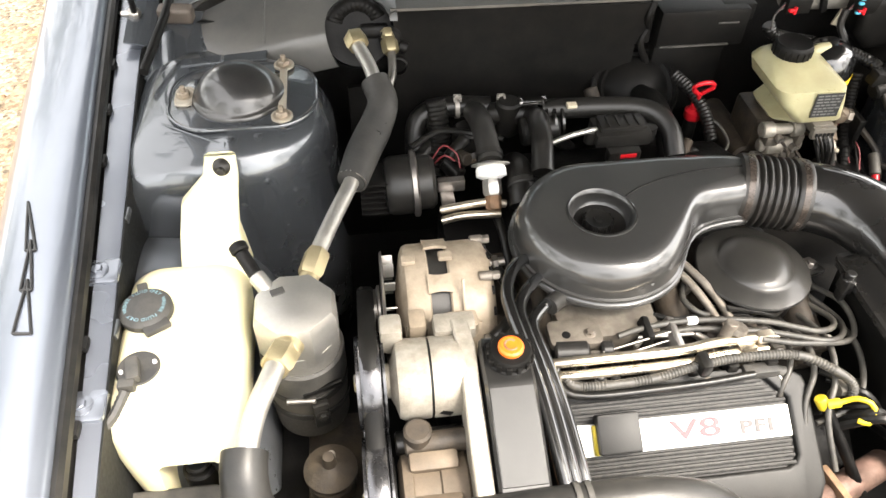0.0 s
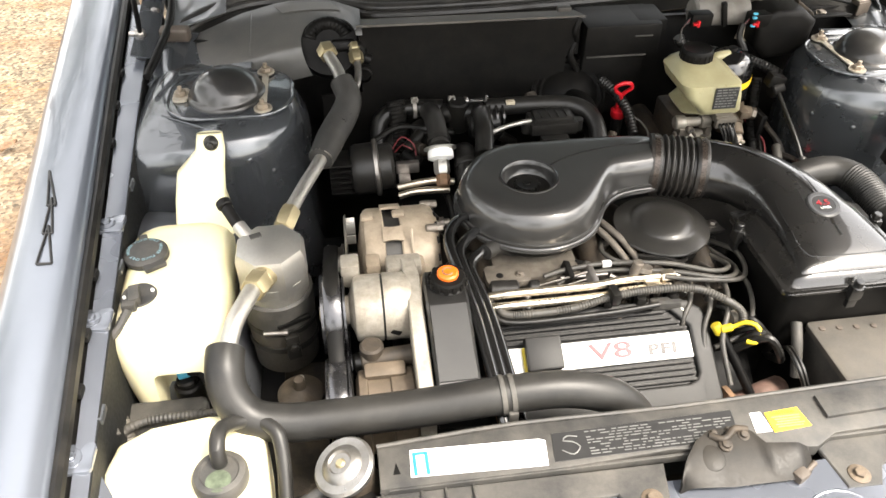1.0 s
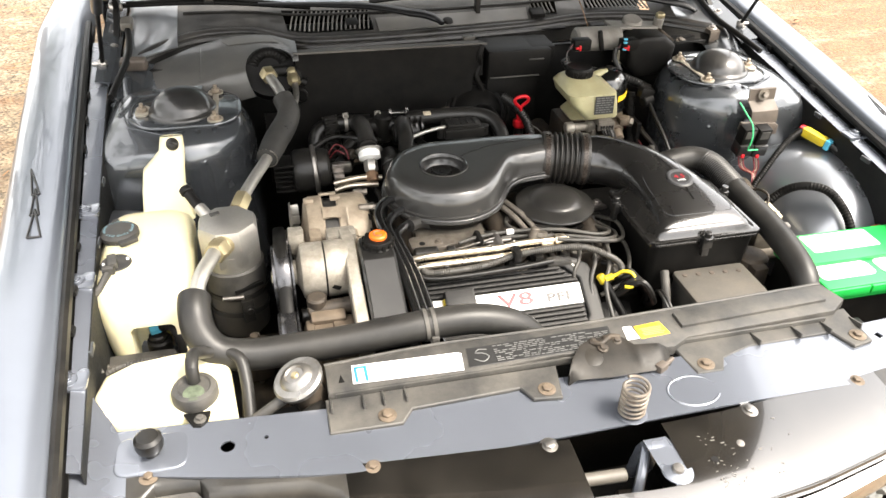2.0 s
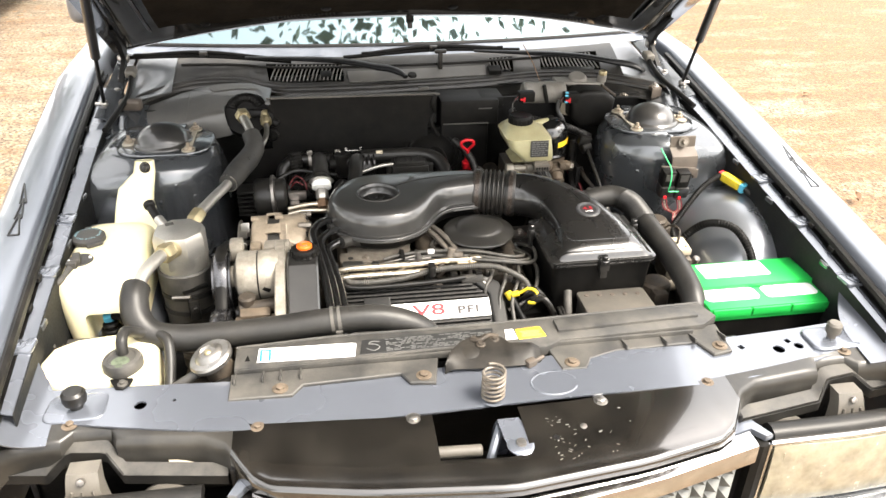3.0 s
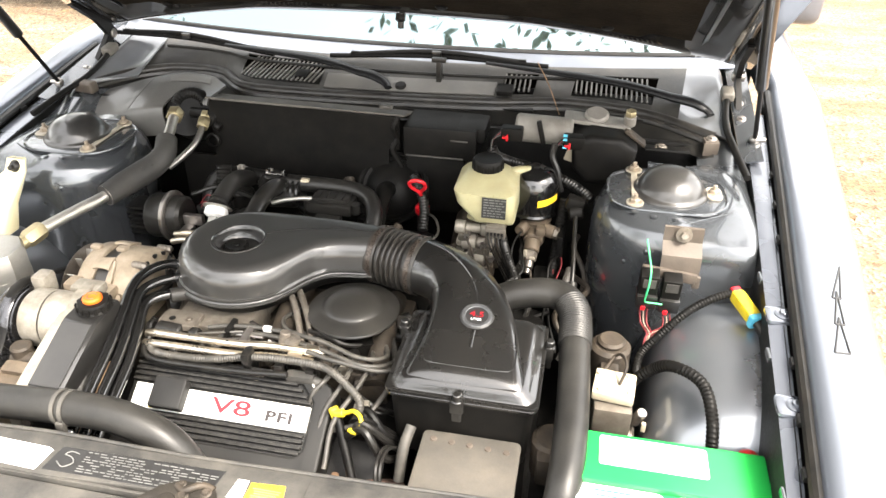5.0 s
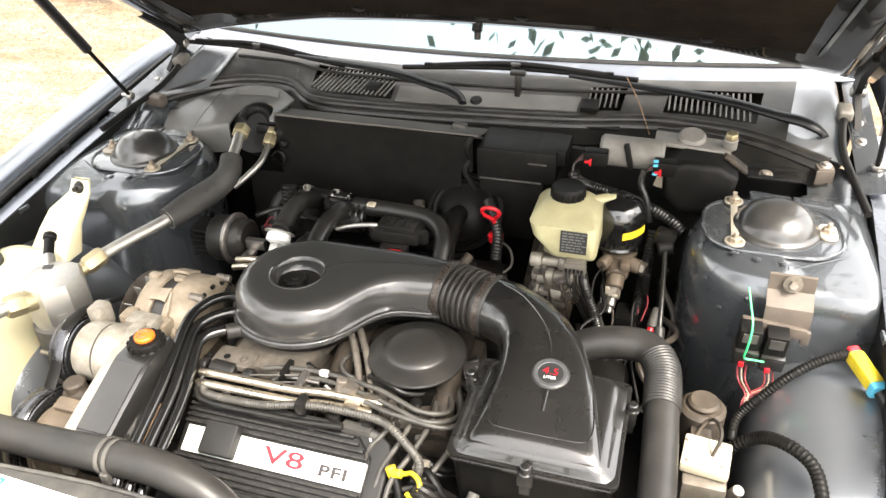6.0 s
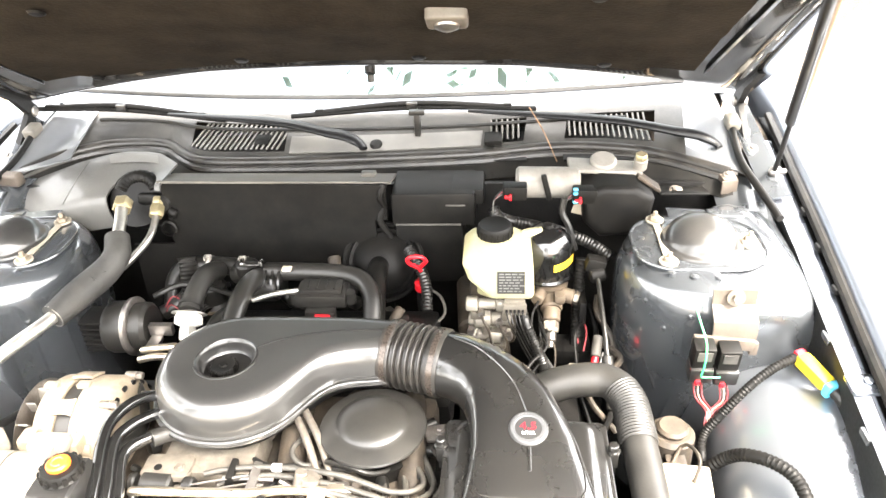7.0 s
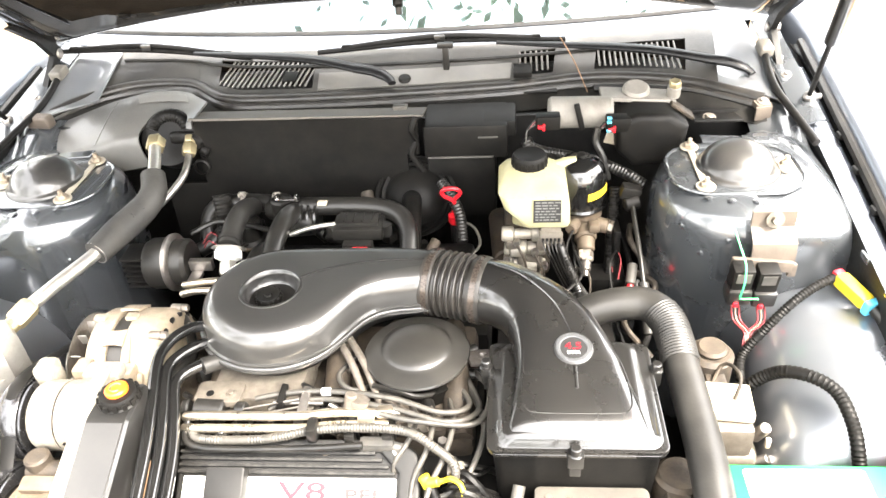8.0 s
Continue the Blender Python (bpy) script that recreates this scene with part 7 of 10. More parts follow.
        part("rim", lathe([(rr + 0.0015, -0.012), (rr + 0.003, -0.010), (rr + 0.003, 0.010), (rr + 0.0015, 0.012)], (-0.432, y, z), (1, 0, 0), 48, ring=True), M_PULLEY, p, "polished dark rim")
        part("hub_bolt", hexnut((-0.452, y, z), (-0.440, y, z), 0.012), M_STEEL, p)
    loop = [(-0.298, 0.750), (-0.425, 0.794), (-0.505, 0.725), (-0.61, 0.655), (-0.535, 0.578), (-0.40, 0.445), (-0.27, 0.52), (-0.262, 0.70), (-0.298, 0.750)]
    part("belt", sweep([(-0.432, y, z) for y, z in loop], 0.0105, 8, 0.02, flat=0.3), M_MATTE, belt)
    # ---- upper round pump
    pump = thing("air_pump", (-0.36, -0.43, 0.70), "bare aluminium round pump with black joint", "pump")
    pc = V((-0.36, -0.436, 0.750))
    part("front_body", lathe([(0, -0.050), (0.022, -0.050), (0.030, -0.046), (0.044, -0.042), (0.047, -0.036), (0.047, -0.006), (0, -0.006)], pc, ax, 40), M_CAST, pump, "pale cast body")
    part("joint", lathe([(0, -0.006), (0.0455, -0.006), (0.0455, -0.003), (0, -0.003)], pc, ax, 40), M_DARK, pump)
    part("rear_body", lathe([(0, -0.003), (0.047, -0.003), (0.047, 0.030), (0.043, 0.036), (0, 0.036)], pc, ax, 40), M_CAST, pump)
    part("mount_ear", box((-0.405, -0.395, 0.785), (0.026, 0.03, 0.04), 0.006), M_CAST, pump)
    part("mount_ear", box((-0.33, -0.39, 0.782), (0.05, 0.03, 0.02), 0.006), M_CAST, pump)
    part("shaft", joined(rod((-0.425, -0.436, 0.75), (-0.405, -0.436, 0.75), 0.020), hexnut((-0.428, -0.436, 0.75), (-0.418, -0.436, 0.75), 0.012)), M_CAST, pump)
    part("port", box((-0.350, -0.480, 0.745), (0.016, 0.006, 0.010), 0.002, (0, 30, 0)), M_DARK, pump)
    # ---- cast arm between pump and reservoir
    arm = solo("cast_bracket", loft([[V((x + dx, y, z + dz)) for dx, dz in ((-0.010, -0.002), (-0.008, 0), (0.008, 0), (0.010, -0.002), (0.010, -0.05), (-0.010, -0.05))] for x, y, z in ((-0.325, -0.390, 0.795), (-0.322, -0.43, 0.797), (-0.322, -0.48, 0.783), (-0.322, -0.56, 0.755), (-0.322, -0.61, 0.735))]), M_CAST, "pale beige cast mounting bracket", "bracket")
    # ---- steering fluid reservoir
    res = thing("fluid_reservoir", (-0.28, -0.52, 0.70), "black sloping fluid reservoir with an orange-topped cap", "reservoir")
    rs = []
    for y, z, w in ((-0.420, 0.792, 0.050), (-0.435, 0.797, 0.056), (-0.480, 0.797, 0.057), (-0.487, 0.795, 0.057), (-0.590, 0.752, 0.056), (-0.602, 0.744, 0.054)):
        rs.append([V((-0.281 + dx * w, y, z + dz)) for dx, dz in ((-0.5, -0.06), (-0.5, -0.004), (-0.44, 0), (0.44, 0), (0.5, -0.004), (0.5, -0.06))])
    part("tank", loft(rs), M_PLASTIC, res, "glossy black tank")
    part("front_panel", loft([[V((-0.281 + dx * 0.048, y, z + dz)) for dx, dz in ((-0.5, -0.006), (-0.5, 0.0015), (0.5, 0.0015), (0.5, -0.006))] for y, z in ((-0.490, 0.7945), (-0.585, 0.7548))]), M_PANELGREY, res, "flat grey faded panel")
    cap = part("cap", lathe([(0.024, 0.795), (0.025, 0.806), (0.022, 0.811), (0.015, 0.812), (0, 0.812)], (-0.276, -0.451, 0), n=32), M_MATTE, res, "ribbed black cap")
    part("cap_button", lathe([(0.0145, 0.811), (0.0145, 0.816), (0.012, 0.818), (0, 0.818)], (-0.276, -0.451, 0), n=28), M_ORANGE, cap, "orange cap button")
    for i in range(14):
        a = 2 * math.pi * i / 14
        part("cap_grip", box((-0.276 + 0.0250 * math.cos(a), -0.451 + 0.0250 * math.sin(a), 0.803), (0.004, 0.006, 0.010), 0.001, (0, 0, math.degrees(a))), M_MATTE, cap)
    part("cap_mark", sweep([(-0.276 + 0.007 * math.cos(a), -0.451 + 0.007 * math.sin(a), 0.8182) for a in lin(0.8, 5.6, 10)], 0.0012, 6), M_RUST, cap)
    part("cap_rim", lathe([(0.0252, 0.797), (0.0275, 0.799), (0.0252, 0.801)], (-0.276, -0.451, 0), n=32), M_MATTE, cap)
    # ---- compressor
    comp = thing("compressor", (-0.36, -0.55, 0.60), "grimy cast aluminium compressor", "compressor")
    cc = V((-0.365, -0.548, 0.665))
    part("body", lathe([(0, -0.045), (0.045, -0.045), (0.056, -0.040), (0.058, -0.030), (0.055, -0.028), (0.055, 0.0), (0.058, 0.002), (0.058, 0.030), (0.05, 0.038), (0, 0.038)], cc, ax, 40), M_BROWNCAST, comp)
    for dy, dz in ((0.02, 0.055), (-0.03, 0.05), (0.05, 0.02)):
        part("lug", box((-0.37, -0.548 + dy, 0.665 + dz), (0.055, 0.022, 0.020), 0.005, (dy * 600, 0, 0)), M_BROWNCAST, comp)
    part("clutch_coil", lathe([(0, -0.062), (0.05, -0.062), (0.054, -0.058), (0.054, -0.048), (0, -0.046)], cc, ax, 36), M_DARK, comp)
    part("line_block", joined(rod((-0.385, -0.50, 0.715), (-0.385, -0.50, 0.745), 0.016), rod((-0.40, -0.505, 0.72), (-0.32, -0.505, 0.725), 0.013)), M_DIRTY, comp)
    part("service_pipe", rod((-0.41, -0.490, 0.700), (-0.33, -0.490, 0.705), 0.014), M_RUBBER, comp)
    # ---- three black pipes running down past the engine
    first = [(-0.185, -0.288, 0.752), (-0.222, -0.292, 0.780), (-0.246, -0.316, 0.7895), (-0.260, -0.352, 0.7900), (-0.2590, -0.385, 0.7855), (-0.250, -0.43, 0.7725), (-0.240, -0.49, 0.753), (-0.233, -0.56, 0.7305), (-0.229, -0.61, 0.712), (-0.227, -0.65, 0.68)]
    runs = [[(x + 0.0138 * k + 0.012 * k * max(0.0, 1 - i / 3), y - 0.021 * k * max(0.0, 1 - max(0, i - 2) / 4), z - 0.0118 * k) for i, (x, y, z) in enumerate(first)] for k in range(3)]
    for pts in runs:
        solo("coolant_pipe", sweep(pts, 0.0080, 14), M_PIPEBLK, "glossy black steel pipe running to the radiator", "pipe", "black pipes")
    solo("pipe_sleeve", sweep([(-0.118, -0.328, 0.722), (-0.150, -0.334, 0.742), (-0.182, -0.342, 0.7600), (-0.206, -0.360, 0.7655)], 0.0120, 14), M_FOAM, "short dusty rubber sleeve over a black pipe", "hose")
    solo("rusty_pipe", sweep([(-0.237, -0.50, 0.735), (-0.232, -0.56, 0.713), (-0.228, -0.62, 0.69)], 0.006, 12), M_RUST, "rust-stained thin steel pipe", "pipe")


build_accessories()

# ---------------------------------------------------------------- tanks and cooling
def build_washer_tank():
    t = thing("washer_tank", (-0.645, -0.38, 0.58), "yellowed translucent plastic washer tank with dark cap", "washer tank")

    def sec(z, x0, x1, y0, y1, r):
        w, d = x1 - x0, y1 - y0
        return [V((x, y, z)) for x, y in rrect(w, d, r, 6, (x0 + x1) / 2, (y0 + y1) / 2)]
    body = part("tank", loft([sec(0.56, -0.690, -0.600, -0.505, -0.35, 0.03), sec(0.60, -0.695, -0.590, -0.510, -0.32, 0.03), sec(0.70, -0.708, -0.578, -0.508, -0.275, 0.03), sec(0.745, -0.713, -0.572, -0.505, -0.262, 0.03),
                              sec(0.772, -0.715, -0.571, -0.500, -0.257, 0.032), sec(0.786, -0.711, -0.575, -0.492, -0.261, 0.034), sec(0.795, -0.702, -0.584, -0.480, -0.270, 0.034), sec(0.798, -0.688, -0.598, -0.465, -0.285, 0.03)]), M_TANK, t, "pale yellow tank body", 60)
    part("neck_tab", loft([[V((x, y, z)) for x, y in rrect(w, d, 0.008, 3, cx, cy)] for w, d, cx, cy, z in ((0.085, 0.05, -0.612, -0.262, 0.78), (0.072, 0.036, -0.618, -0.225, 0.815), (0.070, 0.026, -0.616, -0.198, 0.838), (0.044, 0.015, -0.600, -0.176, 0.862), (0.038, 0.012, -0.598, -0.166, 0.884))]), M_TANK, t, "pale plastic mounting ear", 60)
    part("ear_bolt", lathe([(0.0125, 0), (0.0130, 0.004), (0.0105, 0.008), (0.0090, 0.011), (0.0050, 0.013), (0.0045, 0.020), (0, 0.021)], (-0.597, -0.1715, 0.870), (0, -1, 0.25), 24), M_ENGBLK, t, "black collared stud")
    cap = part("cap", lathe([(0.025, 0.796), (0.030, 0.798), (0.030, 0.806), (0.026, 0.810), (0.022, 0.8115), (0, 0.812)], (-0.683, -0.342, 0), n=40), M_GREYPL, t, "dark grey round filler cap")
    part("cap_tab", box((-0.692, -0.308, 0.803), (0.012, 0.014, 0.006), 0.002, (0, 0, 15)), M_GREYPL, cap)
    part("cap_tab", box((-0.668, -0.368, 0.803), (0.03, 0.016, 0.008), 0.003, (0, 0, 30)), M_GREYPL, cap)
    for j, word in enumerate(("WASHER FLUID ONLY ", "WASHER FLUID ONLY ")):
        for i, ch in enumerate(word):
            a = radians(200 - j * 180 - i * 9.6)
            if ch != " ":
                part("letter", lettering(ch, 0.0062, pose(-0.683 + 0.0215 * math.cos(a), -0.342 + 0.0215 * math.sin(a), 0.8116, 0, 0, math.degrees(a) - 90), 0.0003), M_CAPPRINT, cap, "", 0)
    sens = part("level_sensor", lathe([(0.023, 0.790), (0.0245, 0.796), (0.022, 0.800), (0, 0.801)], (-0.681, -0.421, 0), n=32), M_GREYPL, t, "round grey level sensor")
    part("sensor_plug", joined(box((-0.684, -0.428, 0.806), (0.014, 0.030, 0.012), 0.003, (0, 0, 12)), box((-0.688, -0.446, 0.803), (0.018, 0.012, 0.014), 0.003)), M_GREYPL, sens)
    for dx in (-0.017, 0.017):
        part("sensor_pin", lathe([(0.0025, 0.800), (0.002, 0.803), (0, 0.803)], (-0.681 + dx, -0.421 + dx * 0.3, 0), n=10), M_WHITE, sens)
    part("sensor_wire", sweep([(-0.689, -0.452, 0.802), (-0.700, -0.475, 0.792), (-0.716, -0.495, 0.785), (-0.722, -0.520, 0.765), (-0.715, -0.560, 0.735), (-0.700, -0.585, 0.720)], 0.0055, 8, ribs=0.0008, pitch=0.005), M_GREYPL, t, "grey ribbed lead")
    cut(body, box((-0.634, -0.502, 0.655), (0.066, 0.080, 0.156), 0.012, seg=3))
    pump = part("washer_pump", joined(rod((-0.634, -0.484, 0.620), (-0.634, -0.484, 0.690), 0.0185, 0.003), rod((-0.634, -0.484, 0.690), (-0.634, -0.484, 0.700), 0.014)), M_MATTE, t, "black washer pump")
    part("pump_plug", joined(box((-0.636, -0.482, 0.709), (0.018, 0.016, 0.014), 0.004, (20, 0, 15)), box((-0.627, -0.484, 0.712), (0.010, 0.010, 0.010), 0.003)), M_CYAN, pump, "sky-blue plug")
    part("pump_lead", sweep([(-0.627, -0.484, 0.712), (-0.612, -0.490, 0.716), (-0.601, -0.502, 0.705), (-0.598, -0.514, 0.680), (-0.600, -0.525, 0.655)], 0.0068, 10, ribs=0.001, pitch=0.006), M_MATTE, pump)


build_washer_tank()


def build_accumulator():
    a = thing("accumulator", (-0.512, -0.368, 0.60), "aluminium refrigerant accumulator in a dark band", "accumulator")
    c = (-0.512, -0.368, 0)
    part("can", lathe([(0.040, 0.70), (0.046, 0.71), (0.047, 0.775)], c, n=40), M_ALU, a)
    part("head", loft([[V((c[0] + r * math.cos(2 * math.pi * (i + 0.5) / 8), c[1] + r * math.sin(2 * math.pi * (i + 0.5) / 8), z)) for i in range(8)] for r, z in ((0.048, 0.755), (0.050, 0.76), (0.050, 0.812), (0.046, 0.822), (0.030, 0.826))]), M_ALU, a, "bright faceted aluminium head", 25)
    part("band", lathe([(0.048, 0.700), (0.051, 0.702), (0.051, 0.742), (0.048, 0.745)], c, n=40), M_GREYPL, a, "grey clamp band")
    part("lower_can", lathe([(0, 0.60), (0.040, 0.602), (0.048, 0.612), (0.049, 0.70), (0, 0.70)], c, n=40), M_WRAP, a, "dark dusty lower wrap")
    for z in (0.690, 0.655):
        part("strap", lathe([(0.0490, -0.005), (0.0512, -0.004), (0.0512, 0.004), (0.0490, 0.005)], (c[0], c[1], z), (0.05, 0.10, 1), 40, ring=True), M_COVER, a, "black clamp strap")
    part("strap_lug", joined(box((-0.496, -0.421, 0.672), (0.020, 0.010, 0.046), 0.003, (0, 0, 16)), bolt((-0.494, -0.426, 0.676), (0.25, -1, 0), 0.006, 0.009)), M_COVER, a)
    part("band_screw", rod((-0.535, -0.418, 0.70), (-0.500, -0.420, 0.70), 0.004), M_STEEL, a)
    part("band_slot", box((-0.490, -0.414, 0.715), (0.05, 0.006, 0.008), 0.002, (0, -12, 12)), M_DARK, a)
    part("cap_mark", box((-0.530, -0.352, 0.826), (0.016, 0.010, 0.003), 0.001, (0, 0, 20)), M_GREYPL, a)
    # rear pipe to the firewall with its foam sleeve
    pb = part("rear_nut", joined(hexnut((-0.496, -0.312, 0.805), (-0.484, -0.278, 0.812), 0.016), rod((-0.502, -0.330, 0.802), (-0.495, -0.31, 0.805), 0.012)), M_BRASS, a, "yellow zinc nut")
    line = thing("suction_line", (-0.44, -0.16, 0.80), "aluminium suction line with cracked black foam sleeve", "pipe")
    part("front_tube", sweep([(-0.487, -0.285, 0.811), (-0.463, -0.222, 0.815), (-0.440, -0.165, 0.818), (-0.425, -0.125, 0.825)], 0.0105, 16), M_ALU, line, "pale aluminium tube")
    part("rear_tube", sweep([(-0.392, 0.0, 0.864), (-0.400, 0.035, 0.874), (-0.413, 0.075, 0.882), (-0.418, 0.10, 0.886)], 0.0105, 16), M_ALU, line, "pale aluminium tube")
    part("sleeve", sweep([(-0.437, -0.160, 0.819), (-0.418, -0.105, 0.826), (-0.396, -0.055, 0.835), (-0.385, -0.025, 0.850), (-0.394, 0.006, 0.866)], 0.0225, 18, radii=[0.92, 1.05, 1.08, 1.0, 0.92]), M_SLEEVE, line, "cracked black foam sleeve")
    rnd = random.Random(8)
    for k in range(9):
        p0 = V((-0.412 + 0.012 * (k % 3), -0.090 + 0.016 * (k // 3), 0.8485 + 0.0022 * (k // 3)))
        part("crack", sweep([p0 + V((rnd.uniform(-0.006, 0.006), rnd.uniform(-0.008, 0.008), 0.0008 - 0.004 * (k % 3 != 1))) for _ in range(3)], 0.0007, 5), M_DARK, line)
    part("sleeve_tie", lathe([(0.0185, -0.002), (0.0205, -0.002), (0.0205, 0.003), (0.0185, 0.003)], (-0.4365, -0.158, 0.8193), (0.35, 0.9, 0.1), 24, ring=True), M_STEEL, line)
    part("nut", hexnut((-0.413, 0.076, 0.882), (-0.4185, 0.100, 0.8865), 0.0175), M_BRASS, line, "yellow zinc nut")
    l2 = thing("liquid_line", (-0.36, 0.08, 0.83), "thin aluminium liquid line bending past the firewall", "pipe")
    part("tube", sweep([(-0.366, 0.118, 0.872), (-0.363, 0.095, 0.858), (-0.366, 0.06, 0.835), (-0.385, 0.030, 0.815), (-0.405, 0.01, 0.80)], 0.0065, 14), M_CAPMETAL, l2)
    part("nut", joined(hexnut((-0.363, 0.094, 0.857), (-0.3655, 0.114, 0.869), 0.0135), hexnut((-0.3655, 0.116, 0.870), (-0.3665, 0.128, 0.878), 0.011)), M_BRASS, l2, "yellow zinc nut")
    sw = thing("pressure_switch", (-0.553, -0.335, 0.80), "dark pressure switch screwed into the accumulator", "switch")
    part("stem", rod((-0.538, -0.345, 0.812), (-0.556, -0.322, 0.825), 0.010), M_ALU, sw)
    part("plug", joined(rod((-0.556, -0.322, 0.825), (-0.572, -0.296, 0.838), 0.0085), rod((-0.572, -0.296, 0.838), (-0.577, -0.286, 0.842), 0.011)), M_DARK, sw)
    # front pipe and big hose to the radiator
    fl = thing("front_line", (-0.54, -0.45, 0.80), "aluminium pipe bending down into the big hose", "pipe")
    part("elbow", joined(rod((-0.515, -0.400, 0.800), (-0.524, -0.425, 0.806), 0.017), hexnut((-0.522, -0.418, 0.805), (-0.532, -0.448, 0.812), 0.0185)), M_BRASS, fl, "zinc hexagon union")
    part("tube", sweep([(-0.530, -0.440, 0.811), (-0.539, -0.470, 0.814), (-0.551, -0.505, 0.812), (-0.560, -0.545, 0.800)], 0.0115, 18), M_ALU, fl)
    hose = thing("radiator_hose", (-0.35, -0.61, 0.70), "thick dusty black hose sweeping across to the engine", "hose")
    part("hose", sweep([(-0.560, -0.540, 0.803), (-0.561, -0.562, 0.795), (-0.556, -0.585, 0.772), (-0.535, -0.602, 0.750), (-0.495, -0.608, 0.740), (-0.435, -0.608, 0.738), (-0.34, -0.610, 0.742), (-0.23, -0.612, 0.752), (-0.15, -0.612, 0.750), (-0.09, -0.616, 0.730), (-0.055, -0.622, 0.695), (-0.035, -0.63, 0.65), (-0.03, -0.635, 0.60)], 0.0235, 22), M_FOAM, hose)
    for x in (-0.232, -0.220):
        part("clamp", lathe([(0.0237, -0.003), (0.0250, -0.003), (0.0250, 0.003), (0.0237, 0.003)], (x, -0.612, 0.7525), (1, 0, 0.08), 30, ring=True), M_GREYPL, hose)
    part("clip", box((-0.222, -0.636, 0.738), (0.012, 0.008, 0.02), 0.002), M_GREYPL, hose)
    # small vent bellows and drop rod beside the accumulator
    bl = thing("vacuum_motor", (-0.49, -0.475, 0.56), "dirty round vacuum motor on a thin rod", "vacuum motor")
    part("drum", lathe([(0.010, 0.575), (0.024, 0.578), (0.030, 0.590), (0.030, 0.612), (0.024, 0.618), (0.024, 0.624), (0.033, 0.627), (0.033, 0.633), (0.024, 0.640), (0.009, 0.646), (0.007, 0.662), (0, 0.663)], (-0.490, -0.475, 0), n=32), M_DIRTY, bl)
    part("spindle", rod((-0.490, -0.475, 0.53), (-0.487, -0.470, 0.66), 0.005), M_STEEL, bl)
    solo("frame_rail", joined(box((-0.475, -0.50, 0.545), (0.10, 0.30, 0.02), 0.004), box((-0.425, -0.50, 0.56), (0.006, 0.30, 0.05), 0.002)), M_DIRTY, "grimy perforated frame rail", "frame rail")


build_accumulator()


def build_overflow():
    o = thing("overflow_tank", (-0.60, -0.66, 0.62), "cream translucent coolant overflow tank with dark cap", "overflow tank")
    out = [(-0.690, -0.690), (-0.700, -0.655), (-0.690, -0.615), (-0.655, -0.594), (-0.585, -0.585), (-0.535, -0.590), (-0.520, -0.615), (-0.512, -0.70), (-0.535, -0.715), (-0.66, -0.712)]
    part("tank", loft([[V((-0.605 + (x + 0.605) * k, -0.652 + (y + 0.652) * k, z)) for x, y in out] for k, z in ((0.90, 0.60), (0.97, 0.64), (1.0, 0.70), (1.0, 0.728), (0.98, 0.738), (0.93, 0.744), (0.84, 0.747))]), M_TANK, o, "cream tank body", 60)
    cap = part("cap", lathe([(0.029, 0.742), (0.0305, 0.746), (0.0305, 0.758), (0.028, 0.763), (0.022, 0.765), (0.020, 0.763), (0, 0.764)], (-0.563, -0.682, 0), n=40), M_GREYPL, o, "round black cap with green dust")
    part("cap_dust", lathe([(0.014, 0.7640), (0.011, 0.7648), (0, 0.7650)], (-0.563, -0.694, 0), n=20), mat("green_coolant_crust", (0.060, 0.075, 0.048), 0.8, var=0.5, scale=90), cap)
    part("cap_ear", prism([(-0.585, -0.700), (-0.541, -0.700), (-0.548, -0.728), (-0.556, -0.735), (-0.566, -0.733)], 0.740, 0.744, 0.001, 1), M_MATTE, cap)
    part("ear_screw", bolt((-0.557, -0.724, 0.744), (0, 0, 1), 0.005, 0.008), M_GREYPL, cap)
    part("vent_hose", sweep([(-0.563, -0.672, 0.764), (-0.563, -0.667, 0.782), (-0.562, -0.645, 0.786), (-0.552, -0.622, 0.768), (-0.53, -0.612, 0.756), (-0.505, -0.628, 0.755), (-0.498, -0.655, 0.735), (-0.497, -0.70, 0.70)], 0.0088, 14), M_FOAM, o, "dusty black vent hose")
    rc = thing("radiator_filler", (-0.43, -0.69, 0.735), "chrome pressure cap on the radiator neck", "radiator filler")
    ax = V((-0.36, -0.10, 0.93))
    part("cap", lathe([(0.030, -0.010), (0.034, -0.008), (0.036, 0.0), (0.033, 0.004), (0.024, 0.005), (0.020, 0.010), (0.014, 0.012), (0.012, 0.009), (0, 0.009)], (-0.428, -0.690, 0.757), ax, 40), M_CAPMETAL, rc, "dulled plated cap")
    part("cap_centre", lathe([(0.006, 0.009), (0.004, 0.012), (0, 0.012)], (-0.428, -0.690, 0.757), ax, 16), M_BRASS, rc)
    part("neck", rod(V((-0.428, -0.690, 0.757)) - ax * 0.012, V((-0.428, -0.690, 0.757)) - ax * 0.06, 0.024), M_DIRTY, rc)
    part("spill_pipe", sweep([(-0.447, -0.700, 0.735), (-0.475, -0.708, 0.722), (-0.50, -0.715, 0.71)], 0.008, 12), M_GREYPL, rc)
    solo("lower_hose_stub", sweep([(-0.44, -0.735, 0.70), (-0.42, -0.73, 0.715), (-0.40, -0.71, 0.71)], 0.016, 14), M_RUBBER, "short black hose below the radiator cap", "hose")
    solo("grey_conduit", sweep([(-0.715, -0.565, 0.68), (-0.700, -0.560, 0.698), (-0.673, -0.552, 0.702), (-0.628, -0.550, 0.702), (-0.583, -0.551, 0.700), (-0.560, -0.556, 0.690)], 0.0055, 10, ribs=0.0010, pitch=0.005), M_GREYPL, "dusty grey corrugated conduit above the overflow tank", "conduit")
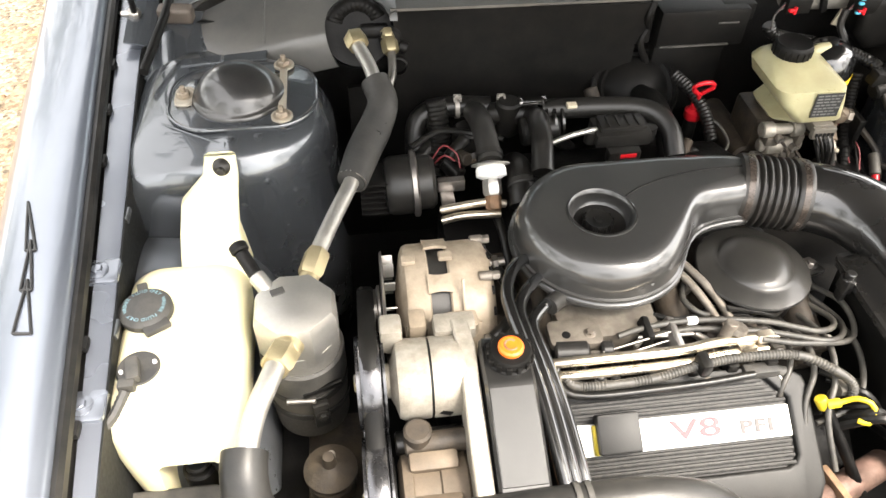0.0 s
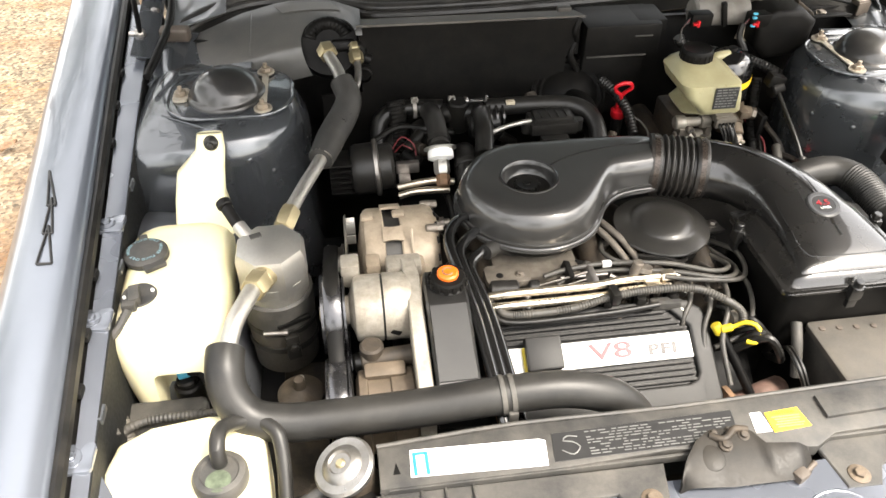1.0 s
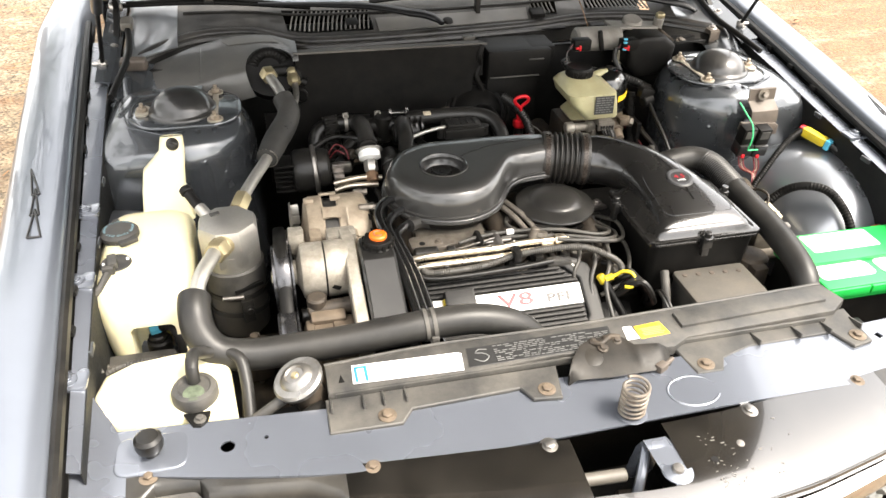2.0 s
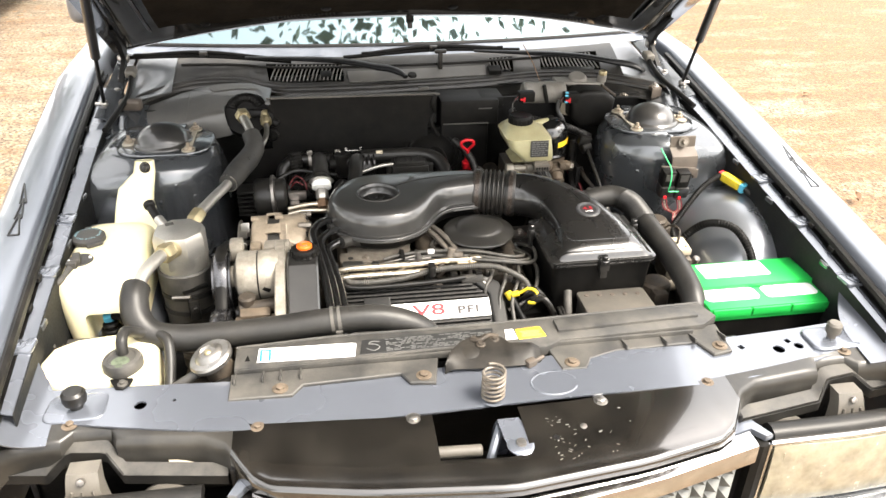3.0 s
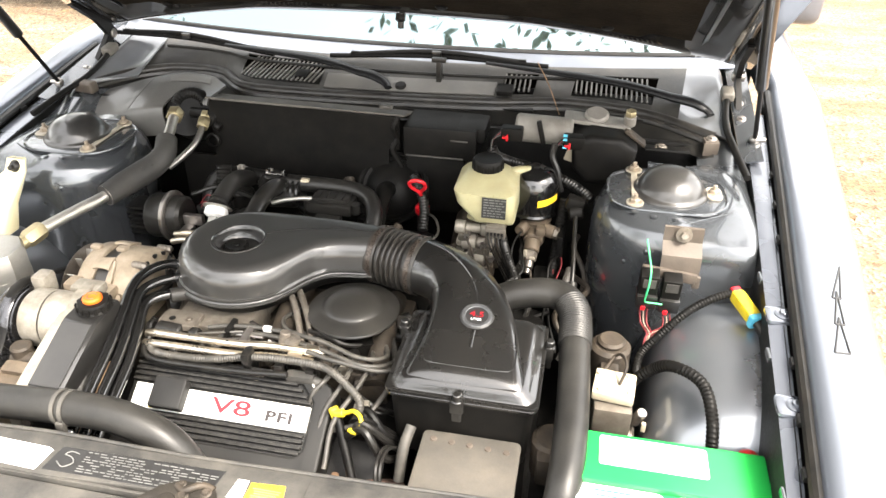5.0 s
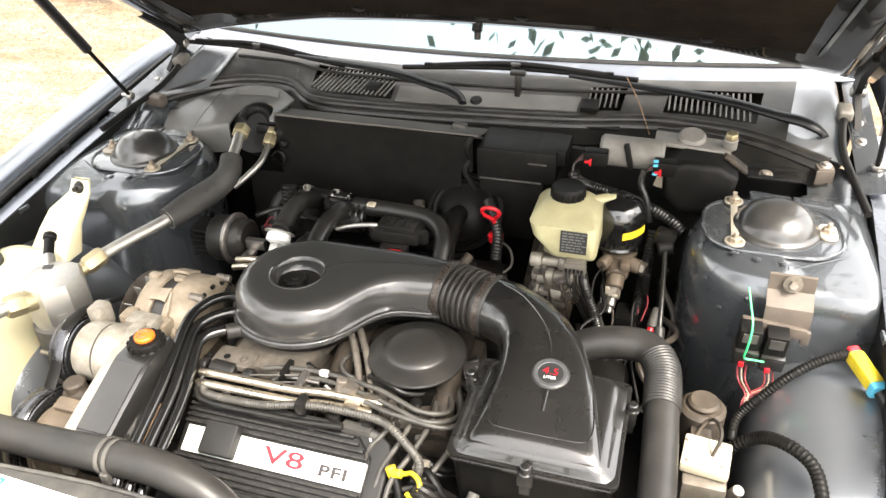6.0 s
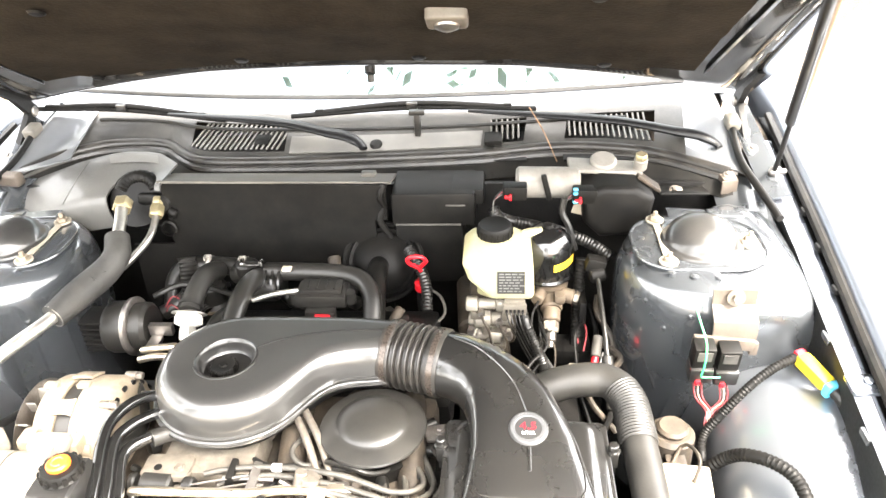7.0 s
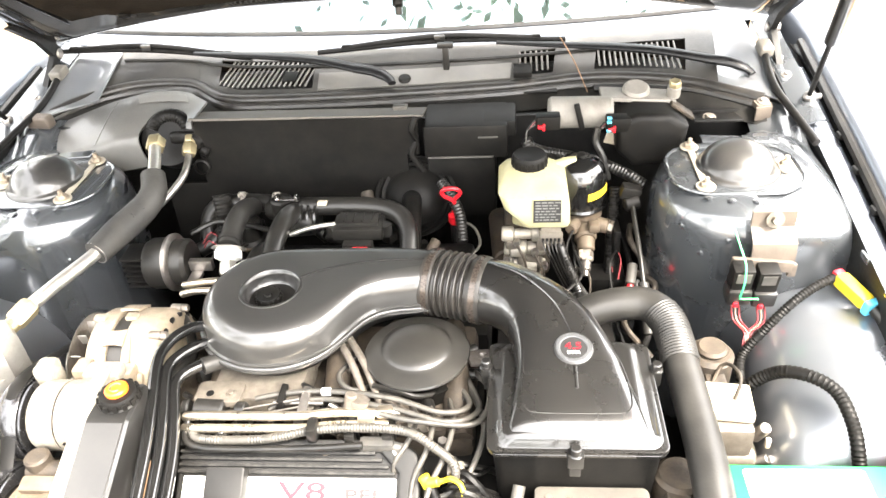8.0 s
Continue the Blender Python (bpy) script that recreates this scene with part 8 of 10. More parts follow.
    solo("tank_tray", prism(rrect(0.120, 0.050, 0.012, 5, -0.665, -0.530), 0.640, 0.686, 0.006, 3), M_GREYPL, "dark grey moulded tray between the tanks", "tray")
    solo("pale_conduit", sweep([(-0.742, -0.455, 0.712), (-0.735, -0.485, 0.706), (-0.720, -0.520, 0.698), (-0.704, -0.548, 0.690), (-0.698, -0.565, 0.672)], 0.0075, 12, ribs=0.0012, pitch=0.0055), M_PALEPL, "pale grey corrugated conduit beside the washer tank", "conduit")


build_overflow()


def build_radiator_cover():
    rc = thing("radiator_cover", (0.0, -0.70, 0.735), "long dusty grey-black plastic radiator cover with labels", "radiator cover")
    out = [(-0.390, -0.668), (-0.225, -0.658), (-0.035, -0.660), (0.145, -0.656), (0.425, -0.648), (0.437, -0.690), (0.404, -0.712), (0.145, -0.720), (0.115, -0.735), (-0.055, -0.716), (-0.180, -0.722), (-0.390, -0.722)]
    main = part("panel", prism(out, 0.735, 0.752, 0.003, 2), M_GREYPL, rc, "long grey panel")
    part("back_lip", sweep([(x, y + 0.004, 0.748) for x, y in out[:5]], 0.0035, 8, 0.05), M_GREYPL, rc)
    skirt = [(-0.395, -0.722), (-0.395, -0.782), (-0.300, -0.784), (-0.283, -0.762), (-0.130, -0.757), (-0.118, -0.781), (-0.078, -0.786), (-0.066, -0.725)]
    part("front_skirt", prism(skirt, 0.7365, 0.742, 0.0015, 1), M_GREYPL, rc, "stepped front skirt")
    sk2 = [(0.118, -0.722), (0.128, -0.784), (0.168, -0.785), (0.182, -0.762), (0.232, -0.748), (0.375, -0.746), (0.390, -0.782), (0.425, -0.776), (0.432, -0.700)]
    part("front_skirt", prism(sk2, 0.7365, 0.742, 0.0015, 1), M_GREYPL, rc)
    for x in (-0.388, -0.345, -0.318, -0.287, 0.25, 0.32, 0.372, 0.425):
        part("rib", box((x, -0.736, 0.7425), (0.003, 0.028, 0.009), 0.001, (-14, 0, 0)), M_GREYPL, rc)
    part("inner_step", box((0.0, -0.7215, 0.7435), (0.76, 0.004, 0.012), 0.001), M_GREYPL, rc)
    part("raised_bar", prism([(0.145, -0.668), (0.40, -0.660), (0.402, -0.690), (0.145, -0.700)], 0.752, 0.757, 0.002, 2), M_GREYPL, rc)
    for x, y in ((-0.318, -0.768), (-0.095, -0.768), (0.148, -0.770), (0.409, -0.762)):
        part("bolt", bolt((x, y, 0.742), (0, 0, 1), 0.007, 0.0125), M_RUSTBOLT, rc, "tan rusty bolt")
    part("key_mark", prism([(-0.374, -0.705), (-0.366, -0.705), (-0.370, -0.690)], 0.752, 0.7528, 0, 1), M_MATTE, rc)
    # white sticker with its two blue strokes
    wl_ = part("white_label", prism([(-0.355, -0.711), (-0.200, -0.717), (-0.196, -0.684), (-0.203, -0.681), (-0.353, -0.676)], 0.752, 0.7532, 0.0004, 1), M_WHITE, rc, "white paper sticker with blue strokes")
    for x in (-0.349, -0.335):
        part("print_bar", box((x, -0.697, 0.7538), (0.0040, 0.027, 0.0012), 0), M_BLUEPRINT, wl_)
    part("print_bar", box((-0.342, -0.6825, 0.7538), (0.018, 0.0036, 0.0012), 0), M_BLUEPRINT, wl_)
    dl = part("dark_label", prism([(-0.192, -0.714), (0.030, -0.712), (0.036, -0.672), (-0.187, -0.676)], 0.752, 0.7528, 0.0003, 1), M_SCREEN, rc, "black data label with fine grey print")
    rnd = random.Random(3)
    for r_ in range(9):
        y = -0.679 - 0.0038 * r_
        x = -0.148
        while x < 0.022:
            w = rnd.uniform(0.003, 0.012)
            if rnd.random() < 0.8 and not (x > -0.045 and 2 < r_ < 8 and rnd.random() < 0.35):
                part("print_bar", box((x + w / 2, y, 0.7531), (w, 0.0013, 0.0004), 0), M_BARS, dl)
            x += w + 0.0025
    part("print_mark", sweep([(-0.180, -0.700, 0.7531), (-0.168, -0.707, 0.7531), (-0.158, -0.698, 0.7531), (-0.166, -0.690, 0.7531), (-0.176, -0.688, 0.7531), (-0.170, -0.682, 0.7531), (-0.158, -0.684, 0.7531)], 0.0008, 5, 0.004), M_BARS, dl)
    part("label_tab", prism([(0.052, -0.708), (0.072, -0.708), (0.070, -0.680), (0.056, -0.680)], 0.752, 0.7529, 0.0003, 1), M_WHITE, rc)
    yl = part("yellow_label", prism([(0.074, -0.710), (0.122, -0.707), (0.117, -0.679), (0.074, -0.682)], 0.752, 0.753, 0.0003, 1), M_YLAB, rc, "yellow caution sticker")
    part("letters", lettering("CAUTION", 0.0066, pose(0.096, -0.6845, 0.7531), 0.0003), M_SCREEN, yl, "", 0)
    for i in range(5):
        part("print_bar", box((0.097 + 0.001 * (i % 2), -0.690 - 0.0035 * i, 0.7532), (0.036 - 0.004 * (i % 3), 0.0012, 0.0004), 0), M_BARS, yl)
    # hood latch and spring on the tie bar
    lt = thing("hood_latch", (0.015, -0.745, 0.735), "grimy hood latch plate", "latch")
    def lid(u, v):
        x = -0.060 + 0.160 * u
        top = lerp(x, [-0.060, -0.045, -0.028, -0.007, 0.028, 0.042, 0.052, 0.10], [-0.757, -0.733, -0.714, -0.702, -0.702, -0.708, -0.727, -0.733])
        low = lerp(x, [-0.06, 0.0, 0.07, 0.10], [-0.760, -0.767, -0.767, -0.757])
        return V((x, top + (low - top) * v, 0.758 - 0.0155 * v ** 1.6 - 0.008 * max(0, (abs(u - 0.5) - 0.42) / 0.08)))
    part("plate", sheet(lid, lin(0, 1, 40), lin(0, 1, 10), 0.003), M_LATCH, lt, "brown-black curved latch plate")
    part("disc", lathe([(0, 0.003), (0.010, 0.003), (0.015, 0.0015), (0.016, 0)], (-0.015, -0.735, 0.7545), (0, -0.25, 1), 28), M_LATCH, lt, "pressed round disc")
    part("jaw", sweep([(-0.008, -0.709, 0.760), (0.004, -0.718, 0.763), (0.014, -0.712, 0.764), (0.024, -0.705, 0.762), (0.038, -0.707, 0.760)], 0.0045, 10), M_DIRTY, lt)
    for x, y, r_ in ((0.005, -0.723, 0.0080), (0.031, -0.713, 0.0070), (-0.003, -0.706, 0.0050), (0.016, -0.704, 0.0045)):
        part("roller", lathe([(0, 0.008), (r_ * 0.55, 0.0075), (r_ * 0.7, 0.005), (r_, 0.004), (r_, 0)], (x, y, 0.757), (0, -0.2, 1), 20), M_DIRTY, lt)
    part("lever", joined(rod((0.105, -0.750, 0.744), (0.088, -0.760, 0.744), 0.0035, n=10), box((0.080, -0.764, 0.745), (0.018, 0.013, 0.012), 0.003, (0, 0, 25))), M_TANBRK, lt)
    sp = thing("hood_spring", (0.003, -0.829, 0.735), "dull steel coil spring standing on the tie bar", "spring")
    n = 150
    part("coil", sweep([(0.003 + 0.0165 * math.cos(2 * math.pi * 6.3 * i / n), -0.829 + 0.0165 * math.sin(2 * math.pi * 6.3 * i / n), 0.738 + 0.052 * i / n) for i in range(n + 1)], 0.0022, 8, 0.02), M_DULLSTEEL, sp)
    part("seat_cup", lathe([(0.021, 0.7365), (0.022, 0.738), (0.018, 0.739), (0.012, 0.738)], (0.003, -0.829, 0), n=28), M_BAY, sp)
    # pressed oval and punched holes in the bar
    part("pressed_oval", sweep([(0.106 + 0.037 * math.cos(a), -0.811 + 0.027 * math.sin(a), 0.7375) for a in lin(0.2, math.pi * 1.85, 30)], 0.0022, 8), M_BAY, car, "pressed oval bead")
    cut(TIE[0], *[rod((x, y, 0.71), (x, y, 0.76), r, n=20) for x, y, r in ((0.511, -0.776, 0.010), (0.550, -0.772, 0.008), (-0.523, -0.773, 0.009), (-0.475, -0.768, 0.003))],
        *[box((x, y, 0.735), (0.010, 0.010, 0.05), 0, (0, 0, 20)) for x, y in ((0.449, -0.763), (0.538, -0.757))])


build_radiator_cover()


# ---------------------------------------------------------------- battery side
def build_battery():
    b = thing("battery", (0.585, -0.575, 0.55), "bright green topped car battery with white labels", "battery")
    part("case", box((0.582, -0.562, 0.625), (0.236, 0.142, 0.150), 0.006), M_MATTE, b, "black battery case")
    lid = part("lid", joined(box((0.582, -0.562, 0.712), (0.250, 0.152, 0.030), 0.006), box((0.582, -0.534, 0.730), (0.244, 0.085, 0.012), 0.004)), M_GREEN, b, "bright green lid")
    part("front_step", joined(*[box((0.582 - 0.080 + 0.080 * i, -0.6385, 0.716), (0.076, 0.006, 0.016), 0.002) for i in range(3)]), M_GREEN, lid)
    part("label", prism(rrect(0.138, 0.050, 0.004, 3, 0.560, -0.524), 0.7362, 0.7370, 0.0003, 1), M_WHITE, lid, "white paper label")
    for x in (0.519, 0.640):
        pl = part("label", prism(rrect(0.108, 0.038, 0.010, 4, x, -0.596), 0.7272, 0.7285, 0.0005, 1), M_WHITE, lid, "white printed label")
        for i in range(3):
            part("print_bar", box((x - 0.01, -0.586 - 0.008 * i, 0.7288), (0.05 - 0.01 * i, 0.003, 0.0004), 0), M_GREENWIRE, pl)
    for i in range(18):
        part("grip_rib", box((0.478 + 0.0127 * i, -0.4895, 0.712), (0.006, 0.003, 0.014), 0.001), M_GREEN, lid)
    part("terminal", joined(rod((0.690, -0.478, 0.680), (0.690, -0.478, 0.712), 0.013), lathe([(0.018, 0.705), (0.014, 0.716), (0.006, 0.722), (0, 0.723)], (0.690, -0.478, 0), n=20)), M_RED, b, "red terminal cover")
    part("cable", sweep([(0.705, -0.63, 0.60), (0.715, -0.61, 0.68), (0.72, -0.58, 0.74), (0.722, -0.53, 0.70)], 0.007, 10), M_RUBBER, b, "black battery cable")
    rnd = random.Random(41)
    for k in range(5):
        x = 0.718 + 0.004 * (k % 3)
        part("cable", sweep([(x - 0.004, -0.66 + 0.02 * k, 0.58), (x + rnd.uniform(-0.004, 0.004), -0.63 + 0.02 * k, 0.655 + rnd.uniform(0, 0.03)), (x + 0.004, -0.58 + 0.02 * k, 0.715 + rnd.uniform(-0.02, 0.03)), (x + 0.006, -0.50 + 0.02 * k, 0.69), (x + 0.006, -0.44, 0.62)], rnd.choice((0.003, 0.0045, 0.006)), 8), rnd.choice((M_RUBBER, M_GREYWIRE, M_MATTE)), b)
    part("hold_down", joined(box((0.49, -0.665, 0.60), (0.10, 0.03, 0.02), 0.004), bolt((0.505, -0.67, 0.612), (0, 0, 1), 0.007, 0.012)), M_GREYPL, b)
    hose = thing("intake_hose", (0.46, -0.40, 0.70), "thick black air hose with a corrugated elbow", "hose")
    part("upper_hose", sweep([(0.300, -0.250, 0.745), (0.340, -0.237, 0.760), (0.380, -0.232, 0.768), (0.415, -0.236, 0.771), (0.436, -0.255, 0.770), (0.443, -0.275, 0.767)], 0.0245, 22), M_FOAM, hose)
    part("corrugated_elbow", sweep([(0.434, -0.252, 0.770), (0.443, -0.275, 0.767), (0.4465, -0.305, 0.762), (0.4475, -0.345, 0.757)], 0.0245, 22, ribs=0.0016, pitch=0.0048), M_FOAM, hose, "corrugated black elbow")
    part("lower_hose", sweep([(0.4475, -0.335, 0.758), (0.450, -0.40, 0.752), (0.452, -0.47, 0.745), (0.452, -0.54, 0.734), (0.449, -0.590, 0.716), (0.444, -0.618, 0.680), (0.440, -0.630, 0.62)], 0.0232, 22), M_FOAM, hose, "dusty black smooth hose")
    # grey dusty box under the filter
    g = thing("control_box", (0.32, -0.55, 0.60), "dusty grey-brown control box with bolted lid", "control box")
    part("case", box((0.318, -0.560, 0.645), (0.134, 0.125, 0.088), 0.006), M_GREYPL, g)
    part("lid", prism(rrect(0.140, 0.130, 0.008, 3, 0.318, -0.560), 0.685, 0.694, 0.003, 2), M_BOXLID, g, "thickly dusted lid")
    for i in range(5):
        part("lid_boss", lathe([(0.005, 0.694), (0.004, 0.696), (0, 0.6965)], (0.265 + 0.026 * i, -0.512 - 0.0015 * i, 0), n=16), M_TANBRK, g)
    for i in range(2):
        part("wire", sweep([(0.205 + 0.005 * i, -0.60, 0.66), (0.198 + 0.006 * i, -0.575, 0.688), (0.200 + 0.006 * i, -0.54, 0.690), (0.215 + 0.004 * i, -0.51, 0.66)], 0.003, 6), M_RUBBER, g)
    solo("drain_pipe", sweep([(0.230, -0.50, 0.70), (0.224, -0.525, 0.68), (0.222, -0.55, 0.64)], 0.008, 12), M_GREYPL, "dusty plastic pipe beside the filter box", "pipe")
    # valve block beside the battery
    a = thing("brake_valve_unit", (0.51, -0.36, 0.60), "cream capped valve unit with corroded fittings", "valve unit")
    part("cap", joined(box((0.513, -0.362, 0.703), (0.062, 0.058, 0.016), 0.004, (0, 0, -6)), *[lathe([(0.005, 0.711), (0.004, 0.714), (0, 0.714)], (0.513 + dx, -0.362 + dy, 0), n=12) for dx in (-0.022, 0.022) for dy in (-0.018, 0.018)]), M_CREAM, a, "cream plastic cap")
    part("body", joined(box((0.513, -0.375, 0.665), (0.058, 0.060, 0.055), 0.008), rod((0.49, -0.39, 0.63), (0.55, -0.39, 0.63), 0.02)), M_GRIMECAST, a, "stained cast body")
    part("motor", joined(rod((0.505, -0.285, 0.655), (0.505, -0.285, 0.725), 0.032), rod((0.505, -0.285, 0.725), (0.505, -0.285, 0.735), 0.022), box((0.505, -0.32, 0.69), (0.03, 0.05, 0.04), 0.008)), M_DIRTY, a, "dusty black motor")
    part("fitting", joined(rod((0.548, -0.385, 0.66), (0.556, -0.395, 0.69), 0.008), rod((0.54, -0.40, 0.62), (0.565, -0.405, 0.64), 0.007)), M_STEEL, a)
    part("wire", sweep([(0.520, -0.365, 0.711), (0.528, -0.350, 0.735), (0.522, -0.325, 0.735), (0.512, -0.315, 0.725), (0.495, -0.335, 0.705)], 0.0026, 8), M_DIRTY, a)
    part("white_clip", box((0.560, -0.402, 0.668), (0.007, 0.007, 0.016), 0.002), M_CREAM, a)
    part("side_motor", joined(rod((0.430, -0.47, 0.62), (0.430, -0.47, 0.69), 0.03), box((0.425, -0.50, 0.66), (0.03, 0.03, 0.05), 0.006)), M_DIRTY, a)
    # relays on their bracket
    rb = thing("relay_bracket", (0.60, -0.165, 0.77), "dusty brown bracket bolted to the strut tower", "bracket")
    part("plate", loft([[V((0.602 + dx * 0.031, y, z)) for dx in (-1, 1)] + [V((0.602 + dx * 0.031, y + 0.004, z + 0.001)) for dx in (1, -1)] for y, z in ((-0.156, 0.874), (-0.158, 0.850), (-0.164, 0.846), (-0.174, 0.840), (-0.181, 0.835), (-0.184, 0.822), (-0.185, 0.806))]), M_TANBRK, rb)
    part("crossbar", box((0.586, -0.188, 0.804), (0.088, 0.008, 0.018), 0.002, (0, 6, 0)), M_TANBRK, rb)
    part("foot", box((0.630, -0.187, 0.794), (0.012, 0.008, 0.022), 0.002), M_TANBRK, rb)
    part("bolt", joined(lathe([(0.013, 0), (0.013, 0.002), (0, 0.002)], (0.602, -0.160, 0.864), (0, -1, 0.15), 20), hexnut((0.602, -0.162, 0.864), (0.602, -0.169, 0.866), 0.0065)), M_DULLSTEEL, rb)
    for x, z in ((0.556, 0.782), (0.592, 0.778)):
        r = thing("relay", (x, -0.196, z - 0.03), "black and grey relay plugged into red wires", "relay", "relays")
        part("can", box((x, -0.200, z + 0.012), (0.030, 0.026, 0.040), 0.003, (10, 0, 0)), M_MATTE, r)
        part("label", box((x, -0.2145, z + 0.016), (0.020, 0.001, 0.018), 0, (10, 0, 0)), M_GREYPL, r)
        part("socket", box((x, -0.198, z - 0.020), (0.034, 0.030, 0.028), 0.004, (10, 0, 0)), M_PLASTIC, r)
        part("red_tab", box((x - 0.004, -0.211, z - 0.034), (0.008, 0.006, 0.008), 0.002), M_RED, r)
        for k, m_ in enumerate((M_PINK, M_TANWIRE, M_PINK)):
            part("wire", sweep([(x - 0.008 + 0.006 * k, -0.202, z - 0.034), (x - 0.004 + 0.005 * k, -0.214, z - 0.060), (0.562 + 0.004 * k, -0.245, 0.720), (0.556 + 0.003 * k, -0.262, 0.700)], 0.0014, 6), m_, r)
    solo("green_wire", sweep([(0.546, -0.166, 0.852), (0.551, -0.190, 0.836), (0.555, -0.212, 0.822), (0.554, -0.224, 0.800), (0.552, -0.225, 0.780), (0.553, -0.222, 0.768), (0.566, -0.220, 0.766), (0.580, -0.218, 0.764)], 0.0015, 6), M_GREENWIRE, "loose bright green wire over the relays", "wire")
    solo("wiring_loom", sweep([(0.548, -0.300, 0.680), (0.555, -0.268, 0.698), (0.580, -0.255, 0.730), (0.615, -0.240, 0.768), (0.650, -0.222, 0.786), (0.686, -0.206, 0.795)], 0.0060, 10, ribs=0.0010, pitch=0.005), M_MATTE, "black corrugated wiring loom over the wheelhouse", "loom")
    solo("drain_conduit", sweep([(0.530, -0.330, 0.662), (0.545, -0.325, 0.690), (0.570, -0.330, 0.722), (0.588, -0.350, 0.748), (0.614, -0.372, 0.757), (0.634, -0.394, 0.752), (0.643, -0.428, 0.735), (0.645, -0.456, 0.712), (0.645, -0.474, 0.675), (0.643, -0.478, 0.57)], 0.0080, 12, ribs=0.0012, pitch=0.006), M_MATTE, "thick corrugated conduit curving down behind the battery", "conduit")
    yc = thing("yellow_connector", (0.70, -0.25, 0.78), "yellow lamp plug with sky-blue seal ends", "connector")
    part("body", box((0.701, -0.232, 0.790), (0.022, 0.056, 0.020), 0.006, (8, 0, 24)), M_YELLOW, yc)
    part("blue_end", box((0.714, -0.263, 0.786), (0.024, 0.012, 0.022), 0.004, (8, 0, 24)), M_CYAN, yc)
    part("red_end", box((0.689, -0.203, 0.795), (0.016, 0.010, 0.016), 0.003, (8, 0, 24)), M_RED, yc)
    part("tail", sweep([(0.716, -0.268, 0.786), (0.726, -0.285, 0.778), (0.734, -0.31, 0.765)], 0.009, 10), M_RUBBER, yc)
    solo("splash_flap", box((0.690, -0.44, 0.62), (0.09, 0.10, 0.06), 0.008), M_GREYPL, "dusty dark splash panel behind the battery", "panel")


build_battery()


# ---------------------------------------------------------------- brakes and wiper motor
def build_brakes():
    r = thing("brake_reservoir", (0.26, 0.0, 0.74), "olive-yellow brake fluid reservoir with black cap", "reservoir")

    def sec(z, x0, x1, y0, y1, rr):
        return [V((x, y, z)) for x, y in rrect(x1 - x0, y1 - y0, rr, 5, (x0 + x1) / 2, (y0 + y1) / 2)]
    part("tank", loft([sec(0.760, 0.240, 0.300, -0.005, 0.040, 0.012), sec(0.780, 0.226, 0.312, -0.040, 0.046, 0.014), sec(0.792, 0.246, 0.318, -0.066, 0.050, 0.010), sec(0.799, 0.242, 0.320, -0.0715, 0.054, 0.012), sec(0.826, 0.212, 0.319, -0.070, 0.056, 0.018), sec(0.848, 0.204, 0.316, -0.066, 0.058, 0.02), sec(0.856, 0.212, 0.300, -0.030, 0.058, 0.022), sec(0.862, 0.222, 0.290, -0.010, 0.052, 0.02)]), M_RESV, r, "yellowed reservoir body", 60)
    part("side_neck", sweep([(0.290, 0.035, 0.845), (0.315, 0.045, 0.850), (0.335, 0.048, 0.850)], 0.010, 10), M_RESV, r)
    cap = part("cap", lathe([(0.027, 0.858), (0.029, 0.862), (0.029, 0.878), (0.026, 0.882), (0.022, 0.880), (0, 0.880)], (0.256, 0.022, 0), n=36), M_MATTE, r, "ribbed black cap")
    for i in range(18):
        a = 2 * math.pi * i / 18
        part("grip", box((0.256 + 0.029 * math.cos(a), 0.022 + 0.029 * math.sin(a), 0.869), (0.003, 0.003, 0.014), 0.001, (0, 0, math.degrees(a))), M_MATTE, cap)
    lab = part("label", box((0.282, -0.0716, 0.8270), (0.044, 0.001, 0.040), 0, (-4, 0, 0)), M_SCREEN, r, "black warning label with grey print")
    rnd = random.Random(5)
    for j in range(7):
        x = 0.263
        while x < 0.296:
            w = rnd.uniform(0.004, 0.010)
            part("print_bar", box((x + w / 2, -0.0722 + 0.00035 * (3 - j), 0.843 - 0.0052 * j), (w, 0.0006, 0.0022), 0), M_BARS, lab)
            x += w + 0.002
    plug = part("level_plug", joined(box((0.288, -0.062, 0.787), (0.034, 0.034, 0.016), 0.004), box((0.288, -0.081, 0.783), (0.038, 0.010, 0.020), 0.003)), M_DULLCAST, r, "dusty tan wiring plug")
    for k in range(5):
        part("pin_socket", box((0.275 + 0.0065 * k, -0.0865, 0.782), (0.004, 0.002, 0.006), 0), M_DARK, plug)
        part("plug_wire", sweep([(0.275 + 0.0065 * k, -0.087, 0.780), (0.279 + 0.006 * k, -0.098, 0.768), (0.288 + 0.005 * k, -0.098, 0.748), (0.300 + 0.005 * k, -0.093, 0.715), (0.315 + 0.006 * k, -0.090, 0.680), (0.330 + 0.007 * k, -0.10, 0.655)], 0.0012, 6), (M_DARK, M_RUBBER, M_DARK, M_RUBBER, M_DARK)[k], r)
    part("plug_loom", sweep([(0.300, -0.070, 0.772), (0.308, -0.085, 0.752), (0.318, -0.088, 0.725), (0.330, -0.090, 0.695), (0.338, -0.098, 0.665), (0.335, -0.10, 0.60)], 0.008, 10, ribs=0.001, pitch=0.005), M_RUBBER, r, "black taped loom")
    mc = thing("master_cylinder", (0.25, 0.0, 0.66), "stained cast aluminium brake master cylinder", "master cylinder")
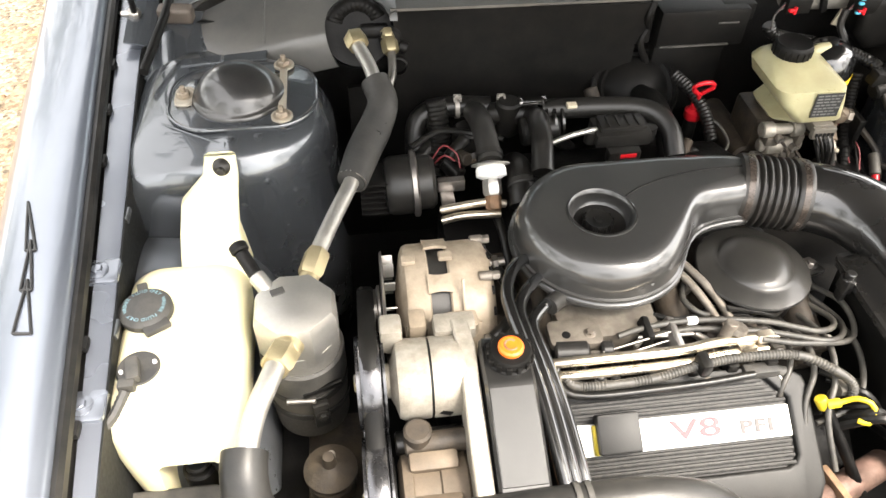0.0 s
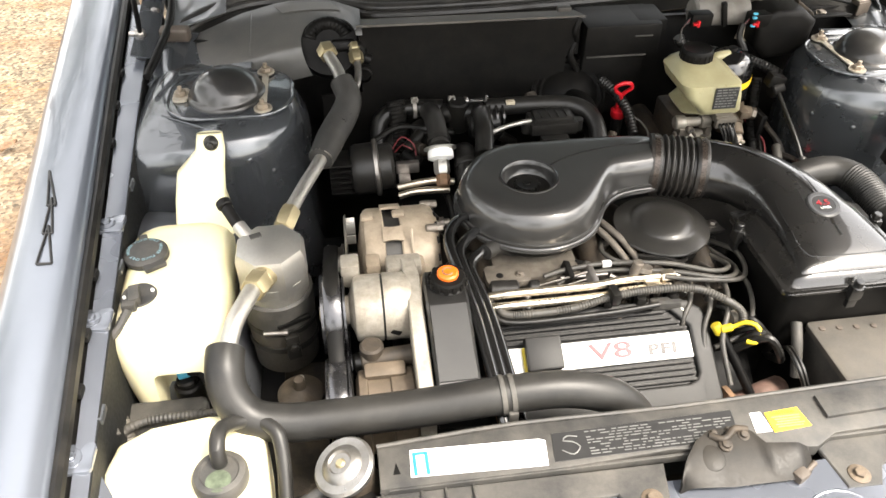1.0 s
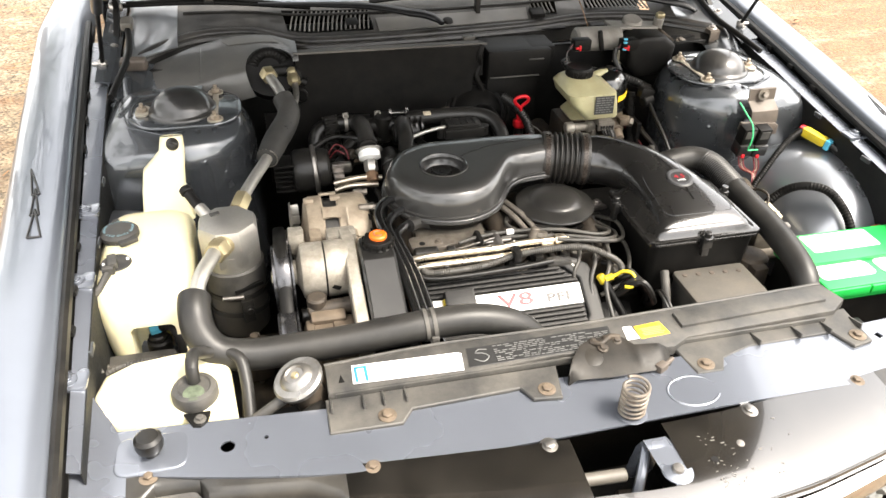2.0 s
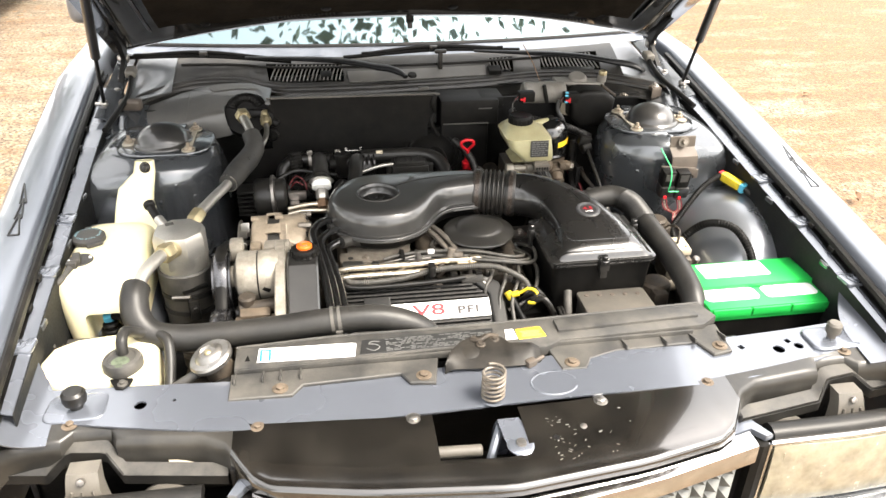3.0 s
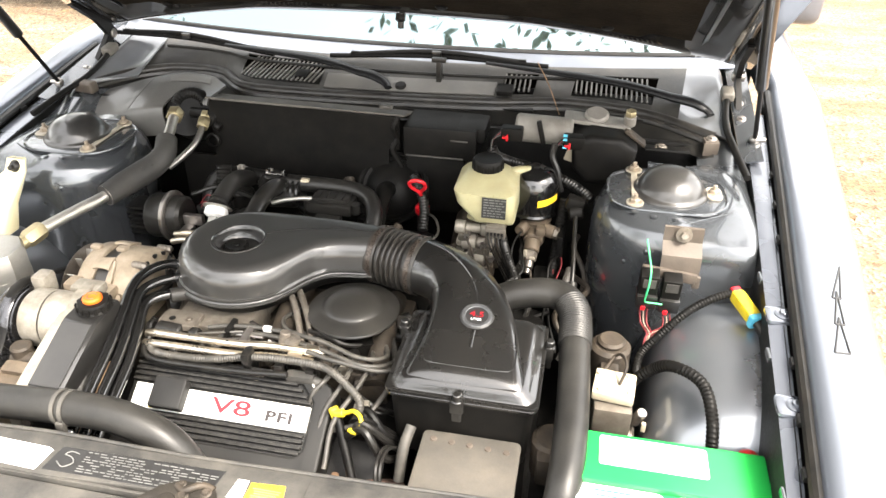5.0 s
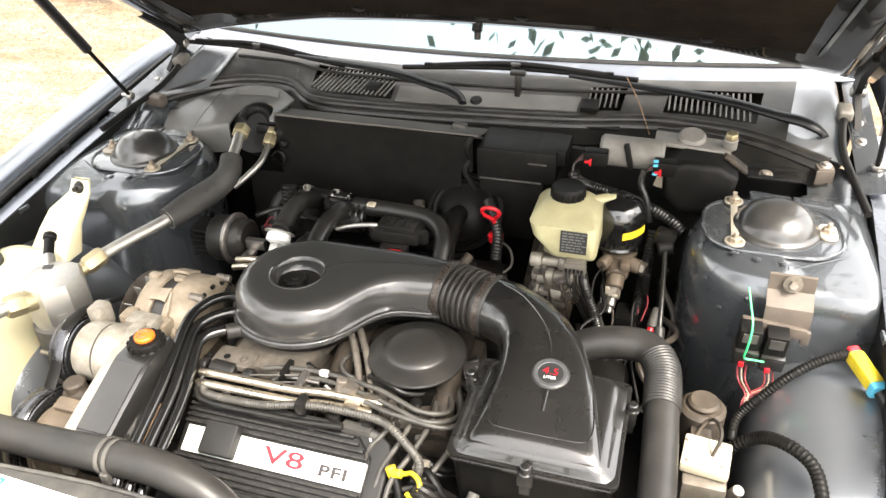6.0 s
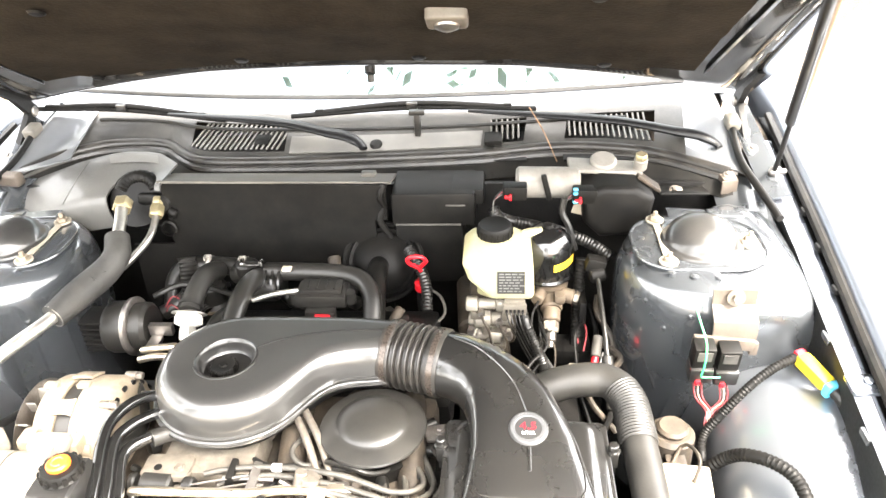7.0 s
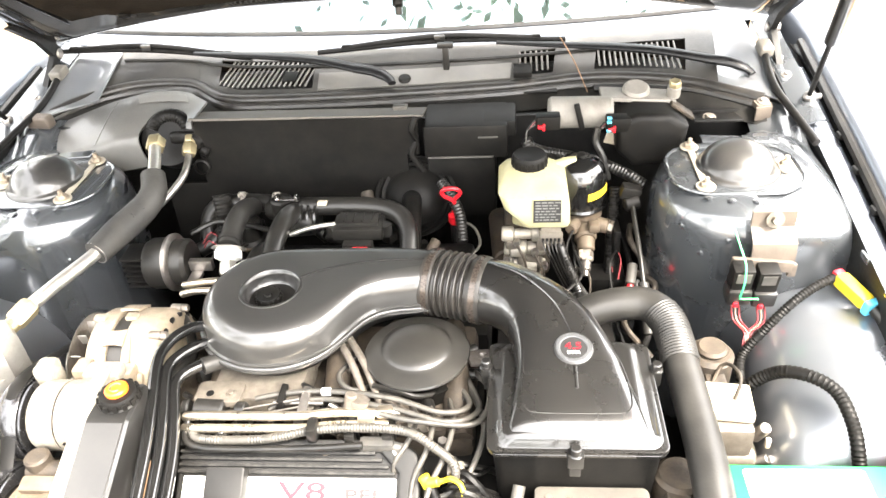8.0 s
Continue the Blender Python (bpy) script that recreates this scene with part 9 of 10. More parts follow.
    part("body", joined(box((0.252, 0.020, 0.715), (0.080, 0.080, 0.110), 0.010), rod((0.215, -0.02, 0.690), (0.205, 0.12, 0.695), 0.024), box((0.25, -0.01, 0.655), (0.06, 0.05, 0.05), 0.008)), M_DIRTY, mc, "grimy rear casting")
    for z, segs in ((0.768, ((0.208, 0.228, 0.013), (0.228, 0.258, 0.009), (0.258, 0.276, 0.014))), (0.738, ((0.212, 0.222, 0.011), (0.222, 0.250, 0.016), (0.250, 0.282, 0.012))), (0.706, ((0.210, 0.226, 0.016), (0.226, 0.246, 0.011), (0.246, 0.268, 0.017), (0.268, 0.282, 0.009)))):
        for x0, x1, rr in segs:
            part("bore", rod((x0, -0.046, z), (x1, -0.047, z), rr, 0.002, 18), M_CAST, mc, "pale cast bore")
    for x, z, w, h in ((0.226, 0.752, 0.022, 0.016), (0.262, 0.724, 0.028, 0.014), (0.240, 0.722, 0.012, 0.020), (0.272, 0.752, 0.012, 0.022), (0.222, 0.688, 0.024, 0.014), (0.258, 0.686, 0.032, 0.012)):
        part("cast_boss", box((x, -0.048, z), (w, 0.026, h), 0.004, (0, 4, 0)), M_GRIMECAST, mc)
    for x, z in ((0.234, 0.760), (0.264, 0.740), (0.216, 0.722), (0.248, 0.700), (0.280, 0.712), (0.232, 0.684)):
        part("pipe_nut", hexnut((x, -0.056, z), (x - 0.001, -0.070, z + 0.002), 0.0065), M_STEEL, mc)
    for x, z in ((0.234, 0.760), (0.264, 0.740), (0.248, 0.700)):
        part("brake_line", sweep([(x, -0.068, z), (x + 0.004, -0.080, z - 0.004), (x + 0.012, -0.082, z - 0.022), (x + 0.016, -0.070, z - 0.06), (x + 0.016, -0.04, z - 0.11)], 0.0023, 8), M_DIRTY, mc)
    ac = thing("brake_accumulator", (0.345, 0.06, 0.66), "glossy black pressure ball with yellow sticker", "pressure accumulator")
    part("ball", lathe([(0.032, 0.755), (0.044, 0.762), (0.0465, 0.775), (0.0465, 0.815), (0.043, 0.835), (0.032, 0.850), (0.016, 0.857), (0, 0.858)], (0.345, 0.055, 0), n=40), M_PIPEBLK, ac, "glossy black ball")
    part("seam", lathe([(0.0465, 0.764), (0.0485, 0.768), (0.0465, 0.772)], (0.345, 0.055, 0), n=40), M_PIPEBLK, ac)
    part("top_screw", joined(lathe([(0.008, 0.856), (0.008, 0.862), (0, 0.864)], (0.345, 0.055, 0), n=16)), M_DARK, ac)
    part("sticker", sheet(lambda u, v: V((0.345 + 0.0472 * math.cos(u), 0.055 + 0.0472 * math.sin(u), 0.795 + v * 0.014 + 0.006 * (u + 1.0))), lin(-1.35, -0.35, 8), lin(0, 1, 2), 0.0004), M_YLAB, ac, "yellow caution sticker")
    part("valve", joined(lathe([(0, 0.690), (0.014, 0.694), (0.021, 0.706), (0.024, 0.722), (0.023, 0.740), (0.030, 0.748), (0.031, 0.758), (0, 0.760)], (0.352, 0.035, 0), n=24), rod((0.352, 0.030, 0.742), (0.353, -0.008, 0.728), 0.019, 0.003), rod((0.353, -0.006, 0.729), (0.352, -0.026, 0.716), 0.015, 0.002), rod((0.36, 0.020, 0.745), (0.392, 0.010, 0.742), 0.013, 0.002), rod((0.335, 0.01, 0.752), (0.326, -0.012, 0.750), 0.011, 0.002), box((0.366, -0.004, 0.752), (0.018, 0.022, 0.016), 0.004)), M_BROWNCAST, ac, "oily brown valve body")
    part("valve_nut", hexnut((0.392, 0.010, 0.742), (0.401, 0.007, 0.741), 0.012), M_DULLSTEEL, ac)
    part("valve_nut", hexnut((0.352, -0.026, 0.716), (0.351, -0.042, 0.705), 0.013), M_DULLSTEEL, ac)
    part("sender", joined(rod((0.351, -0.042, 0.705), (0.350, -0.056, 0.696), 0.009, 0.002), rod((0.350, -0.056, 0.696), (0.349, -0.064, 0.690), 0.005)), M_STEEL, ac)
    part("plug_white", joined(box((0.342, -0.040, 0.720), (0.007, 0.008, 0.014), 0.002), box((0.356, -0.046, 0.714), (0.010, 0.006, 0.006), 0.002)), M_TABPLATE, ac)
    for pts, m_, w in (([(0.335, -0.085, 0.675), (0.345, -0.100, 0.660), (0.38, -0.10, 0.652), (0.412, -0.09, 0.655)], M_DARK, 0.004), ([(0.300, -0.07, 0.66), (0.315, -0.10, 0.64), (0.36, -0.12, 0.63), (0.40, -0.11, 0.64)], M_DARK, 0.005),
                      ([(0.349, -0.062, 0.691), (0.342, -0.074, 0.700), (0.334, -0.080, 0.722), (0.330, -0.085, 0.700), (0.336, -0.09, 0.66)], M_RUBBER, 0.002), ([(0.330, -0.012, 0.750), (0.318, -0.04, 0.735), (0.322, -0.07, 0.70), (0.345, -0.09, 0.66)], M_DARK, 0.002),
                      ([(0.388, 0.03, 0.735), (0.402, 0.0, 0.715), (0.412, -0.03, 0.700), (0.405, -0.06, 0.68)], M_PINK, 0.0014), ([(0.388, 0.03, 0.73), (0.396, -0.01, 0.700), (0.398, -0.04, 0.68)], M_PINK, 0.0014)):
        part("pipe", sweep(pts, w, 8), m_, ac)
    part("vertical_loom", sweep([(0.405, 0.045, 0.80), (0.402, 0.03, 0.76), (0.398, 0.005, 0.715), (0.394, -0.03, 0.675), (0.392, -0.05, 0.63)], 0.0095, 10, ribs=0.0012, pitch=0.006), M_MATTE, ac, "black corrugated loom")
    rnd = random.Random(31)
    for i in range(11):
        x0, y0, z0 = rnd.uniform(0.32, 0.44), rnd.uniform(-0.06, 0.05), rnd.uniform(0.67, 0.73)
        part("hose", sweep([(x0, y0, z0), (x0 + rnd.uniform(-0.02, 0.03), y0 - 0.04, z0 - rnd.uniform(0.0, 0.03)), (x0 + rnd.uniform(-0.03, 0.05), y0 - 0.08, z0 - 0.04), (x0 + rnd.uniform(-0.03, 0.05), y0 - 0.12, z0 - 0.09)], rnd.choice((0.002, 0.003, 0.0055)), 8), rnd.choice((M_RUBBER, M_DARK, M_DIRTY, M_MATTE)), ac)
    part("side_bracket", joined(box((0.405, 0.02, 0.70), (0.012, 0.08, 0.10), 0.003), box((0.39, -0.03, 0.66), (0.06, 0.05, 0.03), 0.006)), M_DARK, ac)
    rc = thing("red_cable_end", (0.40, -0.10, 0.65), "grey boot on a red cable end", "cable")
    part("boot", rod((0.430, -0.045, 0.700), (0.423, -0.078, 0.682), 0.0085), M_GREYPL, rc)
    part("tip", rod((0.423, -0.078, 0.682), (0.419, -0.092, 0.672), 0.006), M_RED, rc)
    for p in ((0.368, -0.098, 0.668), (0.384, -0.094, 0.676)):
        part("cream_plug", box(p, (0.011, 0.008, 0.007), 0.002), M_TABPLATE, rc)
    fs = thing("vertical_strut", (0.44, -0.10, 0.60), "dusty dark vertical rod with a rubber head", "rod")
    part("shaft", sweep([(0.427, 0.012, 0.800), (0.430, -0.03, 0.775), (0.434, -0.10, 0.735), (0.438, -0.17, 0.68)], 0.0042, 10), M_RUBBER, fs)
    part("sleeve", rod((0.435, -0.12, 0.720), (0.439, -0.185, 0.665), 0.009), M_FOAM, fs)
    part("head", joined(box((0.425, 0.015, 0.808), (0.034, 0.024, 0.026), 0.006, (0, 15, 0)), rod((0.415, 0.005, 0.79), (0.44, 0.01, 0.795), 0.014)), M_MATTE, fs)
    # wiper motor
    w = thing("wiper_motor", (0.38, 0.16, 0.86), "aluminium wiper motor beside a black gearbox cover", "wiper motor")
    part("barrel", rod((0.292, 0.150, 0.895), (0.405, 0.150, 0.893), 0.028), M_PALECAST, w, "dull aluminium barrel")
    part("gear_cover", loft([[V((0.470 + k * dx, y, 0.870 + k * dz)) for dx, dz in ((-0.065, 0.028), (-0.03, 0.042), (0.03, 0.038), (0.060, 0.015), (0.055, -0.03), (0.03, -0.055), (-0.03, -0.06), (-0.06, -0.03))] for k, y in ((0.70, 0.092), (0.86, 0.094), (0.95, 0.098))] + [[V((0.470 + k * dx, 0.105, 0.870 + k * dz)) for dx, dz in ((-0.065, 0.028), (-0.03, 0.042), (0.03, 0.038), (0.060, 0.015), (0.055, -0.03), (0.03, -0.055), (-0.03, -0.06), (-0.06, -0.03))] for k in (1.0,)] + [[V((0.470 + dx, 0.16, 0.870 + dz)) for dx, dz in ((-0.065, 0.028), (-0.03, 0.042), (0.03, 0.038), (0.060, 0.015), (0.055, -0.03), (0.03, -0.055), (-0.03, -0.06), (-0.06, -0.03))]]), M_MATTE, w, "rounded black plastic cover")
    part("top_plate", joined(box((0.45, 0.175, 0.912), (0.13, 0.05, 0.008), 0.003, (0, 4, 0)), rod((0.448, 0.185, 0.895), (0.448, 0.175, 0.928), 0.024), rod((0.512, 0.170, 0.91), (0.512, 0.165, 0.932), 0.012)), M_PALECAST, w)
    part("arm", box((0.525, 0.150, 0.895), (0.05, 0.03, 0.006), 0.002, (0, 35, 0)), M_DIRTY, w)
    part("rusty_nut", hexnut((0.512, 0.165, 0.930), (0.512, 0.163, 0.942), 0.011), M_BRASS, w)
    for x, z in ((0.290, 0.900), (0.410, 0.893)):
        pl = part("plug", box((x, 0.105, z), (0.042, 0.026, 0.026), 0.004), M_MATTE, w, "black plug with red lock")
        part("red_lock", joined(box((x - 0.012, 0.090, z - 0.004), (0.012, 0.006, 0.005), 0.001), box((x - 0.008, 0.089, z - 0.004), (0.004, 0.006, 0.012), 0.001)), M_RED, pl)
        for k in range(4):
            part("wire", sweep([(x - 0.022, 0.100, z - 0.004 + 0.003 * k), (x - 0.036, 0.095, z - 0.012), (x - 0.038, 0.088, z - 0.035)], 0.0016, 6), (M_GREYWIRE, M_DARK, M_PINK, M_DARK)[k], pl)
    for k in range(4):
        part("blue_pin", box((0.393, 0.090, 0.886 + 0.008 * k), (0.008, 0.006, 0.0038), 0.001), (M_CYAN, M_MATTE)[k == 1], w)
    part("loom", sweep([(0.252, 0.100, 0.868), (0.262, 0.098, 0.853), (0.290, 0.097, 0.843), (0.330, 0.095, 0.835), (0.385, 0.085, 0.824), (0.425, 0.070, 0.812), (0.455, 0.050, 0.800)], 0.0095, 10, ribs=0.0012, pitch=0.006), M_RUBBER, w, "thick black corrugated loom")
    part("loom", sweep([(0.375, 0.095, 0.890), (0.372, 0.090, 0.865), (0.385, 0.080, 0.84), (0.395, 0.072, 0.80)], 0.006, 8), M_RUBBER, w)
    part("pale_gap", box((0.425, 0.14, 0.845), (0.06, 0.004, 0.03), 0.001, (0, 15, 0)), M_CREAM, w)
    part("wire_guard", box((0.345, 0.118, 0.900), (0.010, 0.010, 0.05), 0.003, (0, -14, 0)), M_MATTE, w)
    sh = thing("side_shelf", (0.60, 0.17, 0.85), "dark pressed shelf beside the wiper motor", "shelf")
    part("plate", box((0.590, 0.165, 0.868), (0.085, 0.055, 0.005), 0.002, (-14, 0, 0)), M_MATTE, sh)
    part("bolt", bolt((0.578, 0.160, 0.872), (0, -0.25, 1), 0.007, 0.012), M_DULLSTEEL, sh)


build_brakes()


def build_rear_engine():
    # heater hoses behind the air cleaner
    h = thing("heater_hose", (-0.25, -0.05, 0.70), "black heater hoses joined by pale clips", "hose")
    part("cross_hose", sweep([(-0.335, 0.020, 0.715), (-0.330, 0.045, 0.755), (-0.305, 0.055, 0.773), (-0.262, 0.058, 0.775), (-0.21, 0.052, 0.775)], 0.0165, 16), M_RUBBER, h)
    part("down_hose", sweep([(-0.240, 0.030, 0.782), (-0.241, -0.005, 0.800), (-0.240, -0.045, 0.808), (-0.239, -0.080, 0.805), (-0.239, -0.110, 0.795)], 0.0175, 16), M_FOAM, h)
    part("second_hose", sweep([(-0.150, 0.005, 0.785), (-0.152, -0.025, 0.802), (-0.156, -0.060, 0.808), (-0.160, -0.095, 0.803), (-0.165, -0.13, 0.785)], 0.0165, 16), M_RUBBER, h)
    part("rear_tube", sweep([(-0.14, 0.0, 0.80), (-0.07, -0.005, 0.803), (0.0, -0.015, 0.805), (0.035, -0.030, 0.80), (0.052, -0.055, 0.785), (0.055, -0.085, 0.76)], 0.016, 16), M_ENGBLK, h, "black plastic tube to the rear")
    for x, y, z, ax_ in ((-0.264, 0.058, 0.7745, (1, 0, 0)), (-0.196, 0.048, 0.778, (1, -0.1, 0))):
        part("clip", joined(lathe([(0.0170, -0.0035), (0.0186, -0.0035), (0.0186, 0.0035), (0.0170, 0.0035)], (x, y, z), ax_, 28, ring=True), box((x, y - 0.004, z + 0.0215), (0.012, 0.004, 0.008), 0.001), box((x - 0.005, y - 0.008, z + 0.0215), (0.003, 0.010, 0.008), 0.001), box((x + 0.005, y - 0.008, z + 0.0215), (0.003, 0.010, 0.008), 0.001)), M_CLIP, h, "pale spring clip")
    part("tee", joined(rod((-0.215, 0.04, 0.770), (-0.14, 0.02, 0.78), 0.018), rod((-0.185, 0.03, 0.74), (-0.185, 0.03, 0.80), 0.02), rod((-0.175, -0.02, 0.775), (-0.115, -0.02, 0.780), 0.022)), M_ENGBLK, h, "black tee valve")
    part("ring", joined(*[lathe([(0.022, -0.003), (0.026, -0.002), (0.026, 0.002), (0.022, 0.003)], (-0.135 + 0.012 * i, -0.012, 0.785), (1, 0, 0.05), 26) for i in range(3)]), M_PLASTIC, h)
    part("yellow_dot", box((-0.098, -0.015, 0.816), (0.016, 0.012, 0.006), 0.002), M_CREAM, h)
    ev = thing("egr_valve", (-0.239, -0.12, 0.74), "plated control valve below the heater hose", "valve")
    o, ax = V((-0.239, -0.112, 0.793)), V((0, -0.72, -0.69))
    part("disc", lathe([(0, -0.004), (0.010, -0.004), (0.027, 0), (0.028, 0.002), (0.020, 0.004), (0, 0.004)], o, ax, 32), M_ALU, ev, "bright flat disc")
    part("body", lathe([(0.020, 0.004), (0.022, 0.008), (0.022, 0.018), (0.014, 0.022), (0, 0.022)], o, ax, 28), M_WHITE, ev, "white plastic body")
    part("hexagon", hexnut(o + ax * 0.022, o + ax * 0.046, 0.014), M_ALU, ev)
    part("brown_stem", hexnut(o + ax * 0.046, o + ax * 0.066, 0.012), M_RUST, ev)
    part("hose_tie", lathe([(0.0185, -0.004), (0.020, -0.004), (0.020, 0.004), (0.0185, 0.004)], (-0.239, -0.100, 0.799), (0, -0.9, -0.35), 28, ring=True), M_ENGBLK, ev)
    part("metal_pipe", joined(sweep([(-0.315, -0.150, 0.745), (-0.285, -0.152, 0.752), (-0.25, -0.148, 0.752), (-0.22, -0.15, 0.748)], 0.006, 12), sweep([(-0.315, -0.165, 0.738), (-0.285, -0.165, 0.745), (-0.23, -0.163, 0.742)], 0.006, 12)), M_GOLDTUBE, ev, "bright bent pipes")
    part("down_pipe", sweep([(-0.236, -0.135, 0.73), (-0.228, -0.18, 0.72), (-0.225, -0.23, 0.70)], 0.007, 10), M_RUBBER, ev)
    # round canister with the bright rim
    c = thing("vacuum_canister", (-0.345, -0.095, 0.70), "black round canister with a bright rim", "canister")
    part("drum", lathe([(0, -0.055), (0.020, -0.055), (0.024, -0.048), (0.040, -0.044), (0.044, -0.036), (0.044, -0.004), (0.040, 0), (0.040, 0.022), (0.034, 0.028), (0, 0.028)], (-0.345, -0.095, 0.752), (1, 0, 0.05), 36), M_ENGBLK, c)
    part("rim", lathe([(0.040, -0.008), (0.049, -0.006), (0.050, 0.0), (0.046, 0.003), (0.040, 0.003)], (-0.345, -0.095, 0.752), (1, 0, 0.05), 40, ring=True), M_STEEL, c, "bright crimped rim")
    part("bracket", joined(box((-0.295, -0.110, 0.758), (0.04, 0.012, 0.020), 0.002), box((-0.302, -0.130, 0.745), (0.02, 0.03, 0.008), 0.002)), M_STEEL, c)
    for k in range(6):
        part("rib", box((-0.405, -0.10, 0.722 + 0.011 * k), (0.045, 0.05, 0.004), 0.001), M_DARK, c)
    # sensor block
    sb = thing("pressure_sensor", (-0.03, -0.06, 0.76), "small black pressure sensor box with red plug", "sensor")
    part("case", box((-0.030, -0.055, 0.792), (0.085, 0.050, 0.022), 0.004), M_ENGBLK, sb)
    part("lid", box((-0.030, -0.053, 0.806), (0.070, 0.036, 0.008), 0.003), M_ENGBLK, sb)
    for k in range(4):
        part("case_rib", box((-0.052 + 0.015 * k, -0.053, 0.811), (0.003, 0.028, 0.003), 0.001), M_ENGBLK, sb)
    for dx in (-0.046, 0.046):
        part("ear", lathe([(0.010, 0.780), (0.010, 0.800), (0, 0.802)], (-0.03 + dx, -0.06, 0), n=18), M_ENGBLK, sb)
    part("red_lock", box((-0.025, -0.092, 0.775), (0.026, 0.008, 0.008), 0.002), M_RED, sb)
    part("plug", box((-0.03, -0.085, 0.770), (0.05, 0.02, 0.024), 0.004), M_ENGBLK, sb)
    b = thing("round_housing", (0.045, 0.085, 0.66), "dusty black round housing behind the engine", "housing")
    part("shell", lathe([(0.072, 0), (0.076, 0.006), (0.076, 0.014), (0.070, 0.018), (0.066, 0.014), (0.062, 0.020), (0.056, 0.016), (0.050, 0.024), (0.034, 0.034), (0.020, 0.040), (0, 0.042)], (0.048, 0.105, 0.752), (0, -0.75, 0.6), 48), M_MATTE, b)
    part("elbow", sweep([(0.045, 0.065, 0.77), (0.050, 0.02, 0.785), (0.053, -0.03, 0.775), (0.055, -0.075, 0.745)], 0.018, 14), M_MATTE, b)
    solo("looping_wire", sweep([(-0.345, -0.02, 0.76), (-0.30, 0.0, 0.772), (-0.25, 0.0, 0.765), (-0.20, -0.02, 0.765)], 0.005, 8), M_RUBBER, "black wire looping behind the canister", "wire")
    for pts in ([(-0.315, -0.045, 0.755), (-0.298, -0.040, 0.775), (-0.278, -0.050, 0.765), (-0.275, -0.065, 0.75)], [(-0.312, -0.050, 0.750), (-0.298, -0.055, 0.768), (-0.282, -0.060, 0.760)]):
        solo("pink_wire", sweep(pts, 0.0013, 6), M_PINK, "thin pink wire looped near the canister", "wire", "pink wires")
    solo("corrugated_pipe", sweep([(-0.305, -0.02, 0.70), (-0.295, 0.01, 0.735), (-0.296, 0.03, 0.77), (-0.30, 0.045, 0.80)], 0.015, 12, ribs=0.0018, pitch=0.007), M_ENGBLK, "black corrugated pipe rising to the firewall", "pipe")
    solo("corrugated_tube", sweep([(0.100, 0.075, 0.80), (0.118, 0.045, 0.79), (0.135, 0.01, 0.77), (0.140, -0.03, 0.74)], 0.009, 10, ribs=0.0014, pitch=0.006), M_ENGBLK, "thin corrugated tube behind the dipstick", "tube")
    solo("thin_cable", sweep([(0.135, 0.01, 0.76), (0.160, 0.0, 0.75), (0.170, -0.03, 0.735), (0.150, -0.055, 0.725)], 0.0025, 8), M_GREYWIRE, "thin grey cable loop by the dipstick", "cable")
    rd = thing("red_dipstick", (0.125, 0.03, 0.70), "red looped transmission dipstick handle", "dipstick")
    part("loop", sweep([(0.127, 0.026, 0.778), (0.124, 0.020, 0.795), (0.110, 0.012, 0.808), (0.106, 0.008, 0.820), (0.116, 0.004, 0.828), (0.132, 0.006, 0.826), (0.138, 0.010, 0.815), (0.130, 0.018, 0.802), (0.124, 0.022, 0.792)], 0.0038, 10), M_RED, rd)
    part("cap", lathe([(0.013, 0.745), (0.0145, 0.748), (0.0145, 0.760), (0.008, 0.764), (0.007, 0.780), (0, 0.780)], (0.127, 0.028, 0), n=24), M_RED, rd)
    part("tube", rod((0.127, 0.028, 0.60), (0.127, 0.028, 0.746), 0.011), M_DARK, rd)
    yd = thing("yellow_dipstick", (0.115, -0.50, 0.66), "yellow ring-handled oil dipstick", "dipstick")
    part("ring", sweep([(0.118, -0.498, 0.700), (0.128, -0.500, 0.704), (0.138, -0.500, 0.708), (0.146, -0.504, 0.716), (0.158, -0.512, 0.716), (0.162, -0.522, 0.708), (0.154, -0.528, 0.698), (0.144, -0.522, 0.696)], 0.0034, 10), M_YELLOW, yd)
    part("cap", joined(rod((0.117, -0.497, 0.690), (0.109, -0.490, 0.703), 0.0075), rod((0.116, -0.498, 0.699), (0.130, -0.500, 0.705), 0.006)), M_YELLOW, yd)
    part("tube", sweep([(0.118, -0.497, 0.692), (0.140, -0.53, 0.65), (0.165, -0.57, 0.60)], 0.007, 10), M_DARK, yd)
    # wiring between the cover's end and the filter box
    rnd = random.Random(21)
    for i in range(7):
        y0 = -0.45 - 0.010 * i
        pts = [(0.13 + 0.006 * (i % 3), y0, 0.70 - 0.006 * i), (0.165 + rnd.uniform(-0.01, 0.01), y0 - 0.02, 0.69 + rnd.uniform(-0.01, 0.02)), (0.195, y0 - 0.01 + rnd.uniform(-0.02, 0.02), 0.67), (0.215, y0 + 0.02, 0.62)]
        solo("harness_wire", sweep(pts, rnd.choice((0.003, 0.0045, 0.006)), 8), rnd.choice((M_ENGBLK, M_DARK, M_DARK)), "dark harness wire between engine and filter box", "wire", "harness wires")
    solo("purple_plug", box((0.165, -0.500, 0.690), (0.014, 0.010, 0.010), 0.002, (0, 20, 30)), mat("magenta_plug", (0.45, 0.05, 0.2), 0.5), "small magenta plug lock", "plug")
    solo("coil_plug", joined(box((0.150, -0.478, 0.690), (0.022, 0.02, 0.034), 0.004), rod((0.15, -0.48, 0.66), (0.15, -0.478, 0.69), 0.012)), M_CAST, "dirty pale sensor by the valve cover", "sensor")
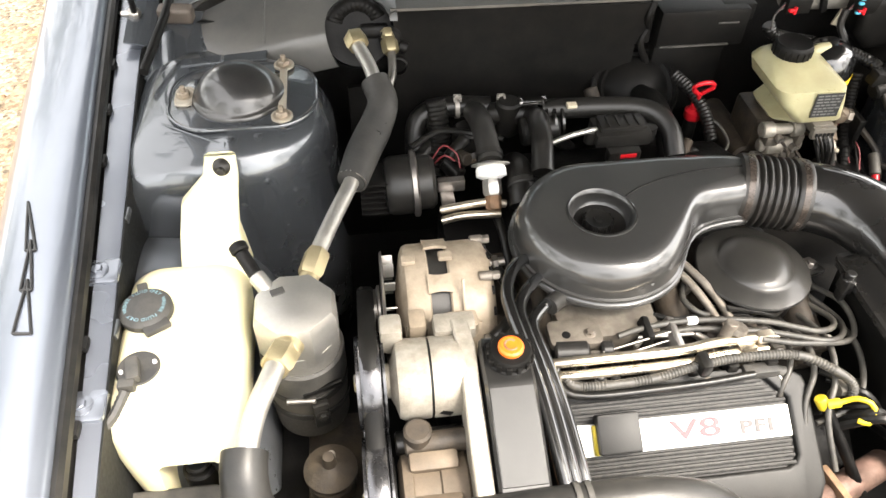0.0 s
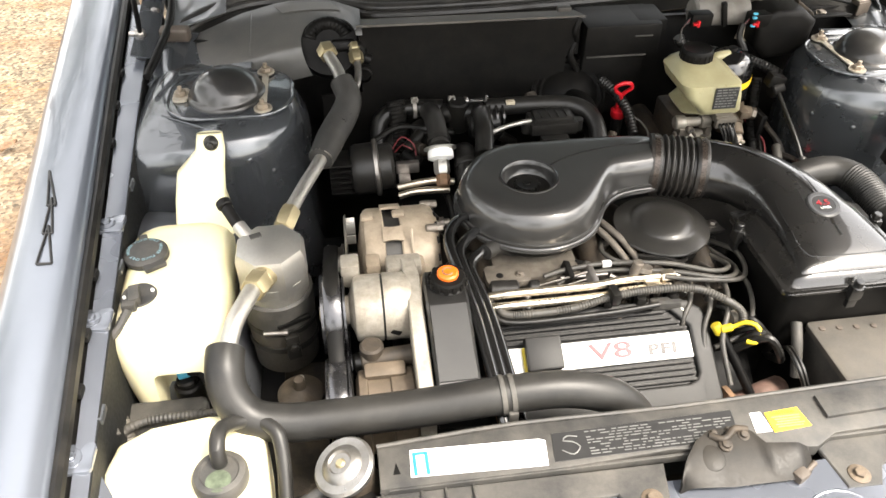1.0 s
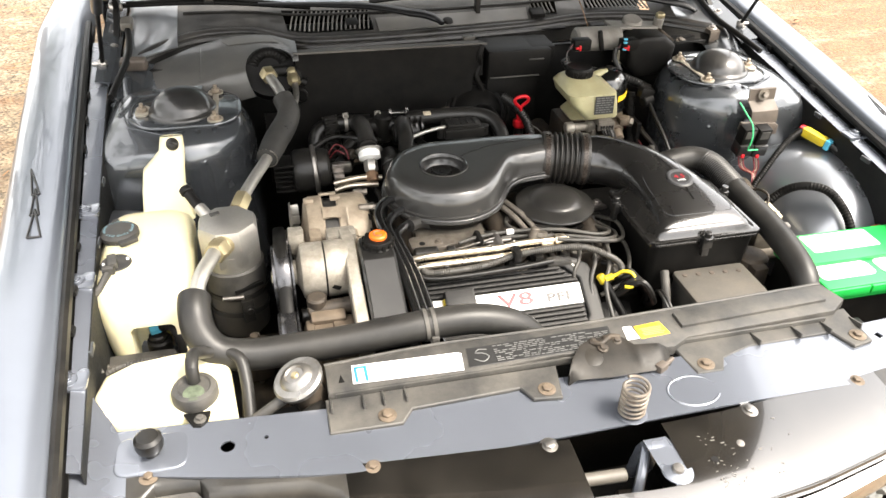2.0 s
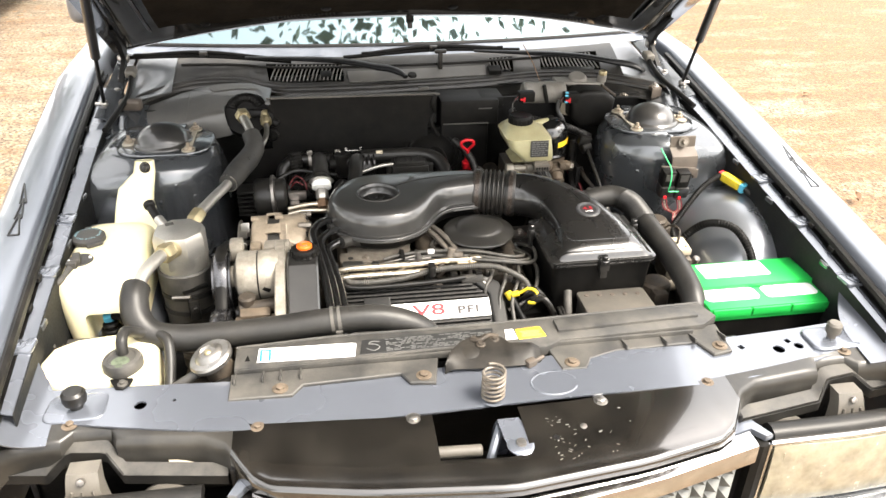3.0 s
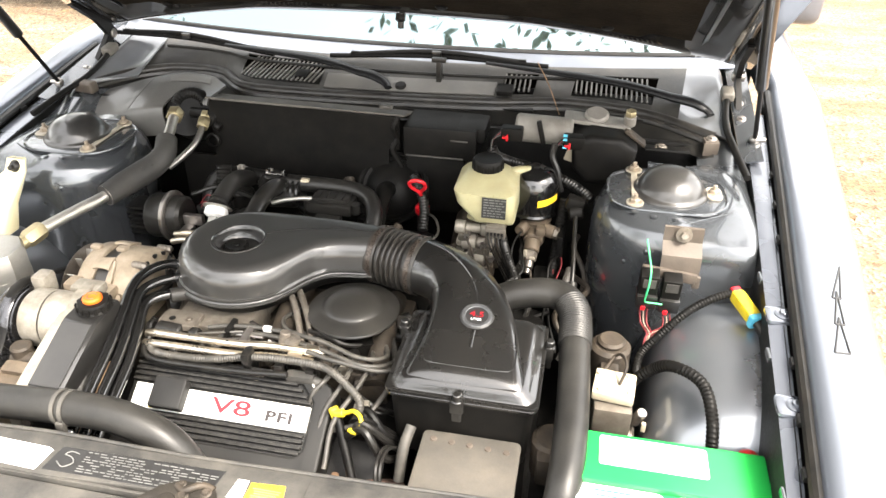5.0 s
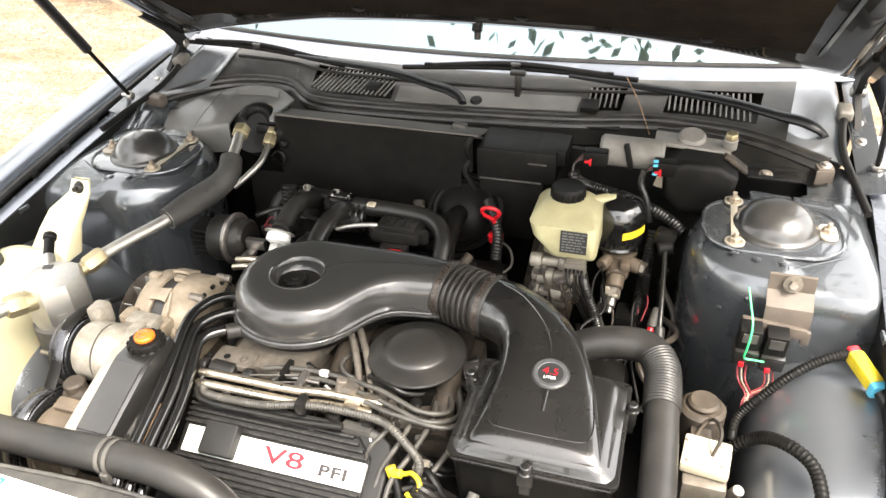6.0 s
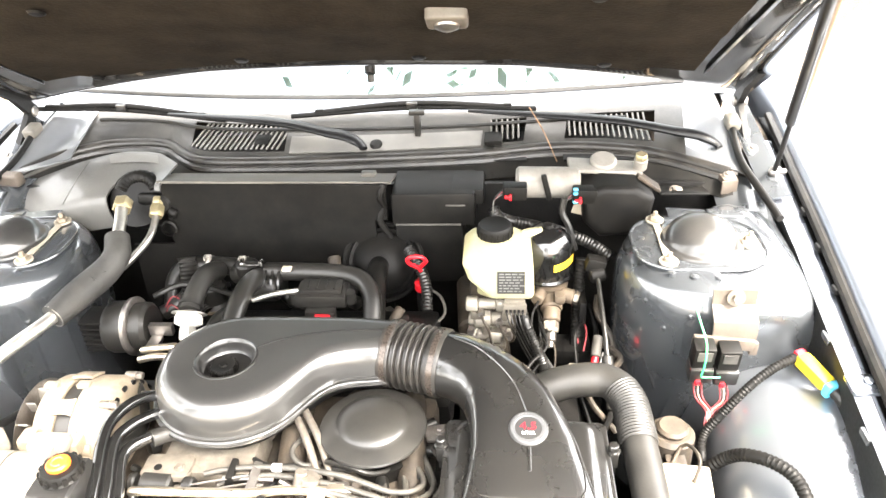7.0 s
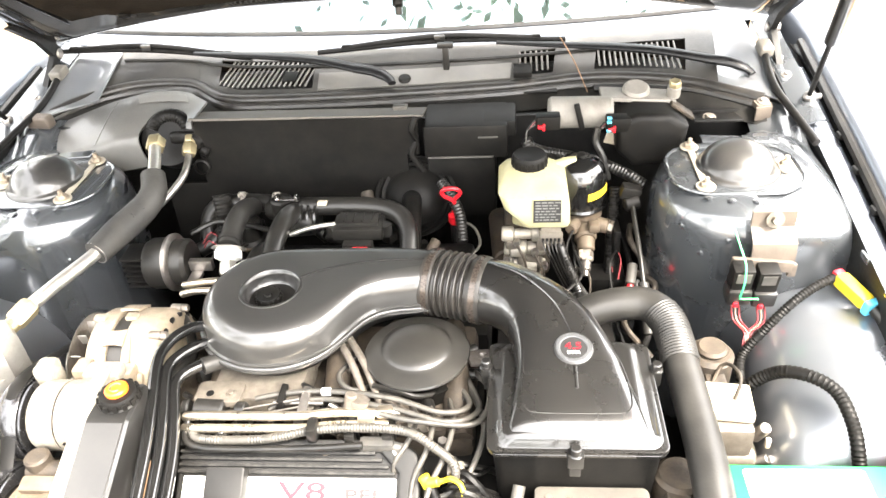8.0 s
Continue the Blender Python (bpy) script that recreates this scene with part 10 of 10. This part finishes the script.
    # casing darkened to include the shade low in the bay
    solo("gearbox", joined(box((0.27, -0.25, 0.52), (0.26, 0.34, 0.24), 0.04), rod((0.25, -0.45, 0.50), (0.25, -0.05, 0.50), 0.12)), M_DARK, "oily gearbox casing beside the engine, shade-black in colour", "gearbox")
    wy = thing("hose_tee", (-0.30, 0.03, 0.70), "black corrugated wye tube behind the canister", "tube")
    part("stem", sweep([(-0.298, 0.055, 0.775), (-0.299, 0.045, 0.755), (-0.300, 0.03, 0.735)], 0.0165, 14, ribs=0.0016, pitch=0.006), M_ENGBLK, wy)
    part("branch", sweep([(-0.300, 0.032, 0.737), (-0.320, 0.010, 0.722), (-0.345, -0.005, 0.712)], 0.014, 12), M_ENGBLK, wy)
    part("branch", sweep([(-0.300, 0.032, 0.737), (-0.275, 0.012, 0.722), (-0.255, -0.010, 0.715)], 0.013, 12, ribs=0.0016, pitch=0.006), M_ENGBLK, wy)
    pv = thing("purge_valve", (-0.245, 0.02, 0.70), "brown-stained round valve below the heater hose", "valve")
    part("body", lathe([(0.010, 0.700), (0.026, 0.704), (0.030, 0.712), (0.030, 0.722), (0.024, 0.728), (0.024, 0.758), (0.018, 0.764), (0, 0.765)], (-0.252, 0.018, 0), n=28), M_ENGBLK, pv)
    part("rim", lathe([(0.030, 0.713), (0.033, 0.715), (0.033, 0.719), (0.030, 0.721)], (-0.252, 0.018, 0), n=28), M_BROWNCAST, pv, "stained rim")
    el = thing("idle_elbow", (-0.185, -0.12, 0.72), "black ribbed air elbow beside the lid", "elbow")
    part("elbow", sweep([(-0.190, -0.060, 0.745), (-0.192, -0.095, 0.765), (-0.195, -0.130, 0.765), (-0.197, -0.160, 0.750)], 0.0195, 16), M_ENGBLK, el)
    part("cuff", lathe([(0.0195, -0.006), (0.0215, -0.004), (0.0215, 0.004), (0.0195, 0.006)], (-0.195, -0.130, 0.765), (0, -0.95, -0.3), 28), M_FOAM, el)
    part("clip", joined(box((-0.160, -0.010, 0.822), (0.040, 0.010, 0.003), 0.001, (0, 4, 8)), box((-0.142, -0.012, 0.826), (0.006, 0.012, 0.010), 0.001), box((-0.177, -0.008, 0.824), (0.006, 0.012, 0.010), 0.001)), M_CHROME, el, "bright spring clip")
    solo("silver_tube", sweep([(-0.145, -0.075, 0.792), (-0.115, -0.070, 0.800), (-0.085, -0.066, 0.804), (-0.070, -0.060, 0.802)], 0.0042, 10), M_ALU, "thin silver tube behind the air cleaner", "tube")
    # small clutter in the dark gap behind the cleaner
    for i in range(16):
        x, y, z = rnd.uniform(-0.30, 0.10), rnd.uniform(-0.06, 0.06), rnd.uniform(0.70, 0.755)
        if i % 2:
            solo("hose_fitting", rod((x, y, z), (x + rnd.uniform(-0.05, 0.05), y + rnd.uniform(-0.03, 0.03), z + rnd.uniform(0, 0.03)), rnd.uniform(0.007, 0.015)), rnd.choice((M_ENGBLK, M_DIRTY, M_RUBBER)), "grimy hose fitting behind the air cleaner", "fitting", "hose fittings")
        else:
            solo("wiring_plug", box((x, y, z), (rnd.uniform(0.02, 0.04), rnd.uniform(0.015, 0.03), rnd.uniform(0.015, 0.03)), 0.004, (0, 0, rnd.uniform(0, 90))), rnd.choice((M_ENGBLK, M_PLASTIC)), "small black wiring plug behind the air cleaner", "plug", "wiring plugs")
    # rear corner brackets at each tower
    for s in SIDES:
        br = thing("corner_bracket", (s * 0.69, 0.185, 0.86), "rust-brown bracket at the rear corner of the bay", "bracket", "corner brackets")
        part("plate", box((s * 0.692, 0.192, 0.888), (0.054, 0.024, 0.026), 0.007, (6, 0, s * 8), 4) if s < 0 else joined(box((s * 0.672, 0.180, 0.884), (0.028, 0.022, 0.012), 0.004, (8, 0, s * 12)), box((s * 0.672, 0.166, 0.874), (0.030, 0.004, 0.026), 0.0015, (0, 0, s * 12))), M_TANBRK, br)
        if s > 0:
            part("bolt", bolt((s * 0.672, 0.180, 0.891), (0, -0.2, 1), 0.006, 0.010), M_STEEL, br)


build_rear_engine()
